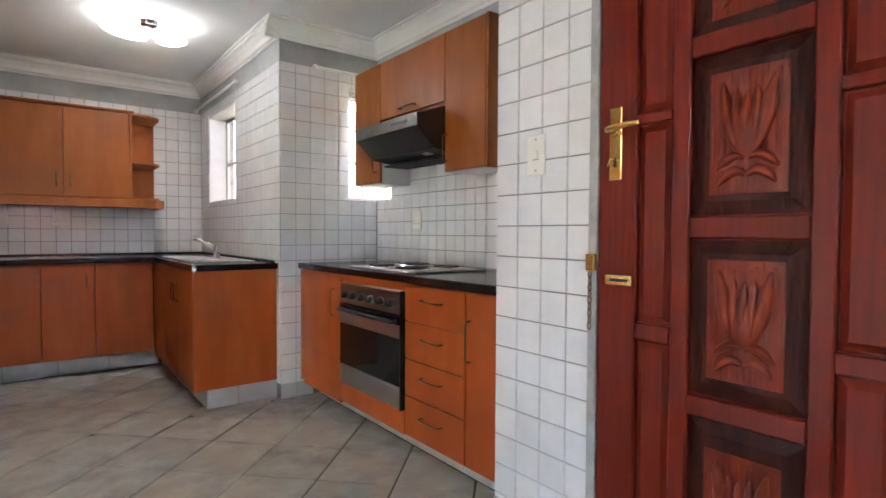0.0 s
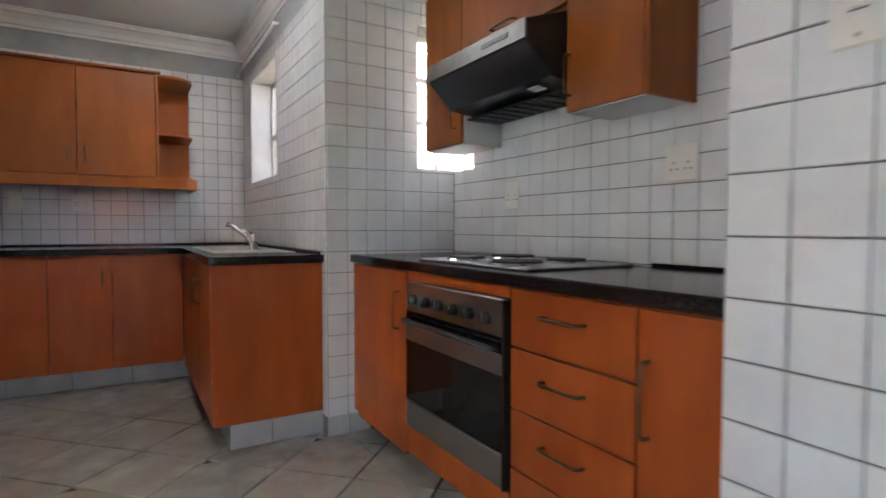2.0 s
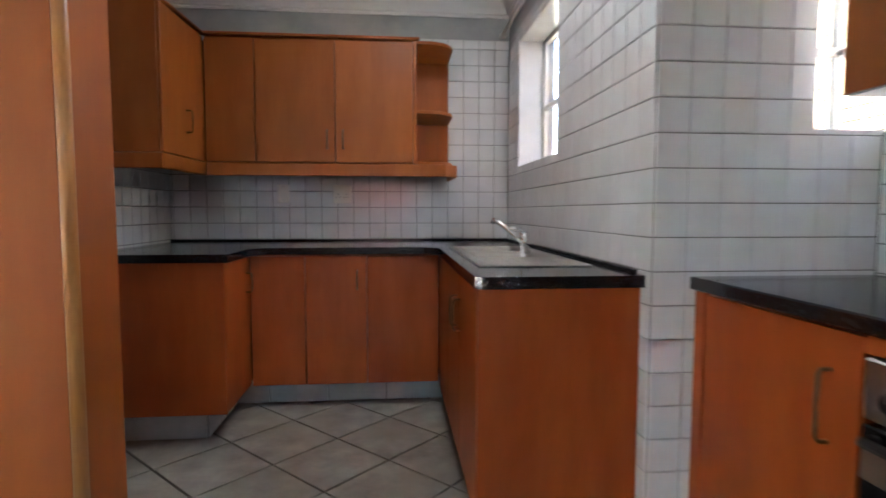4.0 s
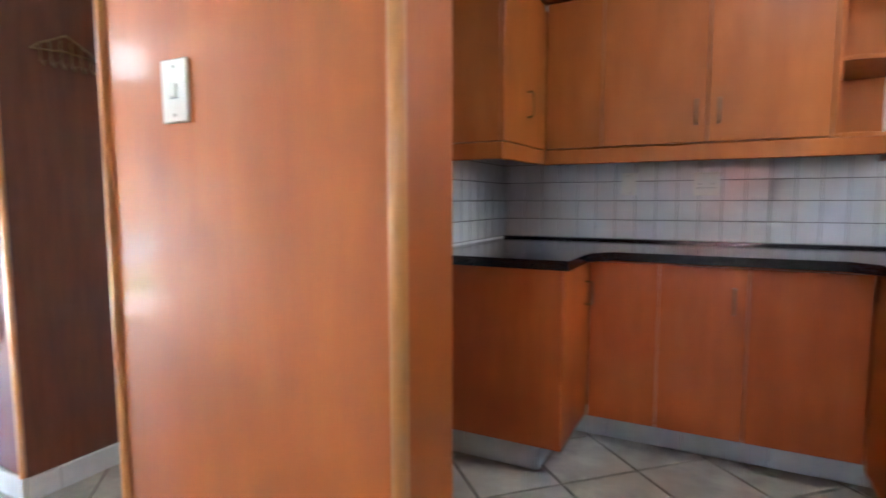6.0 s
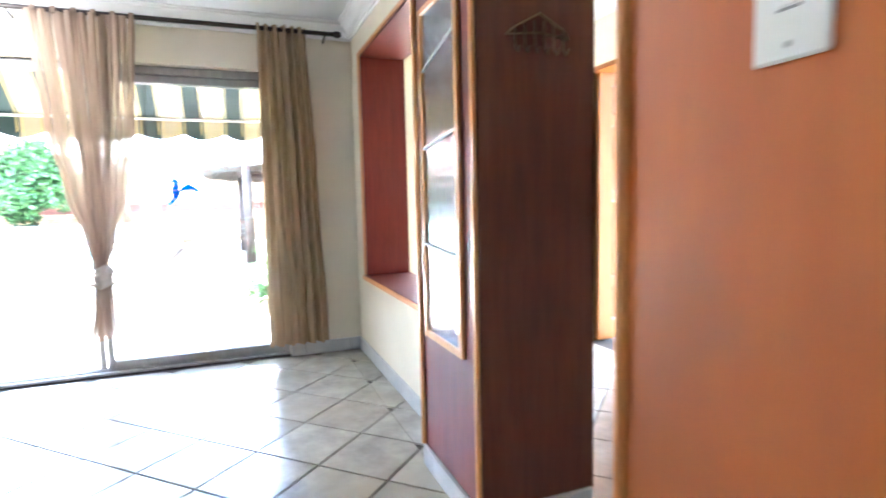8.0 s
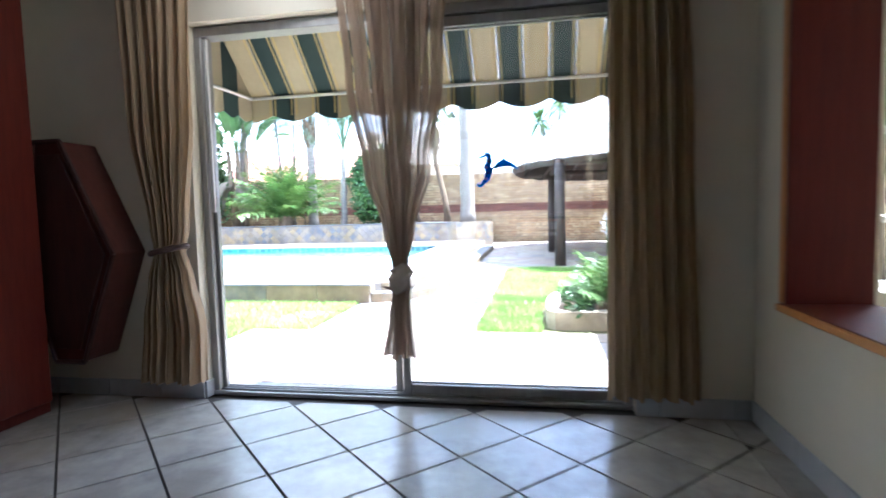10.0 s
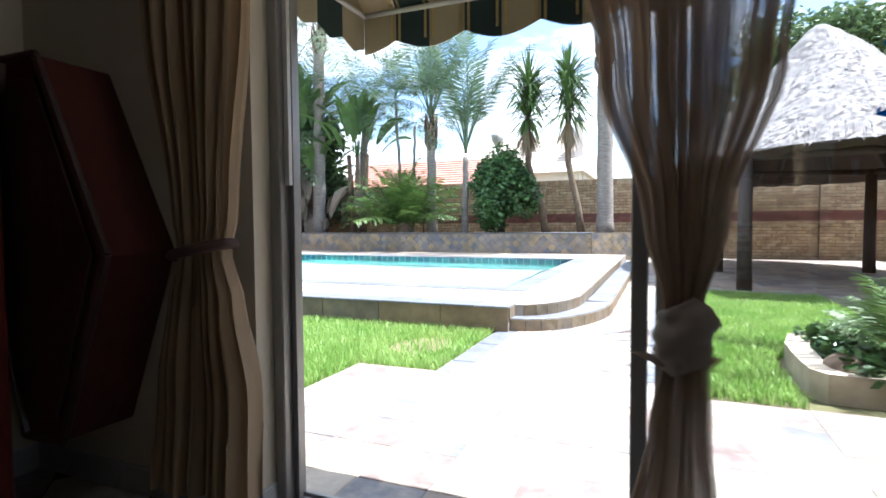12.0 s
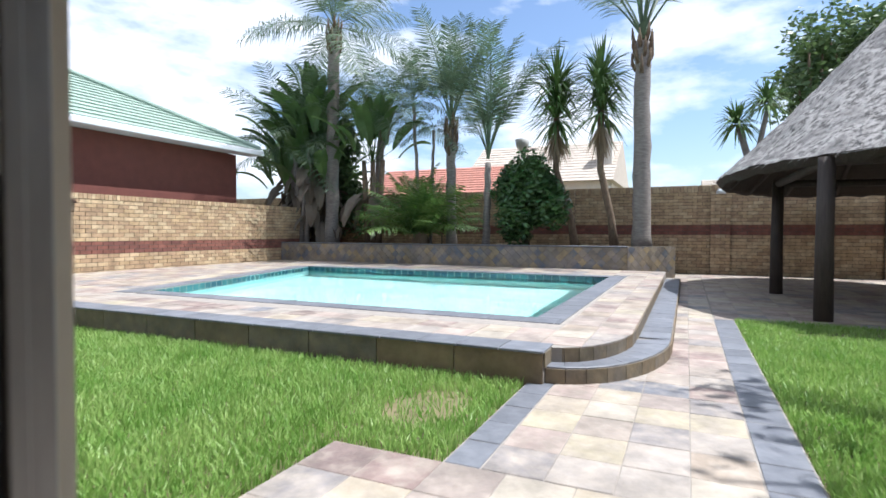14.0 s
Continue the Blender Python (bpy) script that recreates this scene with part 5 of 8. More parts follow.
for (x0, x1, z0, z1) in ((GX0 - 0.018, GX0 + 0.010, GZ0 - 0.018, GZ1 + 0.018), (GX1 - 0.010, GX1 + 0.018, GZ0 - 0.018, GZ1 + 0.018), (GX0 + 0.010, GX1 - 0.010, GZ0 - 0.018, GZ0 + 0.010), (GX0 + 0.010, GX1 - 0.010, GZ1 - 0.010, GZ1 + 0.018)):
    part("glass_bead", boxed(x0, x1, 3.974, 3.9915, z0, z1, bevel=0.004), CHERRY_EDGE, p2)
pane = part("leaded_pane", boxed(GX0, GX1, 3.984, 3.990, GZ0, GZ1), RIPPLE, p2, "rippled leaded glass pane")
pane.visible_shadow = False
for pts in ([(GX0, 3.982, 1.36), (GX1, 3.982, 1.40)], [(GX0, 3.982, 0.98), (GX1, 3.982, 0.955)], [(GX0, 3.982, 1.66), (GX1, 3.982, 1.745)]):
    part("lead_line", tube(bmesh.new(), pts, 0.006, 6), LEAD, p2)
# wooden lining of the hatch beside it
ht = thing("hatch_lining", "red brown wooden lining of the wall hatch", "hatch")
HX0, HX1, HZ0, HZ1 = -3.737, -2.14, 0.60, 2.18
part("sill", boxed(HX0 - 0.02, HX1 + 0.03, 4.110, 4.455, HZ0 + 0.002, HZ0 + 0.026, bevel=0.005), REVEAL_WOOD, ht)
part("head", boxed(HX0 + 0.002, HX1, 4.125, 4.445, HZ1 - 0.022, HZ1 - 0.002), REVEAL_WOOD, ht)
part("jamb", boxed(HX0 + 0.002, HX0 + 0.022, 4.125, 4.445, HZ0 + 0.027, HZ1 - 0.023), REVEAL_WOOD, ht)
part("jamb", boxed(HX1 - 0.022, HX1 - 0.002, 4.125, 4.445, HZ0 + 0.027, HZ1 - 0.023), REVEAL_WOOD, ht)
part("edge_bead", boxed(HX0 - 0.022, HX0 + 0.006, 4.112, 4.124, HZ0 + 0.027, HZ1 + 0.012, bevel=0.004), CHERRY_EDGE, ht)
part("edge_bead", boxed(HX0 + 0.007, HX1, 4.112, 4.124, HZ1 - 0.014, HZ1 + 0.012, bevel=0.004), CHERRY_EDGE, ht)
part("edge_bead", boxed(HX0 - 0.02, HX1 + 0.03, 4.098, 4.109, HZ0 - 0.006, HZ0 + 0.026, bevel=0.004), CHERRY_EDGE, ht)

# coat hooks on the partition's side
hk = thing("coat_hook_rack", "dull wire coat hook rack on shade-darkened wood", "coat hooks")
HXP = -1.513
part("top_rail", tube(bmesh.new(), [(HXP, 4.10, 1.68), (HXP + 0.012, 4.12, 1.70), (HXP + 0.014, 4.215, 1.75), (HXP + 0.012, 4.31, 1.70), (HXP, 4.33, 1.68)], 0.004, 6), BRONZE, hk, "", True)
part("lower_rail", tube(bmesh.new(), [(HXP + 0.004, 4.10, 1.68), (HXP + 0.010, 4.215, 1.69), (HXP + 0.004, 4.33, 1.68)], 0.004, 6), BRONZE, hk, "", True)
for k in range(6):
    y = 4.125 + 0.036 * k
    part("hook", tube(bmesh.new(), [(HXP + 0.010, y, 1.735 - abs(k - 2.5) * 0.012), (HXP + 0.012, y, 1.64), (HXP + 0.03, y, 1.62), (HXP + 0.042, y, 1.637)], 0.0032, 6), BRONZE, hk, "", True)

# hexagonal wall unit beside the curtain
hx = thing("hexagonal_cabinet", "dark stained hexagonal wooden wall cabinet", "cabinet")
HP = [(0.62, 1.47), (0.905, 0.86), (0.68, 0.27), (0.50, 0.27), (0.34, 0.86), (0.46, 1.47)]
part("case", prism(bmesh.new(), HP, "x", WEST + 0.001, -3.83, 0.006), mat("dark_red_cabinet_wood", (0.10, 0.028, 0.018), 0.4, 0, (0.07, 0.02, 0.014), 6, (5, 5, 0.7)), hx)
cyh, czh = 0.61, 0.87
inner = [(cyh + (y - cyh) * 0.84, czh + (z - czh) * 0.88) for y, z in HP]
part("front_panel", prism(bmesh.new(), inner, "x", -3.829, -3.815, 0.003), DARK_WOOD, hx)
for k in range(6):
    a, b = HP[k], HP[(k + 1) % 6]
    part("frame_strip", tube(bmesh.new(), [(-3.826, *a), (-3.826, *b)], 0.014, 6), DARK_WOOD, hx)
# dark wooden screen door on the south side
sd = thing("wooden_cupboard", "tall dark red-brown wooden cupboard", "cupboard")
part("body", boxed(-3.79, -2.70, 0.152, 0.48, 0.0, 2.3, bevel=0.004), REVEAL_WOOD, sd)
for a, b in ((-3.787, -3.247), (-3.243, -2.703)):
    d = part("door", boxed(a, b, 0.481, 0.498, 0.06, 2.29, bevel=0.004), REVEAL_WOOD, sd)

# ---- sliding door ----
sl = thing("sliding_door", "bronze aluminium sliding door, one leaf slid open", "door")
FXs = -4.20
part("track", boxed(FXs - 0.065, FXs + 0.065, SLIDER[0], SLIDER[1], 0.0, 0.022, bevel=0.003), ALU, sl)
for dx in (-0.032, 0.0, 0.032):
    part("track_rail", boxed(FXs + dx - 0.003, FXs + dx + 0.003, SLIDER[0] + 0.04, SLIDER[1] - 0.04, 0.022, 0.034), ALU, sl)
part("head_frame", boxed(FXs - 0.055, FXs + 0.055, SLIDER[0], SLIDER[1], 2.055, 2.108, bevel=0.003), ALU, sl)
part("jamb_frame", boxed(FXs - 0.055, FXs + 0.055, SLIDER[0] + 0.001, SLIDER[0] + 0.042, 0.023, 2.054, bevel=0.004), ALU, sl)
part("jamb_fin", boxed(FXs - 0.012, FXs + 0.012, SLIDER[0] + 0.043, SLIDER[0] + 0.062, 0.023, 2.054, bevel=0.002), ALU, sl)
part("lock_strip", boxed(FXs + 0.014, FXs + 0.030, SLIDER[0] + 0.043, SLIDER[0] + 0.060, 1.07, 2.05), WIN_WHITE, sl, "pale draught strip")
part("jamb_frame", boxed(FXs - 0.055, FXs + 0.055, SLIDER[1] - 0.042, SLIDER[1] - 0.001, 0.023, 2.054, bevel=0.004), ALU, sl)


def leaf(x, y0, y1):
    lf = part("leaf", boxed(x - 0.016, x + 0.016, y0, y0 + 0.042, 0.035, 2.05, bevel=0.003), ALU, sl)
    part("stile", boxed(x - 0.016, x + 0.016, y1 - 0.05, y1, 0.035, 2.05, bevel=0.003), ALU, lf)
    part("bottom_rail", boxed(x - 0.015, x + 0.015, y0 + 0.05, y1 - 0.05, 0.035, 0.088, bevel=0.003), ALU, lf)
    part("top_rail", boxed(x - 0.015, x + 0.015, y0 + 0.05, y1 - 0.05, 2.0, 2.05, bevel=0.003), ALU, lf)
    g = part("pane", boxed(x - 0.003, x + 0.003, y0 + 0.05, y1 - 0.05, 0.088, 2.0), CLEAR, lf)
    g.visible_shadow = False
    return lf


leaf(FXs - 0.032, 2.325, 3.555)
leaf(FXs + 0.020, 2.385, 3.555)

# stickers on the glass
SX = FXs + 0.026
st = thing("seahorse_sticker", "blue seahorse sticker on the door glass", "sticker")
spine = [(2.905, 1.325), (2.925, 1.338), (2.945, 1.325), (2.948, 1.295), (2.935, 1.265), (2.945, 1.235), (2.935, 1.205), (2.915, 1.185), (2.90, 1.168), (2.885, 1.172), (2.89, 1.184)]
rad = [0.004, 0.014, 0.015, 0.017, 0.020, 0.019, 0.014, 0.010, 0.008, 0.006, 0.004]


def tapered_outline(pts, radii, extra):
    """The closed outline of a bent, tapering strip."""
    left, right = [], []
    for k, (p, r) in enumerate(zip(pts, radii)):
        a, b = Vector(pts[max(k - 1, 0)]), Vector(pts[min(k + 1, len(pts) - 1)])
        d = (b - a).normalized()
        n = Vector((-d.y, d.x)) * (r + extra)
        left.append((p[0] + n.x, p[1] + n.y))
        right.append((p[0] - n.x, p[1] - n.y))
    return left + right[::-1]


body = list(zip(spine, rad))[1:]
part("body", prism(bmesh.new(), tapered_outline([p for p, _ in body], [r for _, r in body], 0.0), "x", SX - 0.0003, SX + 0.0008), DECAL_BLUE, st)
for k, (y, z) in enumerate(spine[3:7]):
    part("patch", prism(bmesh.new(), [(y - 0.004 + 0.008 * math.cos(a), z + 0.007 * math.sin(a)) for a in (2 * math.pi * j / 10 for j in range(10))], "x", SX + 0.001, SX + 0.0016), DECAL_PALE if k % 2 else DECAL_DARK, st)
part("eye", prism(bmesh.new(), [(2.928 + 0.003 * math.cos(a), 1.331 + 0.003 * math.sin(a)) for a in (2 * math.pi * j / 8 for j in range(8))], "x", SX + 0.001, SX + 0.0018), DECAL_DARK, st)
part("fin", prism(bmesh.new(), [(2.952, 1.262), (2.972, 1.268), (2.968, 1.238), (2.953, 1.232)], "x", SX - 0.0003, SX + 0.0007), DECAL_BLUE, st)
part("snout", prism(bmesh.new(), [(2.925, 1.33), (2.893, 1.322), (2.893, 1.312), (2.925, 1.318)], "x", SX - 0.002, SX + 0.004), DECAL_BLUE, st)
st.location.y -= 0.065
st = thing("dolphin_sticker", "blue dolphin sticker on the door glass", "sticker")
dp = [(2.965, 1.262), (2.985, 1.285), (3.01, 1.300), (3.022, 1.315), (3.034, 1.300), (3.06, 1.288), (3.085, 1.270), (3.098, 1.248), (3.075, 1.258), (3.04, 1.265), (3.0, 1.262), (2.985, 1.255)]
part("body", prism(bmesh.new(), dp, "x", SX - 0.002, SX + 0.001), DECAL_BLUE, st)
part("belly", prism(bmesh.new(), [(2.985, 1.258), (3.0, 1.268), (3.05, 1.272), (3.07, 1.262), (3.03, 1.266)], "x", SX + 0.001, SX + 0.002), DECAL_PALE, st)
st.location.y -= 0.065


# ---- curtains ----
def curtain_sheet(bm, y_of, z_list, x_mid, depth_of, folds, n=90):
    """A pleated sheet: y_of(z) gives its two edges, depth_of(z) the depth of the folds."""
    rows = []
    for z in z_list:
        y0, y1 = y_of(z)
        row = []
        for k in range(n + 1):
            s = k / n
            ph = 2 * math.pi * folds * s + 0.6 * math.sin(5 * s + 1.3)
            row.append(bm.verts.new((x_mid + depth_of(z) * (math.sin(ph) + 0.35 * math.sin(2.3 * ph + z * 1.5)), y0 + (y1 - y0) * (s + 0.012 * math.sin(3 * ph)), z)))
        rows.append(row)
    for r0, r1 in zip(rows, rows[1:]):
        for k in range(n):
            bm.faces.new((r0[k], r0[k + 1], r1[k + 1], r1[k]))
    return bm


def lerp_table(table):
    def f(z):
        for (z0, *a), (z1, *b) in zip(table, table[1:]):
            if z0 >= z >= z1:
                t = (z0 - z) / ((z0 - z1) or 1)
                t = t * t * (3 - 2 * t)
                return [p + (q - p) * t for p, q in zip(a, b)]
        return list(table[-1][1:])
    return f


def zs(top, bottom, n=44):
    return [top + (bottom - top) * k / n for k in range(n + 1)]


CX = -3.955
rod = thing("curtain_rod", "dark iron curtain rod with ball ends", "curtain rod")
part("pole", cyl(bmesh.new(), (CX, 0.40, 2.365), (CX, 4.0, 2.365), 0.015, 0.015, 12), ROD, rod, "", True)
for y in (0.39, 4.015):
    part("finial", ball(bmesh.new(), (CX, y, 2.365), (0.024, 0.035, 0.024), 12, 8), ROD, rod, "", True)
for y in (0.55, 2.05, 3.93):
    part("bracket", tube(bmesh.new(), [(WEST, y, 2.33), (CX - 0.02, y, 2.345), (CX, y, 2.35)], 0.007, 6), ROD, rod)
cL = thing("curtain", "gold brown curtain tied back beside the door", "curtain", "curtains on the rod")
f = lerp_table([(2.39, 0.92, 1.34), (1.6, 0.95, 1.31), (0.98, 1.04, 1.25), (0.86, 1.06, 1.22), (0.72, 1.02, 1.26), (0.45, 0.98, 1.31), (0.13, 0.95, 1.30)])
g = lerp_table([(2.39, 0.022), (1.4, 0.035), (0.87, 0.028), (0.5, 0.045), (0.13, 0.05)])
part("cloth", curtain_sheet(bmesh.new(), f, zs(2.39, 0.13), CX, lambda z: g(z)[0], 7), CURTAIN, cL, "", True)
bm = bmesh.new()
tube(bm, [(CX + 0.062 * math.cos(a), 1.14 + 0.105 * math.sin(a), 0.87 + 0.02 * math.sin(a)) for a in (2 * math.pi * k / 20 for k in range(21))], 0.016, 8, False)
part("tieback", bm, CURTAIN_D, cL, "dark cord tieback", True)
cR = thing("curtain", "gold brown curtain hanging straight", "curtain", "curtains on the rod")
f2 = lerp_table([(2.39, 3.46, 3.79), (1.4, 3.45, 3.83), (0.13, 3.44, 3.87)])
part("cloth", curtain_sheet(bmesh.new(), f2, zs(2.39, 0.12, 30), CX, lambda z: 0.036, 6), CURTAIN, cR, "", True)
cM = thing("curtain", "sheer beige voile curtain knotted in the middle", "curtain", "curtains on the rod")
f3 = lerp_table([(2.41, 2.12, 2.74), (1.7, 2.19, 2.69), (1.25, 2.27, 2.615), (0.95, 2.36, 2.525), (0.755, 2.405, 2.475)])
f4 = lerp_table([(0.665, 2.405, 2.485), (0.5, 2.375, 2.495), (0.30, 2.335, 2.515)])
rgv = random.Random(77)


def gathered_fold(name, table, top, bottom, s, width, depth, rows):
    """One hanging fold of voile: a strip with a rounded, twisting section that follows the gather."""
    bm = bmesh.new()
    p0, p1, turn = rgv.uniform(0, 6.28), rgv.uniform(0, 6.28), rgv.uniform(-0.6, 0.6)
    x0 = rgv.uniform(-1, 1) * depth
    last = None
    for r in range(rows + 1):
        z = top + (bottom - top) * r / rows
        y0, y1 = table(z)
        gather = (y1 - y0) / 0.62
        yc = y0 + (y1 - y0) * (s + 0.018 * math.sin(2.1 * z + p0))
        w = width * (0.25 + 0.75 * gather) * (1 + 0.25 * math.sin(3.0 * z + p1))
        a = turn + 0.5 * math.sin(1.7 * z + p0)
        row = []
        for q in range(6):
            t = q / 5 - 0.5
            bow = 0.45 * w * (1 - 4 * t * t)
            row.append(bm.verts.new((CX + x0 * (0.4 + 0.6 * gather) + w * t * math.sin(a) + bow * math.cos(a), yc + w * t * math.cos(a) - bow * math.sin(a), z)))
        if last:
            for q in range(5):
                bm.faces.new((last[q], last[q + 1], row[q + 1], row[q]))
        last = row
    return part(name, bm, SHEER, cM, "", True)


for k in range(27):
    s = (k + rgv.uniform(0.2, 0.8)) / 27
    edge = abs(2 * s - 1)
    gathered_fold("fold", f3, 2.36, 0.745, s, 0.048 - 0.030 * edge * edge + rgv.uniform(-0.008, 0.010), 0.022, 30)
for k in range(11):
    gathered_fold("tail", f4, 0.67, 0.30 + rgv.uniform(-0.01, 0.02), (k + rgv.uniform(0.2, 0.8)) / 11, 0.085 + rgv.uniform(-0.03, 0.03), 0.02, 12)
bm = bmesh.new()
NK, MK = 40, 26
rings = []
for i in range(1, MK):
    t = math.pi * i / MK
    ring = []
    for k in range(NK):
        a = 2 * math.pi * k / NK
        wrap = 0.12 * math.sin(5.0 * t + 2.0 * math.sin(a + 0.6)) + 0.06 * math.sin(11 * t - 1.5 * math.cos(a))
        lump = noise.noise(Vector((1.6 * math.cos(a), 1.6 * math.sin(a), 2.2 * t))) * 0.22
        r = (1 + wrap + lump) * math.sin(t) ** 0.6
        ring.append(bm.verts.new((CX + 0.050 * r * math.cos(a), 2.443 + 0.058 * r * math.sin(a), 0.706 + 0.076 * math.cos(t) + 0.012 * math.sin(a))))
    rings.append(ring)
for r0, r1 in zip(rings, rings[1:]):
    for k in range(NK):
        bm.faces.new((r0[k], r1[k], r1[(k + 1) % NK], r0[(k + 1) % NK]))
bm.faces.new(rings[0])
bm.faces.new(rings[-1][::-1])
part("knot", bm, cloth_mat("bunched_voile", (0.46, 0.39, 0.32), (0.36, 0.30, 0.25), 0.30), cM, "bunched knot of beige voile", True)
for k in range(6):
    y = 2.17 + 0.105 * k
    part("tab", boxed(CX - 0.018, CX + 0.018, y, y + 0.03, 2.345, 2.386, bevel=0.004), SHEER, cM)

# ---- front door in the hall ----
fd = thing("front_door", "golden pine panelled front door standing open", "door")
LX = -3.445
part("leaf_frame", wall_bm("x", LX, LX + 0.042, 5.90, 6.66, 0.02, 2.11, ((6.02, 6.54, 1.78, 2.0), (6.02, 6.54, 1.20, 1.70), (6.02, 6.54, 0.52, 1.12), (6.02, 6.54, 0.18, 0.44))), PINE_DOOR, fd)
for z0, z1 in ((1.78, 2.0), (1.20, 1.70), (0.52, 1.12), (0.18, 0.44)):
    part("door_panel", boxed(LX + 0.008, LX + 0.034, 6.022, 6.538, z0 + 0.002, z1 - 0.002, bevel=0.012), PINE_DOOR, fd)
part("knocker", cyl(bmesh.new(), (LX + 0.044, 6.28, 1.52), (LX + 0.056, 6.28, 1.52), 0.03, 0.024, 14), BRASS, fd)
ff = thing("door_2", "golden wooden frame around the front door", "door frame")
ff["kind"] = "structure"
part("door_jamb", boxed(-3.475, -3.45, 5.85, 6.06, 0, 2.13), PINE_DOOR, ff)
part("door_head", boxed(-3.449, -2.551, 5.85, 6.06, 2.095, 2.129), PINE_DOOR, ff)
part("door_jamb", boxed(-2.549, -2.53, 5.852, 6.052, 0, 2.13), PLASTER_CREAM, ff)
ic = thing("intercom", "white intercom handset on the hall wall", "intercom")
part("base", boxed(-2.52, -2.45, 5.83, 5.859, 1.40, 1.62, bevel=0.008), SWITCH_W, ic)
part("handset", boxed(-2.505, -2.465, 5.80, 5.829, 1.41, 1.61, bevel=0.01), SWITCH_W, ic)
structure("wall_panel_hall", boxed(-2.43, -0.575, 5.825, 5.8575, 0.10, CEIL - 0.002), REVEAL_WOOD, "red-brown wood panelling beside the front door", "wall panel")
hr = thing("curtain_rod", "dark iron rod fixed above the hall window", "curtain rod")
part("pole", cyl(bmesh.new(), (-3.98, 4.62, 2.30), (-3.98, 5.70, 2.30), 0.014, 0.014, 10), ROD, hr, "", True)
part("finial", ball(bmesh.new(), (-3.98, 4.60, 2.30), (0.022, 0.03, 0.022), 10, 8), ROD, hr, "", True)
for y in (4.72, 5.6):
    part("bracket", tube(bmesh.new(), [(WEST, y, 2.27), (-3.98, y, 2.286)], 0.006, 6), ROD, hr)

# ---- garden: ground, lawn, paving ----
G = -0.05
POOL = [(-14.40, -6.40), (-8.72, -4.85), (-8.72, 0.70), (-14.40, 0.70)]
bm = bmesh.new()
for (x0, x1, y0, y1) in ((-90, -14.40, -90, 90), (-8.72, 60, -90, 90), (-14.40, -8.72, -90, -6.40), (-14.40, -8.72, 0.70, 90)):
    box(bm, x0, x1, y0, y1, -0.45, -0.13)
structure("ground", bm, GROUND_FAR, "dry pale ground around the house", "ground")
pav = structure("pavement", boxed(-6.07, -4.302, 0.385, 6.6, -0.13, G - 0.0045), PAVE_BED, "multicoloured slate tile patio and path", "paving")
bm = boxed(-11.26, -6.071, 0.985, 2.54, -0.13, G - 0.0045)
box(bm, -19.4, -11.261, 1.0, 8.4, -0.13, G - 0.0045)
path_bed = structure("pavement", bm, PAVE_BED, "slate tile garden path leading past the pool", "paving")
tiles = grid_rects(-6.065, -4.305, 0.39, 6.5, 0.305, 0.305, -6.07, 0.99, 0.004)
lay(pav, "paving_tile", tiles, "z", 1, G - 0.014, 0.015, 0.003, SLATE, SLATE_J, 150, 0.004)
tiles = [q for q in grid_rects(-18.9, -6.075, 1.175, 2.31, 0.305, 0.285, -6.07, 1.175, 0.004)]
tiles.sort(key=lambda q: -q[0][0])
lay(path_bed, "paving_tile", tiles, "z", 1, G - 0.014, 0.015, 0.003, SLATE, SLATE_J, 170, 0.004)
tiles = grid_rects(-11.24, -6.075, 0.99, 1.17, 0.30, 0.18, -6.07, 0.99, 0.008)[:5] + grid_rects(-11.24, -6.30, 2.315, 2.535, 0.30, 0.22, -6.07, 2.315, 0.008)
tiles = [q for q in tiles if q[2][1] > 2 or q[0][0] > -7.65]
tiles += grid_rects(-7.62, -6.075, 0.99, 1.17, 0.30, 0.18, -6.07, 0.99, 0.008)
lay(path_bed, "border_tile", tiles, "z", 1, G - 0.014, 0.0155, 0.003, SLATE_GREY, SLATE_GREY, 300, 0.003)
tiles = grid_rects(-19.3, -11.27, 2.33, 8.3, 0.305, 0.305, -11.27, 2.33, 0.008)
lay(path_bed, "lapa_floor_tile", tiles, "z", 1, G - 0.014, 0.014, 0.003, SLATE_J, SLATE_J, 0, 0.004, "joined_paving")

lawn_rects = ((-7.50, -4.75, -9.0, 0.38), (-7.50, -6.075, 0.38, 0.985), (-11.25, -6.16, 2.545, 4.36))
bm = bmesh.new()
for x0, x1, y0, y1 in lawn_rects:
    box(bm, x0, x1, y0, y1, -0.13, G - 0.03)
structure("lawn_soil", bm, SOIL, "soil under the lawn with dry patches", "soil")
rng = np.random.default_rng(5)


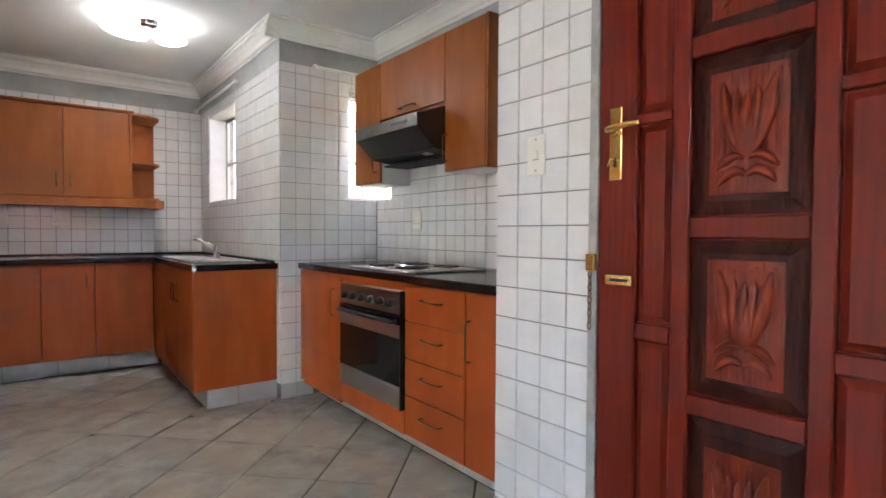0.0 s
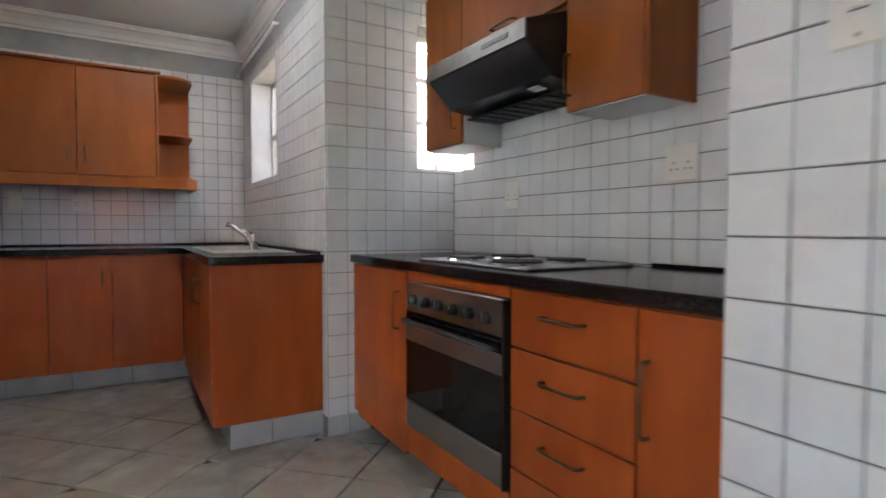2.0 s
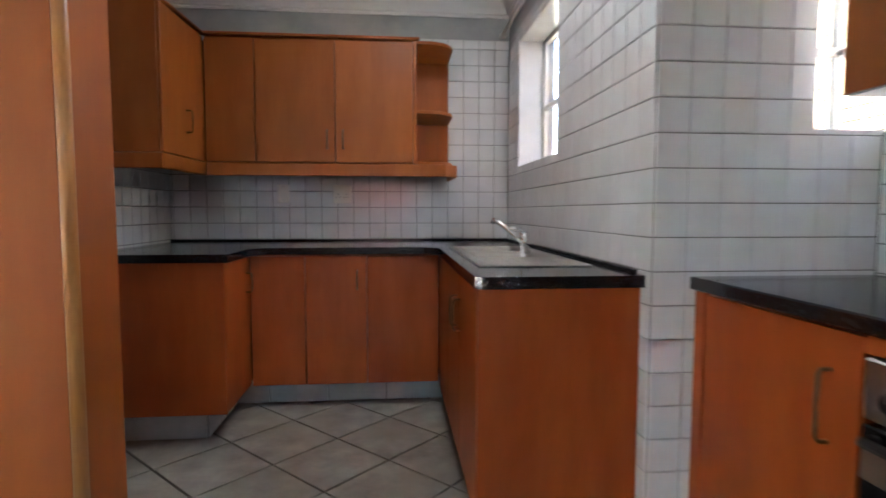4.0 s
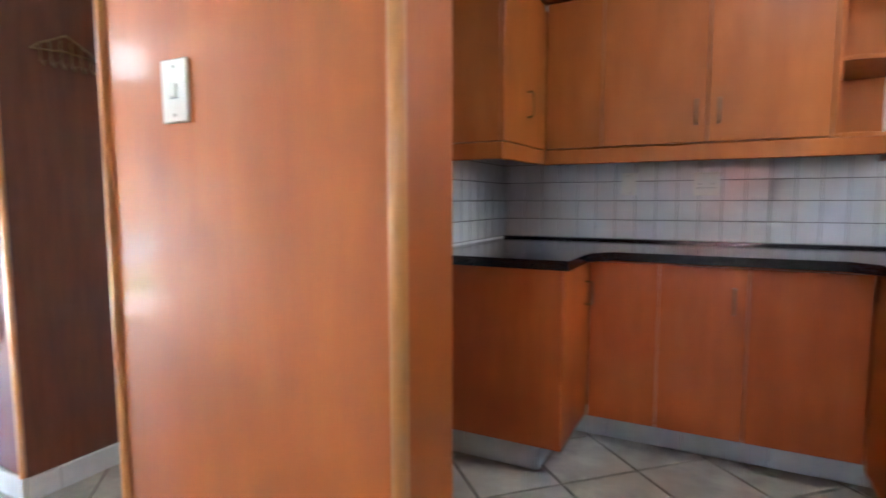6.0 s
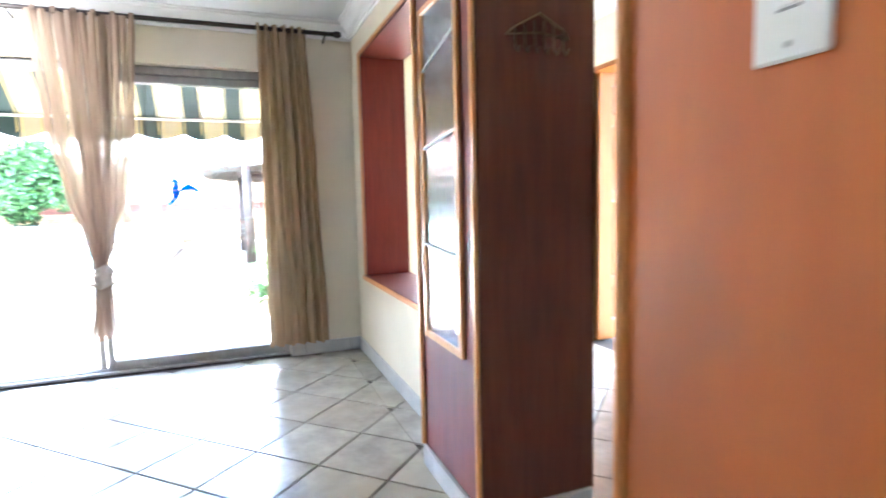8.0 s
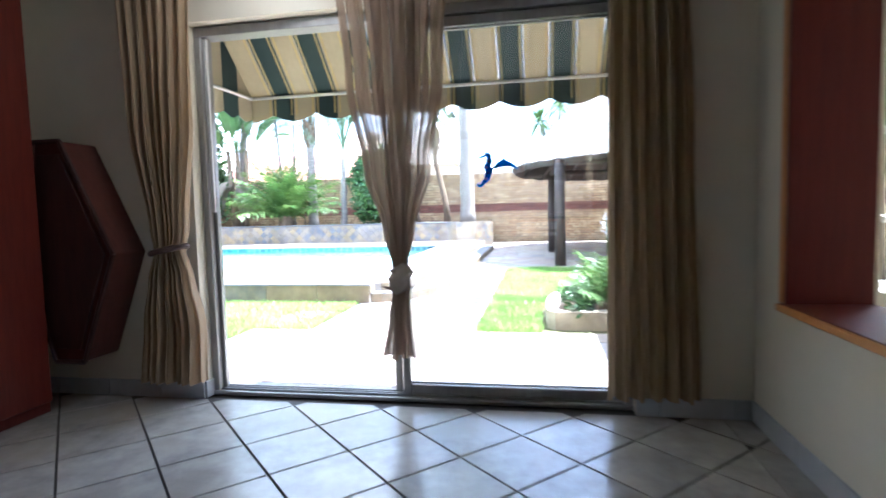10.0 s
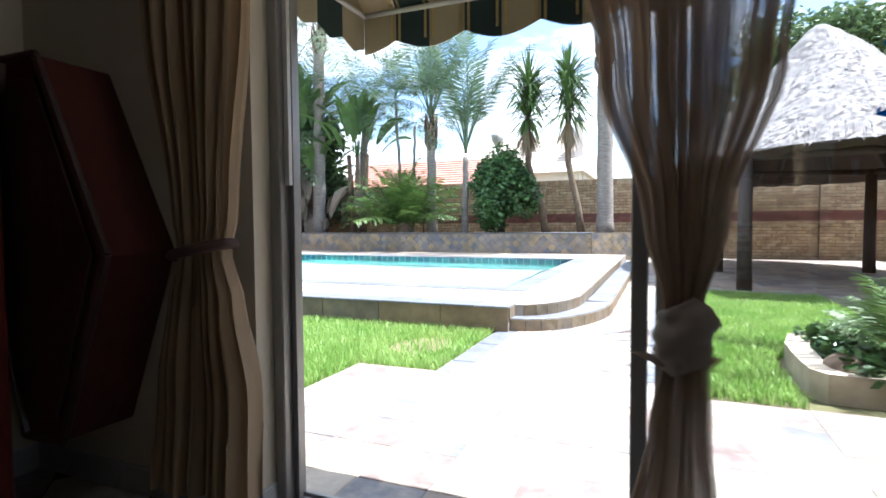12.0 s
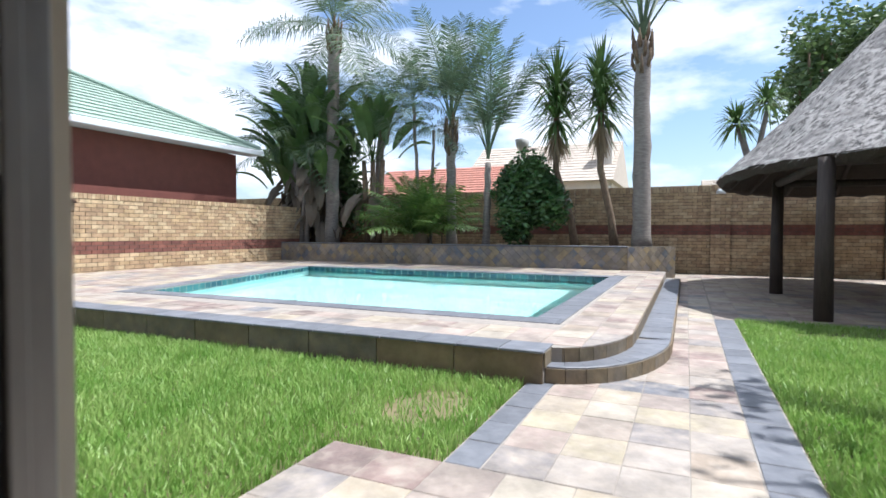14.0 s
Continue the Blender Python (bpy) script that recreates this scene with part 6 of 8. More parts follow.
def blades(rects, per_m2, h0, h1, keep):
    vs, fs = [], []
    for x0, x1, y0, y1 in rects:
        n = int((x1 - x0) * (y1 - y0) * per_m2)
        xs, ys = rng.uniform(x0, x1, n), rng.uniform(y0, y1, n)
        for x, y in zip(xs, ys):
            if not keep(x, y):
                continue
            patch = noise.noise(Vector((x * 0.9, y * 0.9, 0.0)))
            if patch > 0.42 and rng.random() < 0.75:
                continue
            a = rng.uniform(0, 2 * math.pi)
            h = rng.uniform(h0, h1) * (1.0 - 0.35 * max(0.0, patch))
            w = rng.uniform(0.0025, 0.0055)
            lx, ly = rng.normal(0, 0.35) * h, rng.normal(0, 0.35) * h
            ca, sa = math.cos(a) * w, math.sin(a) * w
            b = len(vs)
            z = G - 0.032
            vs += [(x - ca, y - sa, z), (x + ca, y + sa, z), (x + lx * 0.4 + ca * 0.8, y + ly * 0.4 + sa * 0.8, z + h * 0.6), (x + lx * 0.4 - ca * 0.8, y + ly * 0.4 - sa * 0.8, z + h * 0.6), (x + lx, y + ly, z + h)]
            fs += [(b, b + 1, b + 2, b + 3), (b + 3, b + 2, b + 4)]
    return vs, fs




def on_lawn(x, y):
    if x > -7.82 and y > 3.15 + 1.2 * max(0.0, -7.3 - x):
        return False
    return True


vs, fs = blades(((-7.50, -4.75, -5.2, 0.37), (-7.50, -6.085, 0.37, 0.975), (-11.25, -6.165, 2.55, 4.34)), 4700, 0.045, 0.095, on_lawn)
tagged(raw("lawn", vs, fs, GRASS), "bright green lawn of coarse grass", "lawn", kind="stuff")
vs, fs = blades(((-7.50, -4.75, -9.0, -5.2),), 1100, 0.06, 0.12, on_lawn)
tagged(raw("lawn", vs, fs, GRASS), "bright green lawn of coarse grass", "lawn", kind="stuff")

# ---- pool ----
DECK, STEP = 0.18, 0.065
arc = [(-7.72 - 1.0 * (1 - math.cos(a)), 1.10 + 0.50 * math.sin(a)) for a in (math.pi / 2 * k / 8 for k in range(1, 9))]
pl = thing("swimming_pool", "raised swimming pool with slate deck and aqua water", "pool")
part("deck_slab", prism(bmesh.new(), [(-8.72, -9.0), (-7.515, -9.0), (-7.515, 1.10), (-7.70, 1.10)] + [(x + 0.015, y - 0.012) for x, y in arc] + [(-8.72, 1.595)], "z", -0.12, DECK - 0.006), PAVE_BED, pl)
part("deck_slab", prism(bmesh.new(), [(-8.721, 0.70), (-8.721, 1.595), (-16.38, 1.595), (-16.38, 0.70)], "z", -0.12, DECK - 0.006), PAVE_BED, pl)
part("deck_slab", prism(bmesh.new(), [(-14.40, 0.699), (-16.38, 0.699), (-16.38, -9.0), (-14.40, -9.0)], "z", -0.12, DECK - 0.006), PAVE_BED, pl)
part("deck_slab", prism(bmesh.new(), [(-8.721, -4.85), (-14.399, -6.40), (-14.399, -9.0), (-8.721, -9.0)], "z", -0.12, DECK - 0.006), PAVE_BED, pl)
sarc = [(-7.56 - 1.42 * (1 - math.cos(a)), 1.105 + 0.78 * math.sin(a)) for a in (math.pi / 2 * k / 9 for k in range(10))]
bm = prism(bmesh.new(), sarc + [(-16.3, 1.885), (-16.3, 1.612), (-8.76, 1.612)] + [(x - 0.01, y + 0.01) for x, y in arc[::-1]] + [(-7.72, 1.105)], "z", -0.12, STEP - 0.014)
part("step", bm, PAVE_BED, pl, "curved slate pool step")
# riser facing pieces
vs, fs = [], []


def riser(p, q, z0, z1, n):
    for k in range(n):
        a = [p[i] + (q[i] - p[i]) * (k + 0.006) / n for i in (0, 1)]
        b = [p[i] + (q[i] - p[i]) * (k + 0.994) / n for i in (0, 1)]
        d = Vector((p[1] - q[1], q[0] - p[0])).normalized() * 0.012
        o = len(vs)
        for z in (z0, z1):
            for s in (0, 1):
                for r in (a, b):
                    vs.append((r[0] + d.x * s, r[1] + d.y * s, z))
        for f in ((2, 3, 7, 6), (0, 2, 6, 4), (3, 1, 5, 7), (4, 6, 7, 5), (1, 0, 4, 5)):
            fs.append(tuple(o + i for i in f))


riser((-7.514, 1.10), (-7.514, -9.0), DECK - 0.012, -0.1, 15)
chain = [(-7.514, 1.102), (-7.72, 1.102)] + arc + [(-14.5, 1.60)]
for p, q in zip(chain, chain[1:]):
    riser(q, p, STEP, DECK - 0.012, 1 if abs(p[0] - q[0]) < 2 else 20)
chain = sarc + [(-16.0, 1.887)]
for p, q in zip(chain, chain[1:]):
    riser(q, p, -0.1, STEP - 0.012, 1 if abs(p[0] - q[0]) < 2 else 24)
tagged(raw("riser_slate", vs, fs, RISER_STONE, pl), "dark rough slate risers", kind="stuff")
# deck tiles
hole = lambda x, y: x < -8.42 and x > -14.7 and y < 1.0 and y > -4.85 + (x + 8.72) * 0.273 - 0.3
rim = []
for p, q in zip([(-7.72, 1.10)] + arc, arc):
    n = Vector((p[1] - q[1], q[0] - p[0])).normalized() * -1
    rim.append((n.x, n.y, n.x * p[0] + n.y * p[1] + 0.012))
tiles = []
for q in grid_rects(-16.37, -7.80, -8.9, 1.60, 0.305, 0.305, -7.80, 0.70 + 0.305, 0.007):
    cx, cy = (q[0][0] + q[2][0]) / 2, (q[0][1] + q[2][1]) / 2
    if hole(cx, cy):
        continue
    q = clip(list(q), rim)
    if len(q) >= 3 and max(p[1] for p in q) - min(p[1] for p in q) > 0.02:
        tiles.append(q)
tiles.sort(key=lambda q: -(q[0][0] + q[2][0]))
lay(pl, "deck_tile", tiles, "z", 1, DECK - 0.016, 0.0165, 0.003, SLATE, SLATE_J, 220, 0.003)
tiles = grid_rects(-7.80, -7.485, -8.9, 1.11, 0.315, 0.33, -7.80, 0.12, 0.008)
tiles += grid_rects(-8.98, -8.69, -4.75, 0.96, 0.29, 0.33, -8.98, -4.7, 0.007) + grid_rects(-14.35, -8.985, 0.67, 0.96, 0.33, 0.29, -8.985, 0.67, 0.007)
tiles += grid_rects(-14.68, -14.37, -6.4, 0.96, 0.31, 0.33, -14.68, -6.4, 0.007)
lay(pl, "coping_tile", tiles, "z", 1, DECK - 0.014, 0.018, 0.004, SLATE_GREY, SLATE_GREY, 120, 0.002, "joined_coping")
sl_left = []
for k in range(18):
    a, b = (k + 0.01) / 18, (k + 0.99) / 18
    p = [(-8.72 - 5.68 * t, -4.85 - 1.55 * t) for t in (a, b)]
    sl_left.append([p[0], p[1], (p[1][0] + 0.08, p[1][1] - 0.30), (p[0][0] + 0.08, p[0][1] - 0.30)])
lay(pl, "coping_tile", sl_left, "z", 1, DECK - 0.014, 0.019, 0.004, SLATE_GREY, SLATE_GREY, 50, 0.001)
# step tiles follow the curve
st_t = []
for p, q in zip(sarc, sarc[1:]):
    c = (-8.55, 0.98)
    sh_in = [(c[0] + (r[0] - c[0]) * 0.66, c[1] + (r[1] - c[1]) * 0.66) for r in (p, q)]
    st_t.append([p, q, sh_in[1], sh_in[0]])
st_t += grid_rects(-15.8, -8.99, 1.615, 1.885, 0.32, 0.27, -8.99, 1.615, 0.007)
lay(pl, "step_tile", st_t, "z", 1, STEP - 0.014, 0.017, 0.004, SLATE_GREY, SLATE_GREY, 60, 0.002)
# shell, waterline and water
bm = bmesh.new()
lo = [bm.verts.new((x, y, -1.3)) for x, y in POOL]
hi = [bm.verts.new((x, y, DECK - 0.016)) for x, y in POOL]
bm.faces.new(lo)
for k in range(4):
    bm.faces.new((lo[k], lo[(k + 1) % 4], hi[(k + 1) % 4], hi[k]))
part("shell", bm, POOL_PAINT, pl)
vs, fs = [], []
for k in range(4):
    p, q = POOL[k], POOL[(k + 1) % 4]
    n = int(math.hypot(q[0] - p[0], q[1] - p[1]) / 0.16)
    d = Vector((q[1] - p[1], p[0] - q[0])).normalized()
    mid = Vector((-11.5, -2.5)) - Vector(p)
    if d.dot(mid) < 0:
        d = -d
    d *= 0.006
    for i in range(n):
        a, b = (i + 0.03) / n, (i + 0.97) / n
        o = len(vs)
        for t in (a, b):
            for z in (0.0, DECK - 0.02):
                vs.append((p[0] + (q[0] - p[0]) * t + d.x, p[1] + (q[1] - p[1]) * t + d.y, z))
        fs.append((o, o + 1, o + 3, o + 2))
tagged(raw("waterline_tiles", vs, fs, POOL_BAND, pl), "teal waterline tiles", kind="stuff")
bm = bmesh.new()
bm.faces.new([bm.verts.new((x, y, 0.075)) for x, y in POOL])
wtr = part("water", bm, WATER, pl, "clear turquoise water")
wtr.visible_shadow = False

# ---- planter wall with diamond slate cladding ----
pw = thing("planter_wall", "slate clad raised planter wall behind the pool", "planter")
part("core", boxed(-16.66, -16.41, -9.0, 0.79, -0.1, 0.69), MORTAR, pw)
bm = prism(bmesh.new(), [(-16.41, 0.792), (-17.35, 1.76), (-17.53, 1.58), (-16.66, 0.68)], "z", -0.1, 0.70)
part("end_core", bm, MORTAR, pw)
part("soil", boxed(-19.4, -16.67, -9.0, 0.6, -0.1, 0.60), DARK_SOIL, pw)
part("soil", prism(bmesh.new(), [(-16.68, 0.601), (-17.45, 1.60), (-19.4, 1.60), (-19.4, 0.601)], "z", -0.1, 0.60), DARK_SOIL, pw)
vs, fs = [], []


def diamonds(origin, along, length, z0, z1, out, d=0.21):
    for i in range(-1, int(length / d) + 2):
        for j in range(0, int((z1 - z0) / (d / 2)) + 3):
            cu, cz = (i + 0.5 * (j % 2)) * d, z0 + (j - 0.5) * d / 2
            poly = clip([(cu - d / 2 + 0.004, cz), (cu, cz - d / 2 + 0.004), (cu + d / 2 - 0.004, cz), (cu, cz + d / 2 - 0.004)], ((-1, 0, 0), (1, 0, length), (0, -1, -z0), (0, 1, z1)))
            if len(poly) < 3:
                continue
            o = len(vs)
            for h in (0.0, 0.012):
                for u, z in poly:
                    vs.append((origin[0] + along[0] * u + out[0] * h, origin[1] + along[1] * u + out[1] * h, z))
            n = len(poly)
            fs.append(tuple(o + n + k for k in range(n)))
            for k in range(n):
                fs.append((o + k, o + (k + 1) % n, o + n + (k + 1) % n, o + n + k))


diamonds((-16.408, -9.0), (0, 1), 9.79, 0.17, 0.675, (1, 0))
e = Vector((-0.94, 0.968)).normalized()
diamonds((-16.408, 0.795), (e.x, e.y), 1.34, -0.04, 0.69, (e.y, -e.x))
tagged(raw("slate_diamonds", vs, fs, PLANTER_STONE, pw), "diamond laid brown slate cladding", kind="stuff")
part("capping", boxed(-16.68, -16.385, -9.0, 0.80, 0.691, 0.712, bevel=0.004), SLATE_GREY, pw)


# ---- brick walls ----
def brick_run(vs, fs, p, along, length, z0, z1, out, band, pick, course=0.086, long=0.232, soldier=True):
    """Bricks in stretcher bond on one face; pick tells whether the band's bricks are wanted."""
    n_c = int((z1 - z0 - (0.11 if soldier else 0)) / course)
    for r in range(n_c):
        za = z0 + r * course
        is_band = band[0] <= za + course / 2 <= band[1]
        if is_band != pick:
            continue
        off = 0.5 * long if r % 2 else 0
        u = -off
        while u < length:
            a, b = max(0, u + 0.005), min(length, u + long - 0.005)
            if b - a > 0.03:
                add_brick(vs, fs, p, along, out, a, b, za + 0.005, za + course - 0.005)
            u += long
    if soldier and not pick:
        u = 0
        while u < length - 0.02:
            add_brick(vs, fs, p, along, out, u + 0.004, min(length, u + course) - 0.004, z0 + n_c * course + 0.004, z1, 0.02)
            u += course


def add_brick(vs, fs, p, along, out, a, b, z0, z1, proud=0.010):
    o = len(vs)
    for u in (a, b):
        for z in (z0, z1):
            for h in (0.0, proud):
                vs.append((p[0] + along[0] * u + out[0] * h, p[1] + along[1] * u + out[1] * h, z))
    for f in ((1, 3, 7, 5), (0, 1, 5, 4), (2, 6, 7, 3), (0, 2, 3, 1), (4, 5, 7, 6)):
        fs.append(tuple(o + i for i in f))


def brick_wall(name, label, core, runs, z0, z1, band):
    w = structure(name, boxed(*core), MORTAR, label, "wall")
    for pick, m, nm in ((False, BRICK_TAN, "tan_bricks"), (True, BRICK_RED, "red_band_bricks")):
        vs, fs = [], []
        for p, along, length, out in runs:
            brick_run(vs, fs, p, along, length, z0, z1, out, band, pick)
        tagged(raw(nm, vs, fs, m, w), kind="stuff")
    return w


brick_wall("fence_wall_1", "tan face brick boundary wall with a red band", (-19.72, -19.51, -14, 9.0, -0.1, 2.24), [((-19.51, -14), (0, 1), 23, (1, 0))], -0.06, 2.27, (0.98, 1.24))
brick_wall("fence_wall_2", "tan face brick side wall with a red band", (-19.5, -4.8, -9.22, -9.01, -0.1, 1.74), [((-19.5, -9.01), (1, 0), 14.7, (0, 1))], -0.06, 1.77, (0.56, 0.80))
# fence_wall_3 is an added closing wall that cuts skylight under the thatch
brick_wall("fence_wall_3", "tan face brick closing wall added to shade the shelter", (-19.5, -9.0, 8.42, 8.62, -0.1, 2.24), [((-19.5, 8.42), (1, 0), 10.5, (0, -1))], -0.06, 2.27, (0.98, 1.24))
for y in (-5.6, -1.4, 2.55, 6.2):
    t = thing("brick_pier", "tan face brick pier against the boundary wall", "pier", "boundary piers")
    part("core", boxed(-19.50, -19.42, y, y + 0.46, -0.05, 2.20), MORTAR, t)
    vs, fs = [], []
    brick_run(vs, fs, (-19.42, y), (0, 1), 0.46, -0.05, 2.24, (1, 0), (0.98, 1.24), False)
    tagged(raw("tan_bricks", vs, fs, BRICK_TAN, t), kind="stuff")
    vs, fs = [], []
    brick_run(vs, fs, (-19.42, y), (0, 1), 0.46, -0.05, 2.24, (1, 0), (0.98, 1.24), True)
    tagged(raw("red_band_bricks", vs, fs, BRICK_RED, t), kind="stuff")
w = structure("garden_wall", boxed(-8.94, -4.304, 4.37, 4.58, -0.1, 1.69), MORTAR, "low tan brick wall beside the planting bed", "wall")
rects = grid_rects(-8.94, -4.31, -0.05, 0.58, 0.232, 0.086, -7.05, -0.05, 0.010, (), 0.5) + grid_rects(-8.94, -4.31, 0.84, 1.67, 0.232, 0.086, -7.05, -0.05, 0.010, (), 0.5)
lay(w, "brick", rects, "y", -1, 4.37, 0.012, 0.002, BRICK_TAN_O, BRICK_TAN, 290)
rects = grid_rects(-8.94, -4.31, 0.585, 0.835, 0.232, 0.086, -7.05, -0.05, 0.010, (), 0.5)
lay(w, "band_brick", rects, "y", -1, 4.37, 0.012, 0.002, palette_mat("red_band_single", [(0.17, 0.065, 0.045), (0.20, 0.08, 0.055), (0.15, 0.06, 0.045)], 0.8, 14, (0.13, 0.06, 0.045)), BRICK_RED, 290)
rects = grid_rects(4.37, 4.58, -0.05, 1.67, 0.232, 0.086, 4.37, -0.05, 0.010)
lay(w, "brick", rects, "x", -1, -8.94, 0.012, 0.002, BRICK_TAN_O, BRICK_TAN, 290)
for cx, cy in ((-7.4, 5.75), (-6.2, 6.9)):
    t = thing("brick_pillar", "square tan face brick pillar", "pillar", "entrance pillars")
    part("core", boxed(cx - 0.2, cx + 0.2, cy - 0.2, cy + 0.2, -0.13, 2.55), MORTAR, t)
    vs, fs = [], []
    for p, al, ou in (((cx - 0.2, cy - 0.2), (1, 0), (0, -1)), ((cx + 0.2, cy - 0.2), (0, 1), (1, 0))):
        brick_run(vs, fs, p, al, 0.4, -0.05, 2.55, ou, (9, 9), False)
    raw("bricks", vs, fs, BRICK_TAN, t)
t = structure("neighbour_wall", boxed(3.9, 4.1, 1.5, 9.0, -0.13, 2.7), MORTAR, "face brick wall outside the kitchen windows", "wall")
vs, fs = [], []
brick_run(vs, fs, (3.9, 1.5), (0, 1), 7.5, -0.05, 2.7, (-1, 0), (9, 9), False)
tagged(raw("bricks", vs, fs, BRICK_TAN, t), kind="stuff")
for (p, lab) in (((-19.36, 2.78, 2.10), "small white bulkhead light on the pier"),):
    t = thing("wall_light", lab, "wall light")
    part("housing", ball(bmesh.new(), p, (0.06, 0.10, 0.055), 12, 8), GUTTER_W, t, "", True)
    part("backplate", boxed(p[0] - 0.055, p[0] - 0.04, p[1] - 0.11, p[1] + 0.11, p[2] - 0.07, p[2] + 0.07, bevel=0.01), GUTTER_W, t)
t = thing("wall_light", "small brown wall light on the side wall", "wall light")
part("housing", boxed(-10.42, -10.28, -8.99, -8.88, 1.38, 1.58, bevel=0.02), TRUNK_BROWN, t)
part("hood", prism(bmesh.new(), [(-10.45, 1.56), (-10.25, 1.56), (-10.30, 1.63), (-10.40, 1.63)], "y", -8.995, -8.85, 0.004), DARK_WOOD, t)

# ---- awning ----
aw = thing("awning", "green and cream striped canvas awning with scalloped valance", "awning")
AX0, AZ0, AX1, AZ1 = -4.335, 2.36, -4.86, 1.865
AY0, AY1, SW = 1.17, 4.63, 0.157
k = 0
y = AY0
while y < AY1 - 0.01:
    yb = min(y + SW, AY1)
    m = AWN_GREEN if k % 2 else AWN_CREAM
    bm = prism(bmesh.new(), [(AX0, AZ0), (AX1, AZ1), (AX1, AZ1 - 0.003), (AX0, AZ0 - 0.003)], "y", y + 0.0005, yb - 0.0005)
    part("stripe", bm, m, aw)
    bm = bmesh.new()
    top = [(y + (yb - y) * s / 4, AZ1 - 0.004) for s in range(5)]
    low = [(yy, AZ1 - 0.13 - 0.045 * abs(math.sin(math.pi * ((yy - AY0) / (2 * SW) + 0.5)))) for yy, _ in top]
    prism(bm, top + low[::-1], "x", AX1 - 0.004, AX1 - 0.001)
    part("valance_flap", bm, m, aw)
    y = yb
    k += 1
AWN_GOLD = cloth_mat("gold_pinstripe_canvas", (0.62, 0.50, 0.22), (0.52, 0.41, 0.17), 0.3)
for k in range(1, int((AY1 - AY0) / SW) + 1):
    for dy in (-0.024, 0.012):
        yl = AY0 + k * SW + dy
        bm = prism(bmesh.new(), [(AX0, AZ0 + 0.002), (AX1, AZ1 + 0.002), (AX1, AZ1 - 0.005), (AX0, AZ0 - 0.005)], "y", yl, yl + 0.011)
        part("pinstripe", bm, AWN_GOLD, aw)
        part("pinstripe", boxed(AX1 - 0.006, AX1 + 0.001, yl, yl + 0.011, AZ1 - 0.135, AZ1 - 0.006), AWN_GOLD, aw)
for yy, s in ((AY0, -1), (AY1, 1)):
    for j in range(3):
        f0, f1 = j / 3, (j + 1) / 3
        xa, xb = AX0 + (AX1 - AX0) * f0, AX0 + (AX1 - AX0) * f1
        za, zb = AZ0 + (AZ1 - AZ0) * f0, AZ0 + (AZ1 - AZ0) * f1
        bm = prism(bmesh.new(), [(xa, za), (xb, zb), (xb, AZ1 - 0.15), ((xa + xb) / 2, AZ1 - 0.18), (xa, AZ1 - 0.15)], "y", yy, yy + s * 0.003)
        part("side_panel", bm, AWN_GREEN if j % 2 else AWN_CREAM, aw)
part("front_bar", cyl(bmesh.new(), (AX1 + 0.012, AY0, AZ1 - 0.012), (AX1 + 0.012, AY1, AZ1 - 0.012), 0.011, 0.011, 10), WIN_WHITE, aw, "", True)
for yy in (AY0 + 0.01, AY1 - 0.01):
    part("arm", cyl(bmesh.new(), (AX0 + 0.02, yy, AZ1 - 0.02), (AX1, yy, AZ1 - 0.012), 0.010, 0.010, 10), WIN_WHITE, aw, "", True)
part("wall_bar", cyl(bmesh.new(), (AX0 + 0.015, AY0, AZ0 + 0.01), (AX0 + 0.015, AY1, AZ0 + 0.01), 0.014, 0.014, 10), WIN_WHITE, aw, "", True)
structure("facade_upper", boxed(-4.32, -4.301, -1.2, 6.3, CEIL - 0.2, 3.0), MORTAR, "outer wall above the door", "wall")
# closes the house; overhangs added to shade front door and neighbour wall
structure("roof", boxed(-4.36, 3.5, -1.6, 7.9, 2.95, 3.1), ROOF_TERRA, "unseen flat closing roof, extended over porch and eaves for shade", "roof")
# unseen wall, added to keep eastern light off the open door leaf
structure("porch_shade_wall", boxed(-2.50, -2.30, 6.06, 7.9, -0.13, 2.949), PLASTER_CREAM, "unseen side wall added to shade the front door", "wall")

# ---- thatched lapa ----
lp = thing("thatched_lapa", "oval thatched shelter on dark poles", "gazebo")
LC, LR, LZ, LA = (-14.9, 5.1), 2.62, 1.96, 4.6
LX_STRETCH = 1.6
rngl = random.Random(3)
vs, fs = [], []
NR, NS = 26, 96
for i in range(NR + 1):
    s = i / NR
    r = LR * (1 - s) ** 0.96 + 0.12 * s
    z = LZ + (LA - LZ) * s - 0.10 * math.sin(math.pi * s)
    for j in range(NS):
        a = 2 * math.pi * j / NS
        nz = noise.noise(Vector((3.2 * math.cos(a) * r, 3.2 * math.sin(a) * r, z * 3.2))) * 0.035 + noise.noise(Vector((11 * math.cos(a) * r, 11 * math.sin(a) * r, z * 9))) * 0.010
        edge = (rngl.random() - 0.5) * 0.05 if i == 0 else 0
        vs.append((LC[0] + LX_STRETCH * (r + nz) * math.cos(a), LC[1] + (r + nz) * math.sin(a), z + nz * 0.6 + edge))
for i in range(NR):
    for j in range(NS):
        fs.append((i * NS + j, i * NS + (j + 1) % NS, (i + 1) * NS + (j + 1) % NS, (i + 1) * NS + j))
fs.append(tuple(NR * NS + j for j in range(NS)))
raw("thatch", vs, fs, THATCH, lp, True)
# underside skin, coloured dark for the shade under the thatch
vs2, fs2 = [], []
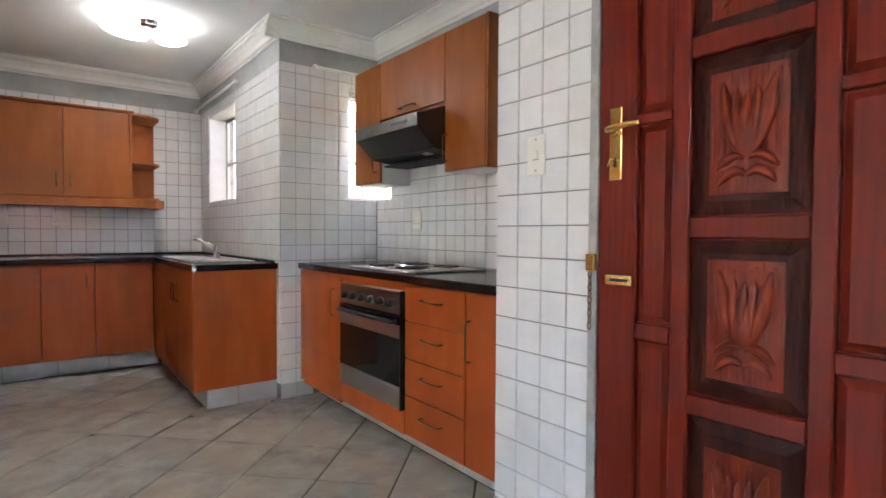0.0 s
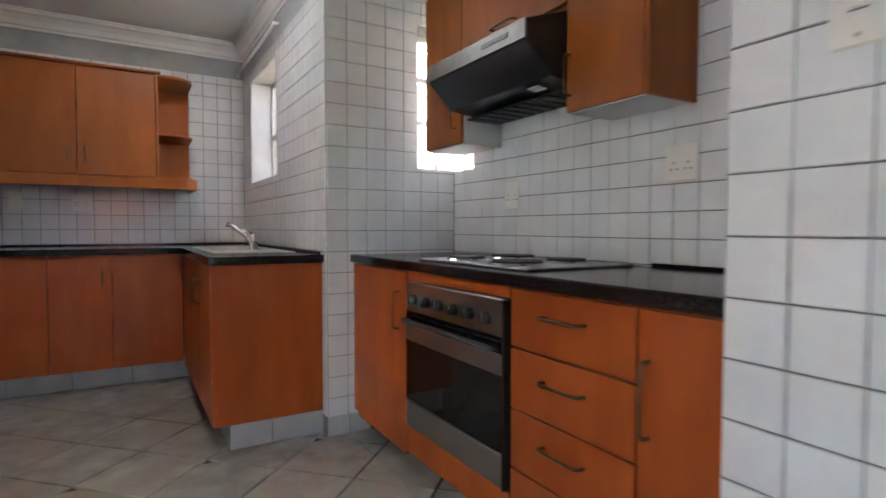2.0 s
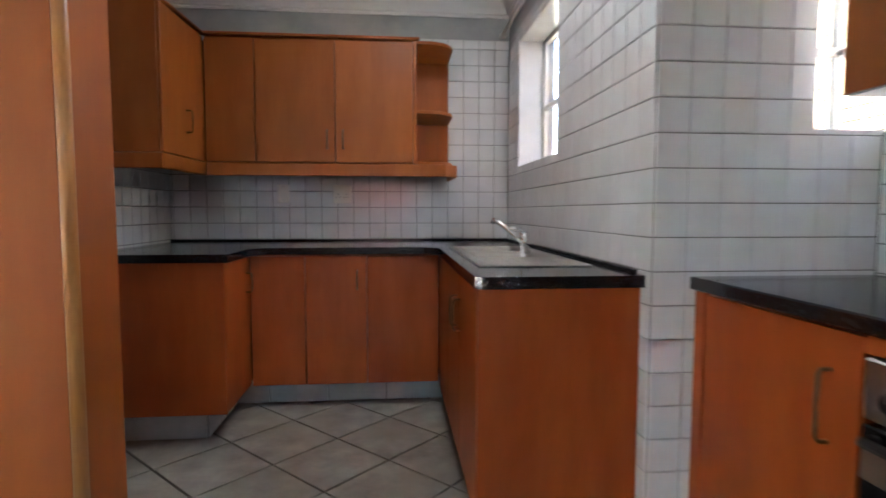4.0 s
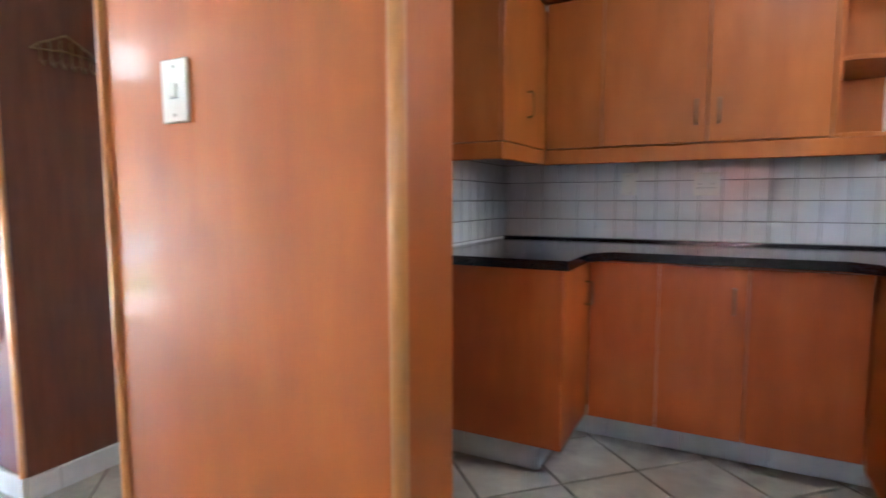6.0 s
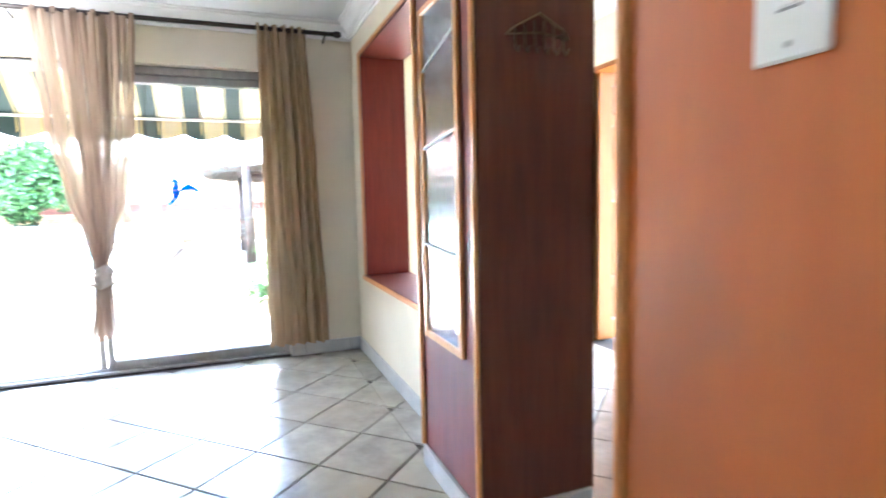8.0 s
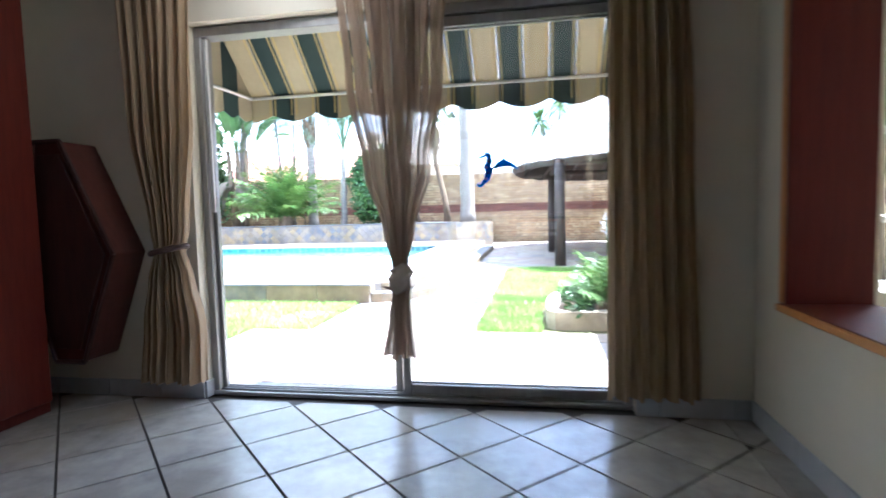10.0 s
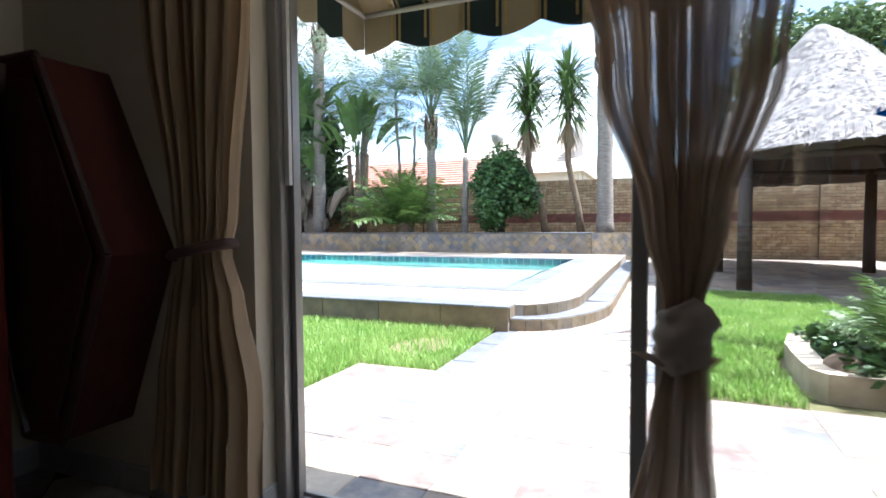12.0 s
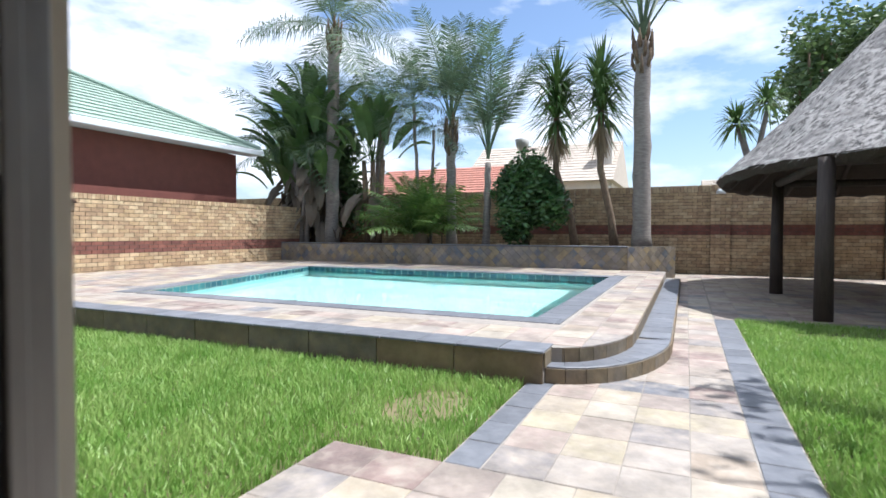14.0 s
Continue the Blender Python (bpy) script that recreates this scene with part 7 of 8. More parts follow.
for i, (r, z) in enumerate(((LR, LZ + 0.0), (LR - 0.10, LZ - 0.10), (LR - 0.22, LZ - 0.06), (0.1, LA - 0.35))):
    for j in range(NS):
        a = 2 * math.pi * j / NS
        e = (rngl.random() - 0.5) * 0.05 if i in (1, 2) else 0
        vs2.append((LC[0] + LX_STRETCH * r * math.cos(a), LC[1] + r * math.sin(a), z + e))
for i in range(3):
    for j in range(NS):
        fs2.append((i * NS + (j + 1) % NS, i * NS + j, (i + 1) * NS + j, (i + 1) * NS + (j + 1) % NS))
raw("thatch_underside", vs2, fs2, THATCH_SHADED, lp)
vs3, fs3 = [], []
for k in range(2600):
    a = rngl.uniform(0, 2 * math.pi)
    s = rngl.random() ** 2.2 * 0.9
    r = LR * (1 - s) ** 0.96 + 0.12 * s + 0.02
    z = LZ + (LA - LZ) * s - 0.10 * math.sin(math.pi * s) + 0.012
    l = rngl.uniform(0.08, 0.22)
    w = 0.006
    dx, dy = math.cos(a), math.sin(a)
    o = len(vs3)
    vs3 += [(LC[0] + LX_STRETCH * r * dx - dy * w, LC[1] + r * dy + dx * w, z), (LC[0] + LX_STRETCH * r * dx + dy * w, LC[1] + r * dy - dx * w, z), (LC[0] + LX_STRETCH * (r + l * 0.75) * dx, LC[1] + (r + l * 0.75) * dy, z - l * 0.62 + rngl.uniform(0, 0.05))]
    fs3.append((o, o + 1, o + 2))
tagged(raw("loose_straw", vs3, fs3, THATCH, lp), kind="stuff")
poles = [(-11.65, 3.52), (-14.9, 3.45), (-15.4, 6.1), (-13.4, 7.35), (-11.25, 6.3)]
for x, y in poles:
    part("pole", tube(bmesh.new(), [(x, y, G), (x + 0.012, y - 0.008, 0.9), (x, y, 1.93)], [0.105, 0.098, 0.092], 14), POLE_WOOD, lp, "", True)
for (p, q) in zip(poles, poles[1:] + poles[:1]):
    part("ring_beam", cyl(bmesh.new(), (*p, 1.88), (*q, 1.88), 0.06, 0.06, 10), POLE_WOOD, lp, "", True)
for j in range(14):
    a = 2 * math.pi * j / 14
    part("rafter", cyl(bmesh.new(), (LC[0] + LX_STRETCH * 2.40 * math.cos(a), LC[1] + 2.40 * math.sin(a), 1.90), (LC[0] + 0.1 * math.cos(a), LC[1] + 0.1 * math.sin(a), LA - 0.55), 0.04, 0.035, 8), POLE_WOOD, lp, "", True)


# ---- plants ----
def frond_mesh(name, length, droop, leaflets, leaf_len, width, material, seed, lift=0.25, stem=0.014, bare=0.14):
    """A feather frond along +x from the origin, drooping, with leaflets on both sides."""
    rg = random.Random(seed)
    vs, fs = [], []

    def pos(s):
        return Vector((length * (s - 0.12 * s * s * droop), 0, length * (lift * s - droop * s * s)))
    pts = [pos(k / 10) for k in range(11)]
    for k in range(10):
        o = len(vs)
        w0, w1 = stem * (1 - k / 11), stem * (1 - (k + 1) / 11)
        for p, w in ((pts[k], w0), (pts[k + 1], w1)):
            vs += [(p.x, -w, p.z), (p.x, w, p.z), (p.x, 0, p.z + w * 1.4)]
        fs += [(o, o + 1, o + 4, o + 3), (o + 1, o + 2, o + 5, o + 4), (o + 2, o, o + 3, o + 5)]
    for k in range(leaflets):
        s = bare + (1 - bare) * k / leaflets
        p, d = pos(s), (pos(min(1, s + 0.02)) - pos(s - 0.02)).normalized()
        ll = leaf_len * (0.35 + 0.65 * math.sin(math.pi * (0.12 + 0.8 * s)))
        for side in (-1, 1):
            dirv = (d * rg.uniform(0.35, 0.7) + Vector((0, side, rg.uniform(-0.45, 0.25)))).normalized()
            up = dirv.cross(d).normalized()
            wv = d * width
            mid = p + dirv * ll * 0.55 + Vector((0, 0, -0.03 * ll))
            tip = p + dirv * ll + Vector((0, 0, -ll * rg.uniform(0.12, 0.4)))
            o = len(vs)
            vs += [tuple(p - wv * 0.5), tuple(p + wv * 0.5), tuple(mid + wv), tuple(mid - wv), tuple(tip)]
            fs += [(o, o + 1, o + 2, o + 3), (o + 3, o + 2, o + 4)]
    me = bpy.data.meshes.new(name)
    me.from_pydata(vs, [], fs)
    me.materials.append(material)
    me.update()
    return me


def set_fronds(parent, meshes, at, n, up0, up1, scale, rg, name="frond"):
    for k in range(n):
        ob = new(name, meshes[k % len(meshes)])
        adopt(ob, parent)
        el = up0 + (up1 - up0) * (k + rg.random()) / n
        az = k * 2.399963 + rg.uniform(-0.3, 0.3)
        sc = scale * rg.uniform(0.85, 1.1)
        ob.matrix_basis = Matrix.Translation(at) @ Euler((rg.uniform(-0.3, 0.3), -el, az)).to_matrix().to_4x4() @ Matrix.Scale(sc, 4)


QUEEN = [frond_mesh("queen_frond", 2.3, 0.36, 52, 0.50, 0.011, FROND, 10 + k) for k in range(3)]
UPSWEPT = [frond_mesh("upswept_frond", 3.0, 0.30, 58, 0.50, 0.012, FROND, 15 + k, 0.22, 0.030, 0.28) for k in range(3)]
WISP = [frond_mesh("wispy_frond", 2.0, 0.36, 44, 0.50, 0.011, FROND, 20 + k, 0.2) for k in range(3)]
CYC = [frond_mesh("feather_leaf", 1.35, 0.36, 46, 0.26, 0.010, CYCAD_L, 30 + k, 0.3) for k in range(3)]
SMALL = [frond_mesh("small_feather_leaf", 0.75, 0.35, 26, 0.20, 0.010, YUCCA_L, 40 + k, 0.3) for k in range(3)]


def palm(name, label, base, top, r0, r1, n, meshes, scale, up0, up1, seed, boots=True):
    rg = random.Random(seed)
    t = thing(name, label, "palm tree")
    b, tp = Vector(base), Vector(top)
    pts, rad = [], []
    for k in range(15):
        s = k / 14
        p = b.lerp(tp, s) + Vector((rg.uniform(-1, 1), rg.uniform(-1, 1), 0)) * 0.015
        pts.append(p)
        rad.append((r0 + (r1 - r0) * s) * (1.0 + (0.06 if k % 2 else -0.02)) * (1.25 if k == 0 else 1.0))
    part("trunk", tube(bmesh.new(), pts, rad, 14), TRUNK, t, "", True)
    if boots:
        bm = bmesh.new()
        for k in range(18):
            a = k * 2.4
            z = tp.z - 0.75 + 0.85 * k / 18
            d = Vector((math.cos(a), math.sin(a), 0))
            q = Vector((tp.x, tp.y, z))
            tube(bm, [q + d * r1 * 0.8, q + d * (r1 + 0.05) + Vector((0, 0, 0.16)), q + d * (r1 + 0.07) + Vector((0, 0, 0.42))], [0.055, 0.045, 0.014], 6)
        part("leaf_sheath", bm, TRUNK_BROWN, t, "shaggy brown leaf bases", True)
    set_fronds(t, meshes, tp + Vector((0, 0, 0.1)), n, up0, up1, scale, rg)
    return t


TX = -17.6
palm("queen_palm", "tall queen palm with a shaggy crown", (TX, -8.05, 0.6), (TX, -7.95, 7.2), 0.21, 0.17, 18, QUEEN, 1.45, 1.3, -0.7, 1)
palm("queen_palm", "queen palm with ringed grey trunk", (-17.4, 1.02, 0.6), (-17.4, 0.98, 5.5), 0.21, 0.17, 13, UPSWEPT, 1.15, 1.42, 0.75, 2)
palm("slender_palm", "slender palm with bluish feather fronds", (TX, -4.00, 0.6), (TX, -4.02, 3.9), 0.15, 0.12, 13, UPSWEPT, 1.0, 1.48, 0.85, 3)
palm("slender_palm", "slender palm with upswept fronds", (TX, -2.97, 0.6), (TX, -2.92, 2.9), 0.11, 0.08, 13, UPSWEPT, 1.1, 1.48, 0.95, 4, False)
palm("slender_palm", "thin palm stem with wispy drooping fronds", (TX, -4.95, 0.6), (TX, -5.2, 4.7), 0.05, 0.045, 16, WISP, 0.9, 1.2, -0.3, 5, False)
palm("slender_palm", "thin palm stem with wispy drooping fronds", (TX, -4.65, 0.6), (TX, -4.55, 3.9), 0.045, 0.04, 12, WISP, 0.7, 0.6, -0.6, 6, False)
palm("slender_palm", "wispy palm behind the broad leaves", (-18.3, -7.0, 0.6), (-18.3, -6.6, 4.6), 0.14, 0.11, 17, QUEEN, 1.15, 1.2, -0.5, 7)
palm("slender_palm", "multi-stemmed palm with arching fronds", (TX, -9.4, 0.6), (TX, -9.6, 3.7), 0.10, 0.08, 20, WISP, 1.25, 1.2, -0.5, 8)
palm("slender_palm", "multi-stemmed palm with arching fronds", (TX - 0.4, -8.9, 0.6), (TX - 0.4, -8.9, 4.2), 0.10, 0.08, 18, WISP, 1.2, 1.2, -0.5, 9)
for y0, y1, h in ((-9.1, -9.3, 3.0), (-8.8, -8.75, 3.2), (-9.0, -8.9, 2.4)):
    t = thing("bare_palm_stem", "bare leaning grey palm stem", "palm tree")
    part("trunk", tube(bmesh.new(), [(TX + 0.3, y0, 0.6), (TX + 0.3, (y0 + y1) / 2 + 0.05, 0.6 + h / 2), (TX + 0.2, y1, 0.6 + h)], [0.09, 0.075, 0.06], 10), TRUNK, t, "", True)


def blade_rosette(parent, name, c, n, length, width, lo, hi, material, rg, droop=0.25):
    """A head of stiff sword leaves."""
    vs, fs = [], []
    for k in range(n):
        az, el = rg.uniform(0, 2 * math.pi), rg.uniform(lo, hi)
        l = length * rg.uniform(0.75, 1.1)
        d = Vector((math.cos(az) * math.cos(el), math.sin(az) * math.cos(el), math.sin(el)))
        s = Vector((-math.sin(az), math.cos(az), 0)) * width
        p0 = Vector(c) + d * 0.05
        p1 = p0 + d * l * 0.5
        p2 = p0 + d * l + Vector((0, 0, -droop * l * math.cos(el)))
        o = len(vs)
        vs += [tuple(p0 - s * 0.6), tuple(p0 + s * 0.6), tuple(p1 + s), tuple(p1 - s), tuple(p2)]
        fs += [(o, o + 1, o + 2, o + 3), (o + 3, o + 2, o + 4)]
    return raw(name, vs, fs, material, parent)


for (bx, by, tx, ty, tz, h) in ((TX + 0.1, -0.55, TX, -1.08, 4.35, 1.0), (TX, 0.38, TX, 0.02, 4.45, 1.05)):
    rg = random.Random(int(tz * 100))
    t = thing("yucca_tree", "yucca tree with sword leaf heads on a thin stem", "yucca")
    part("trunk", tube(bmesh.new(), [(bx, by, 0.6), (bx, by * 0.75 + ty * 0.25, 1.4), (tx, ty, 2.6), (tx, ty, tz)], [0.12, 0.09, 0.085, 0.08], 10), TRUNK_BROWN, t, "", True)
    for dz, n in ((0.45, 140), (0.0, 130), (-0.45, 120)):
        blade_rosette(t, "leaf_head", (tx, ty, tz + dz), n, 1.05, 0.026, -0.75, 1.45, YUCCA_L, rg)
    blade_rosette(t, "dry_skirt", (tx, ty, tz - 0.7), 90, 0.95, 0.02, -1.5, -0.9, YUCCA_DRY, rg, 0.05)


def leafy(parent, name, centres, count, size, material, rg, flat=0.4):
    """A crown of many small leaves in uneven clumps."""
    vs, fs = [], []
    for (c, r) in centres:
        n = int(count * r[0] * r[1] * r[2])
        for k in range(n):
            d = Vector((rg.gauss(0, 1), rg.gauss(0, 1), rg.gauss(0, 1))).normalized()
            q = rg.random() ** 0.45
            p = Vector((c[0] + d.x * r[0] * q, c[1] + d.y * r[1] * q, c[2] + d.z * r[2] * q))
            a = Vector((rg.gauss(0, 1), rg.gauss(0, 1), rg.gauss(0, flat))).normalized()
            b = a.cross(Vector((rg.gauss(0, 1), rg.gauss(0, 1), rg.gauss(0, 1)))).normalized()
            s = size * rg.uniform(0.6, 1.3)
            o = len(vs)
            vs += [tuple(p - a * s), tuple(p + b * s * 0.45), tuple(p + a * s), tuple(p - b * s * 0.45)]
            fs.append((o, o + 1, o + 2, o + 3))
    return raw(name, vs, fs, material, parent)


def tree(name, label, base, height, crown, count, size, material, seed, trunk=0.12, category="tree"):
    rg = random.Random(seed)
    t = thing(name, label, category)
    b = Vector(base)
    part("trunk", tube(bmesh.new(), [b, b + Vector((0.05, -0.04, height * 0.3)), b + Vector((0, 0.05, height * 0.7))], [trunk, trunk * 0.75, trunk * 0.4], 10), TRUNK_BROWN, t, "", True)
    bm = bmesh.new()
    for k, (c, r) in enumerate(crown):
        tube(bm, [b + Vector((0, 0, height * 0.35)), (b + Vector(c)) / 2 + Vector((0, 0, height * 0.12)), Vector(c)], [trunk * 0.5, trunk * 0.35, trunk * 0.12], 6)
    part("limbs", bm, TRUNK_BROWN, t, "", True)
    leafy(t, "crown", crown, count, size, material, rg)
    return t


def clumps(c, r, n, seed):
    rg = random.Random(seed)
    out = []
    for k in range(n):
        d = Vector((rg.gauss(0, 1), rg.gauss(0, 1), rg.gauss(0, 1))).normalized() * rg.uniform(0.35, 0.95)
        s = rg.uniform(0.32, 0.5)
        out.append(((c[0] + d.x * r[0], c[1] + d.y * r[1], c[2] + d.z * r[2]), (r[0] * s, r[1] * s, r[2] * s)))
    return out


tree("bush", "dense dark green rounded bush behind the pool", (-17.4, -1.75, 0.6), 1.6, clumps((-17.4, -1.75, 1.85), (0.8, 0.98, 1.30), 26, 5), 9000, 0.075, BUSH_L, 6, 0.07, "bush")
rg = random.Random(8)
t = thing("cycad", "bright green feathery cycad clump", "cycad")
part("stump", ball(bmesh.new(), (-17.2, -4.75, 0.75), (0.25, 0.25, 0.28), 12, 8), TRUNK_BROWN, t, "", True)
set_fronds(t, CYC, Vector((-17.2, -4.75, 0.9)), 48, 1.45, 0.10, 1.45, rg, "leaf")


# broad leaved strelitzia clump
def paddle(material, seed):
    rg = random.Random(seed)
    vs, fs = [], []
    n = 10
    for k in range(n + 1):
        s = k / n
        w = 0.22 * math.sin(math.pi * (0.06 + 0.9 * s)) ** 0.7
        x, z = 0.9 + 1.2 * s, 1.0 * s - 0.75 * s * s
        tear = rg.uniform(0.75, 1.0)
        vs += [(x, -w * tear, z + 0.05), (x, 0, z), (x, w * rg.uniform(0.7, 1.0), z + 0.05)]
    for k in range(n):
        o = 3 * k
        fs += [(o, o + 1, o + 4, o + 3), (o + 1, o + 2, o + 5, o + 4)]
    o = len(vs)
    vs += [(0, -0.02, 0), (0, 0.02, 0), (0.95, 0.012, 0.02), (0.95, -0.012, 0.02)]
    fs.append((o, o + 1, o + 2, o + 3))
    me = bpy.data.meshes.new("paddle_leaf")
    me.from_pydata(vs, [], fs)
    me.materials.append(material)
    me.update()
    return me


PAD = [paddle(BROAD_L, 50 + k) for k in range(3)]
PAD_DRY = [paddle(DEAD_L, 60 + k) for k in range(3)]
for (y, h, n, sd) in ((-9.3, 2.4, 18, 1), (-8.8, 3.0, 20, 2), (-6.75, 2.6, 18, 3), (-9.9, 1.7, 14, 4), (-9.0, 3.7, 18, 5), (-9.7, 3.0, 18, 6), (-8.6, 1.8, 14, 7)):
    rg = random.Random(sd)
    t = thing("strelitzia", "giant strelitzia with broad torn leaves", "strelitzia")
    for dy in (-0.18, 0.0, 0.2):
        part("stem", tube(bmesh.new(), [(-17.9, y + dy, 0.6), (-17.9, y + dy * 1.4, 0.6 + h * 0.6), (-17.9, y + dy * 1.8, 0.6 + h)], [0.10, 0.09, 0.07], 8), TRUNK_BROWN, t, "", True)
    set_fronds(t, PAD, Vector((-17.9, y, 0.5 + h)), n + 6, 1.35, 0.15, 1.0, rg, "paddle_leaf")
    set_fronds(t, PAD_DRY, Vector((-17.85, y, 0.55 + h * 0.85)), 12, -0.9, -1.5, 0.62 + 0.10 * h, rg, "dead_leaf")

tree("bush", "dense mixed green thicket behind the palms", (-18.6, -8.9, 0.6), 3.0, clumps((-18.6, -8.9, 2.9), (0.6, 1.5, 1.9), 26, 61), 2600, 0.10, TREE_L, 62, 0.06, "bush")
# trees beyond the walls
tree("tree", "leafy green tree behind the thatched shelter", (-24, 5.6, -0.13), 5.0, clumps((-24, 5.2, 5.6), (1.8, 2.1, 1.5), 24, 11), 420, 0.13, TREE_L, 12, 0.22)
tree("tree", "leafy green tree behind the thatched shelter", (-24.5, 8.0, -0.13), 6.0, clumps((-24.5, 7.8, 6.6), (2.2, 2.6, 1.9), 24, 13), 380, 0.13, TREE_L, 14, 0.22)
tree("tree", "pale green tree beyond the neighbour's roof", (-27, -16.5, -0.13), 4.5, clumps((-27, -16.5, 5.2), (1.8, 2.6, 1.6), 16, 15), 420, 0.13, TREE_L, 16, 0.2)
tree("tree", "tall thin tree leaning over the garden wall", (-7.4, 5.6, -0.13), 6.5, clumps((-8.7, 5.0, 6.3), (1.3, 0.75, 0.5), 9, 91), 300, 0.09, TREE_L, 92, 0.13)
tree("tree", "leafy tree by the entrance", (-9.5, 7.6, -0.13), 4.2, clumps((-9.3, 7.6, 3.2), (1.5, 1.5, 1.7), 20, 17), 1100, 0.09, TREE_L, 18, 0.14)
tree("tree", "leafy tree beyond the front door", (-9.8, 14.5, -0.13), 5.2, clumps((-9.0, 14.2, 4.6), (2.6, 2.4, 1.9), 22, 19), 420, 0.11, TREE_L, 20, 0.2)
rg = random.Random(21)
t = thing("aloe_tree", "spiky aloe tree beside the shelter roof", "aloe tree")
part("trunk", tube(bmesh.new(), [(-20.6, 3.55, -0.13), (-20.6, 3.6, 2.6), (-20.6, 3.25, 3.9)], [0.12, 0.10, 0.08], 10), TRUNK, t, "", True)
part("limb", tube(bmesh.new(), [(-20.6, 3.6, 2.6), (-20.6, 3.9, 4.3)], [0.08, 0.06], 8), TRUNK, t, "", True)
for c in ((-20.6, 3.2, 4.0), (-20.6, 3.9, 4.5)):
    blade_rosette(t, "leaf_head", c, 120, 0.75, 0.03, -0.6, 1.4, YUCCA_L, rg, 0.4)

# planting bed beside the path
bd = thing("flower_bed", "curved slate edged planting bed", "flower bed")
bed_edge = [(-7.78, 4.0), (-7.78, 3.62), (-7.68, 3.42), (-7.48, 3.29), (-7.15, 3.21), (-6.75, 3.19), (-6.40, 3.20), (-6.31, 3.27), (-6.29, 3.45), (-6.29, 4.0)]
inner_e = [(-7.64, 4.0), (-7.64, 3.66), (-7.57, 3.52), (-7.41, 3.42), (-7.12, 3.35), (-6.75, 3.33), (-6.47, 3.34), (-6.43, 3.37), (-6.43, 3.47), (-6.43, 4.0)]
bm = prism(bmesh.new(), bed_edge + inner_e[::-1], "z", -0.12, 0.09)
part("edging", bm, palette_mat("tan_slate_edging", [(0.36, 0.30, 0.22), (0.30, 0.25, 0.20), (0.40, 0.34, 0.25)], 0.7, 8, (0.25, 0.21, 0.16), 0.5, 0.4, 20), bd)
bm = prism(bmesh.new(), inner_e, "z", -0.12, 0.02)
part("soil", bm, DARK_SOIL, bd)
for (x, y, n, sc, sd) in ((-6.95, 3.78, 13, 0.62, 31), (-6.6, 3.74, 15, 0.75, 32), (-7.35, 3.80, 11, 0.5, 34)):
    rg = random.Random(sd)
    t = thing("cycad", "small feathery cycad in the planting bed", "cycad", "bed cycads")
    part("stump", ball(bmesh.new(), (x, y, 0.06), (0.10, 0.10, 0.09), 10, 6), TRUNK_BROWN, t, "", True)
    set_fronds(t, SMALL, Vector((x, y, 0.10)), n, 1.4, 0.25, sc, rg, "leaf")
rg = random.Random(40)
t = thing("ground_cover", "low leafy ground cover in the bed", "ground cover")
t["kind"] = "stuff"
leafy(t, "leaves", [((-7.45 + 0.15 * k, 3.45 + 0.04 * (k % 3), 0.10), (0.16, 0.13, 0.10)) for k in range(8)], 60000, 0.04, BUSH_L, rg)
t = thing("white_flower", "tall white flower spike in the bed", "flower")
part("stem", tube(bmesh.new(), [(-7.0, 3.8, 0.02), (-7.0, 3.82, 0.6), (-7.0, 3.8, 0.95)], [0.01, 0.009, 0.006], 6), BUSH_L, t)
leafy(t, "petals", [((-7.0, 3.8, 0.85), (0.05, 0.05, 0.14))], 120000, 0.02, GUTTER_W, rg)
rk = thing("garden_rock", "low brown garden rock in the bed", "rock")
part("stone", ball(bmesh.new(), (-6.55, 3.42, 0.05), (0.20, 0.13, 0.11), 12, 8), TRUNK_BROWN, rk, "", True)


# ---- neighbouring houses ----
def roof_courses(parent, corners, rows, cols, material, name="roof_tiles", h=0.035):
    """Overlapping tile rows on a slope given by its eave ends and ridge ends."""
    e0, e1, r0, r1 = (Vector(c) for c in corners)
    nrm = (e1 - e0).cross(r0 - e0).normalized()
    if nrm.z < 0:
        nrm = -nrm
    vs, fs = [], []
    for i in range(rows):
        a0, a1 = i / rows, (i + 1.12) / rows
        for j in range(cols):
            b0, b1 = (j + 0.02) / cols, (j + 0.98) / cols
            o = len(vs)
            for a, hh in ((a0, h), (min(a1, 1.0), 0.004)):
                for b in (b0, b1):
                    p = e0.lerp(e1, b).lerp(r0.lerp(r1, b), a) + nrm * hh
                    vs.append(tuple(p))
            for b in (b0, b1):
                p = e0.lerp(e1, b).lerp(r0.lerp(r1, b), a0)
                vs.append(tuple(p))
            fs += [(o, o + 1, o + 3, o + 2), (o + 4, o + 5, o + 1, o)]
    return tagged(raw(name, vs, fs, material, parent), kind="stuff")


hs = thing("neighbour_house", "red-brown house with pale green hipped roof", "house")
part("wall", boxed(-15.4, 2.0, -17.0, -9.75, -0.1, 3.2), HOUSE_RED, hs)
EZ, RZ = 3.36, 5.45
ex, ey = -15.9, -9.32
slope = [((2.5, ey, EZ), (ex, ey, EZ), (2.5, -13.3, RZ), (-11.9, -13.3, RZ)), ((ex, ey, EZ), (ex, -17.3, EZ), (-11.9, -13.3, RZ), (-11.9, -13.31, RZ))]
bm = bmesh.new()
for c in slope:
    bm.faces.new([bm.verts.new(c[i]) for i in (0, 1, 3, 2)])
part("roof", bm, ROOF_GREEN, hs)
roof_courses(hs, slope[0], 16, 60, ROOF_GREEN)
roof_courses(hs, slope[1], 16, 26, ROOF_GREEN)
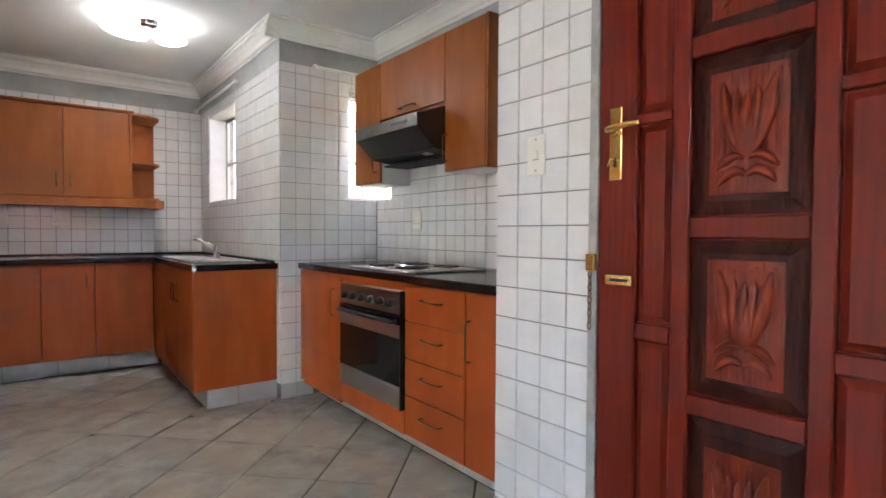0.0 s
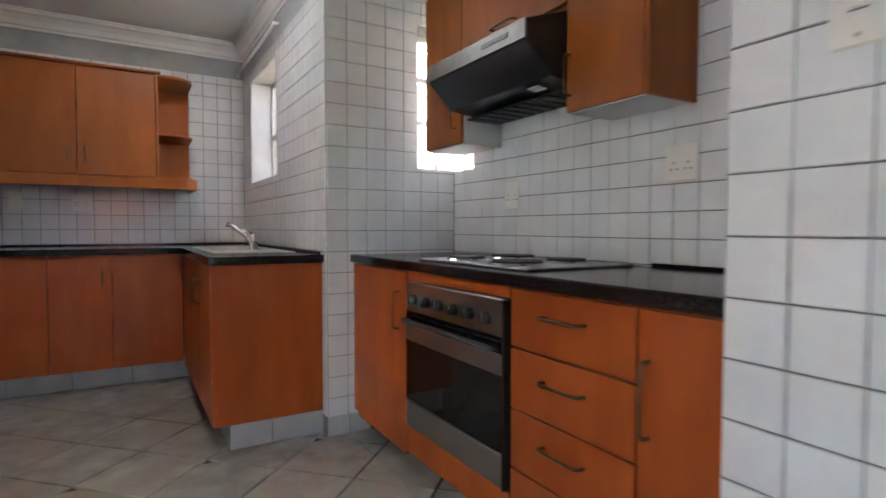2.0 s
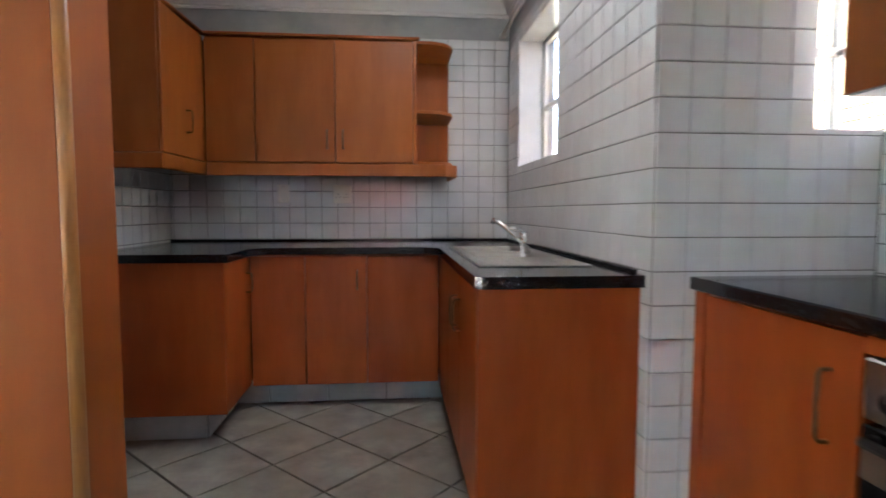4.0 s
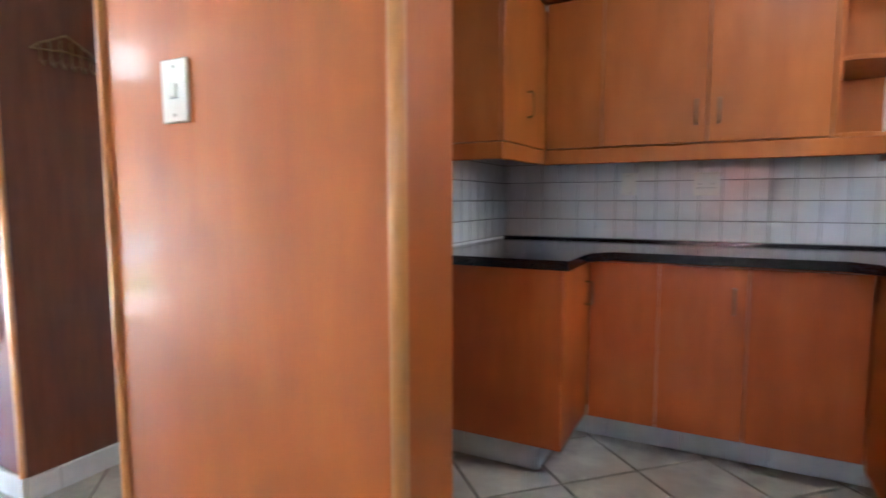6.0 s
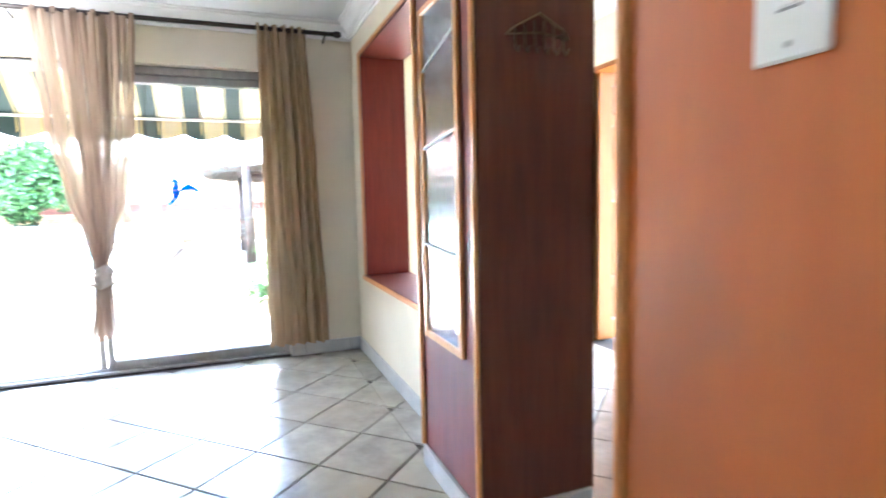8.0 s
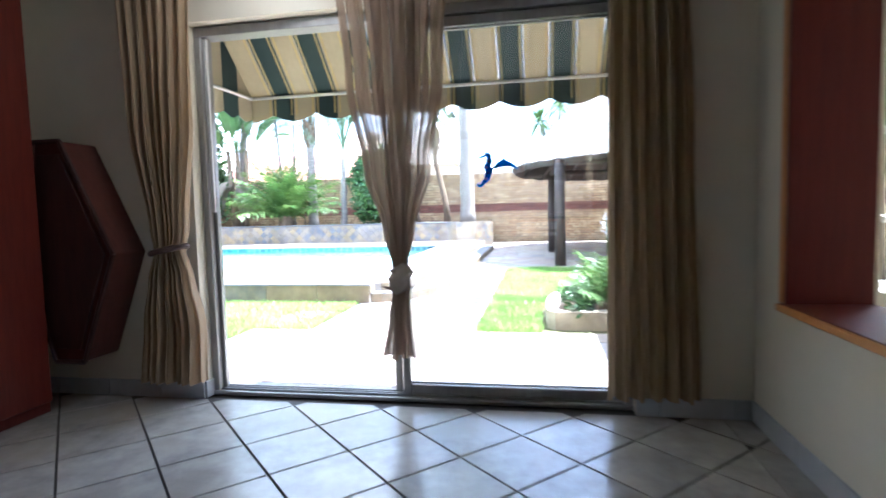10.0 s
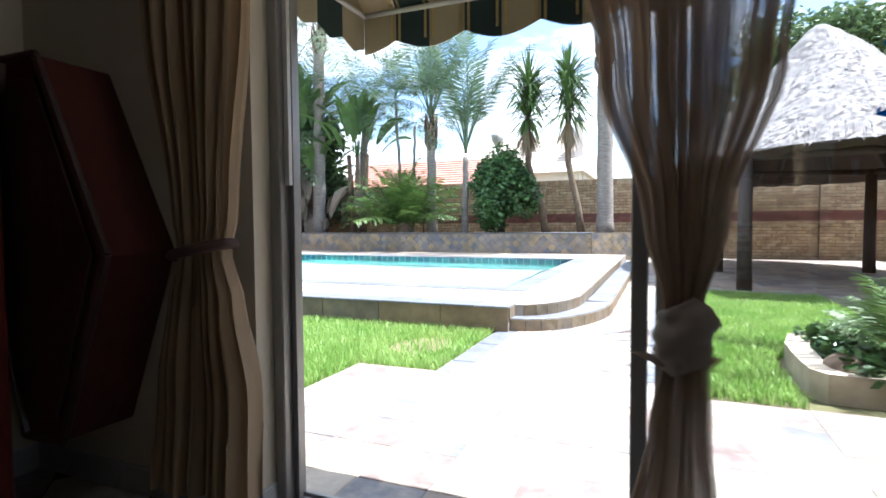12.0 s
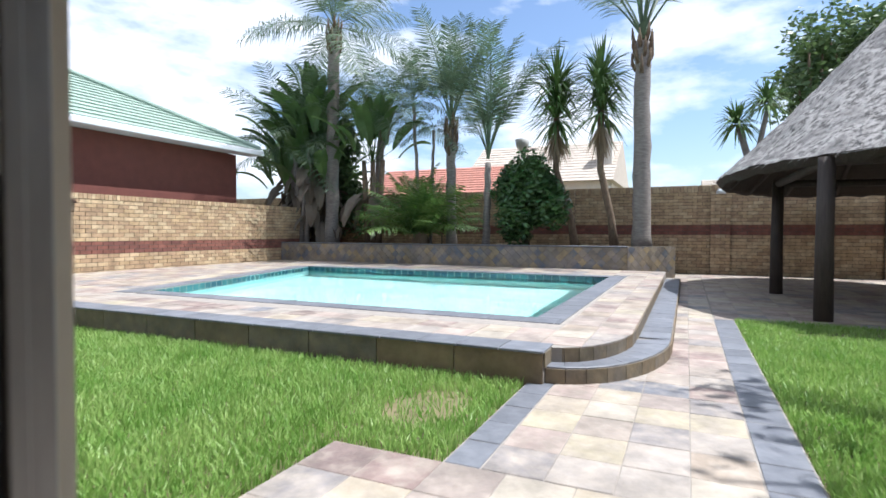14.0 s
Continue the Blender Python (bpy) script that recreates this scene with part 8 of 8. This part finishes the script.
part("ridge_capping", tube(bmesh.new(), [(ex, ey, EZ + 0.05), (-11.9, -13.3, RZ + 0.06), (2.5, -13.3, RZ + 0.06)], 0.07, 8), ROOF_GREEN, hs)
part("gutter", boxed(ex - 0.05, 2.5, ey - 0.02, ey + 0.11, EZ - 0.16, EZ - 0.01, bevel=0.02), GUTTER_W, hs, "white painted gutter")
part("soffit", boxed(ex, 2.5, -9.75, ey - 0.03, EZ - 0.15, EZ - 0.12), GUTTER_W, hs)
part("downpipe", tube(bmesh.new(), [(-10.35, ey + 0.04, EZ - 0.15), (-10.35, ey + 0.04, EZ - 0.30), (-10.55, -9.66, EZ - 0.55), (-10.55, -9.66, 0.0)], 0.05, 8), GUTTER_W, hs, "white downpipe", True)


def far_house(label, x0, x1, y0, y1, zw, zr, roofm, rows, cols):
    h = thing("far_house", label, "house")
    part("wall", boxed(x1 + 0.4, x0 - 0.4, y0 + 0.3, y1 - 0.3, -0.13, zw + 0.05), HOUSE_PALE, h)
    xm = (x0 + x1) / 2
    bm = bmesh.new()
    prism(bm, [(x0, zw), (xm, zr), (x1, zw)], "y", y0, y1)
    part("roof", bm, roofm, h)
    roof_courses(h, ((x0, y0, zw), (x0, y1, zw), (xm, y0, zr), (xm, y1, zr)), rows, cols, roofm)
    return h


far_house("pale house with a terracotta tiled roof", -24.5, -30.0, -11.6, -5.2, 2.55, 4.05, ROOF_TERRA, 12, 34)
h = far_house("pale house with a tan tiled roof", -31.0, -39.0, -9.4, -1.3, 3.6, 6.1, ROOF_TAN, 14, 30)
part("chimney", boxed(-33.2, -32.5, -2.0, -1.55, 3.0, 6.4, bevel=0.02), HOUSE_PALE, h)
part("chimney_cap", prism(bmesh.new(), [(-2.06, 6.4), (-1.49, 6.4), (-1.775, 6.85)], "x", -33.25, -32.45), SHADE_GREEN, h)
part("gable_window", boxed(-32.2, -32.0, -8.6, -7.6, 4.15, 4.5), SHADE_GREEN, h)
far_house("low pale house with a grey roof beyond the wall", -30.0, -36.0, 2.6, 9.0, 2.9, 3.6, ROOF_TAN, 8, 20)
far_house("pale gabled house behind the palms", -25.5, -29.5, -15.5, -12.2, 2.6, 4.0, HOUSE_PALE, 6, 10)
lmp = thing("street_lamp", "grey garden lamp post with a globe", "street lamp")
part("post", cyl(bmesh.new(), (-20.4, -2.78, -0.13), (-20.4, -2.78, 3.55), 0.05, 0.04, 10), GLOBE, lmp, "", True)
part("shade", tube(bmesh.new(), [(-20.4, -2.78, 3.55), (-20.4, -2.78, 3.75), (-20.4, -2.78, 3.95), (-20.4, -2.78, 3.99)], [0.08, 0.20, 0.24, 0.10], 14), GLOBE, lmp, "", True)

# parked car beyond the front door
cr = thing("parked_car", "dark green parked car on the drive", "car")
prof = [(-2.0, 0.30), (2.0, 0.30), (2.05, 0.75), (1.45, 0.88), (0.85, 1.38), (-1.0, 1.40), (-1.75, 0.95), (-2.05, 0.85)]
part("body", prism(bmesh.new(), [(-10.6 + a, b - 0.13) for a, b in prof], "y", 16.2, 17.8, 0.05), CAR_PAINT, cr)
part("side_window", prism(bmesh.new(), [(-10.6 + a, b - 0.13) for a, b in ((-1.3, 0.98), (1.1, 0.98), (0.7, 1.30), (-0.9, 1.32))], "y", 16.19, 16.198), SHADE_GREEN, cr)
for a in (-1.3, 1.25):
    wh = part("wheel", cyl(bmesh.new(), (-10.6 + a, 16.16, 0.19), (-10.6 + a, 16.36, 0.19), 0.32, 0.32, 20), TYRE, cr)
    part("rim", cyl(bmesh.new(), (-10.6 + a, 16.15, 0.19), (-10.6 + a, 16.159, 0.19), 0.19, 0.19, 16), STEEL, wh)
    part("wheel", cyl(bmesh.new(), (-10.6 + a, 17.64, 0.19), (-10.6 + a, 17.84, 0.19), 0.32, 0.32, 20), TYRE, cr)

# ---- wall and floor tiles ----
TILE_WHITE_J = mat("white_wall_tile_joined", (0.72, 0.72, 0.73), 0.16, 0, (0.67, 0.67, 0.68), 7, (1, 1, 1), 3, 0.05, 18, 0.5, 0.035, island=True)
FLOOR_TILE_J = mat("beige_stone_floor_tile_joined", (0.45, 0.42, 0.37), 0.24, 0, (0.30, 0.285, 0.26), 6.5, (1, 1, 1), 7, 0.05, 30, 0.5, 0.06, 0.008, 0,
                   (0.385, 0.345, 0.28), 2.2, rough_var=0.06, island=True)


def tile_wall(parent, axis, plane, side, u0, u1, anchor, z0=TILE_Z0, holes=(), pu=0.1032, pv=0.1033, av=1.017):
    rects = grid_rects(u0, u1, z0, FZ0, pu, pv, anchor, av, 0.0036, holes)
    rects.sort(key=lambda q: abs((q[0][1] + q[2][1]) / 2 - 1.15))
    lay(parent, "wall_tile", rects, axis, side, plane, 0.007, 0.0018, TILE_WHITE, TILE_WHITE_J)


tile_wall(wall_back, "y", NORTH_KIT, -1, -0.414, SINK_X - 0.008, SINK_X, 0.85)
tile_wall(wall_left, "x", -0.42, 1, 4.18, NORTH_KIT - 0.008, NORTH_KIT, 0.0)
tile_wall(wall_sink, "x", SINK_X, -1, NIB_Y - 0.006, NORTH_KIT - 0.008, NIB_Y, 0.1, (SINK_WIN,))
tile_wall(wall_nib, "y", NIB_Y, -1, SINK_X, STOVE_X - 0.008, SINK_X, 0.1, ((2.262, 2.70, 1.341, 2.10),))
tile_wall(wall_stove, "x", STOVE_X, -1, 2.07, NIB_Y - 0.008, NIB_Y, 0.85, (STOVE_WIN,), 0.0925, 0.0914, 0.996)
tile_wall(wall_east, "x", EAST, -1, -1.0, 2.07, 2.07, 0.1, (DOOR_HOLE,), 0.1125, 0.1123, 0.904)

FD, FX0, FY0 = 0.2495, 0.223, 0.050
floor_tiles = []
H = FD - 0.0068
for i in range(-22, 12):
    for j in range(-8, 28):
        if (i + j) % 2:
            continue
        cx, cy = FX0 + (i + 1) * FD, FY0 + j * FD
        sq = [(cx, cy - H), (cx + H, cy), (cx, cy + H), (cx - H, cy)]
        for r in ((-4.068, 1.878, 0.152, 4.0), (1.8785, 2.036, 2.085, 4.0), (-0.598, 1.878, -0.998, 0.148), (-4.068, -0.57, 4.002, 5.85), (-0.568, 2.1, 4.002, 6.05)):
            q = in_rect(sq, *r)
            if len(q) >= 3:
                ar = abs(sum(q[k][0] * q[(k + 1) % len(q)][1] - q[(k + 1) % len(q)][0] * q[k][1] for k in range(len(q)))) / 2
                if ar > 0.002:
                    floor_tiles.append(q)
floor_tiles.sort(key=lambda q: (sum(p[1] for p in q) / len(q) < 1.0, abs(sum(p[1] for p in q) / len(q) - 3.0)))
lay(bpy.data.objects["floor"], "floor_tile", floor_tiles, "z", 1, -0.010, 0.010, 0.002, FLOOR_TILE, FLOOR_TILE_J, 300, 0.0006)
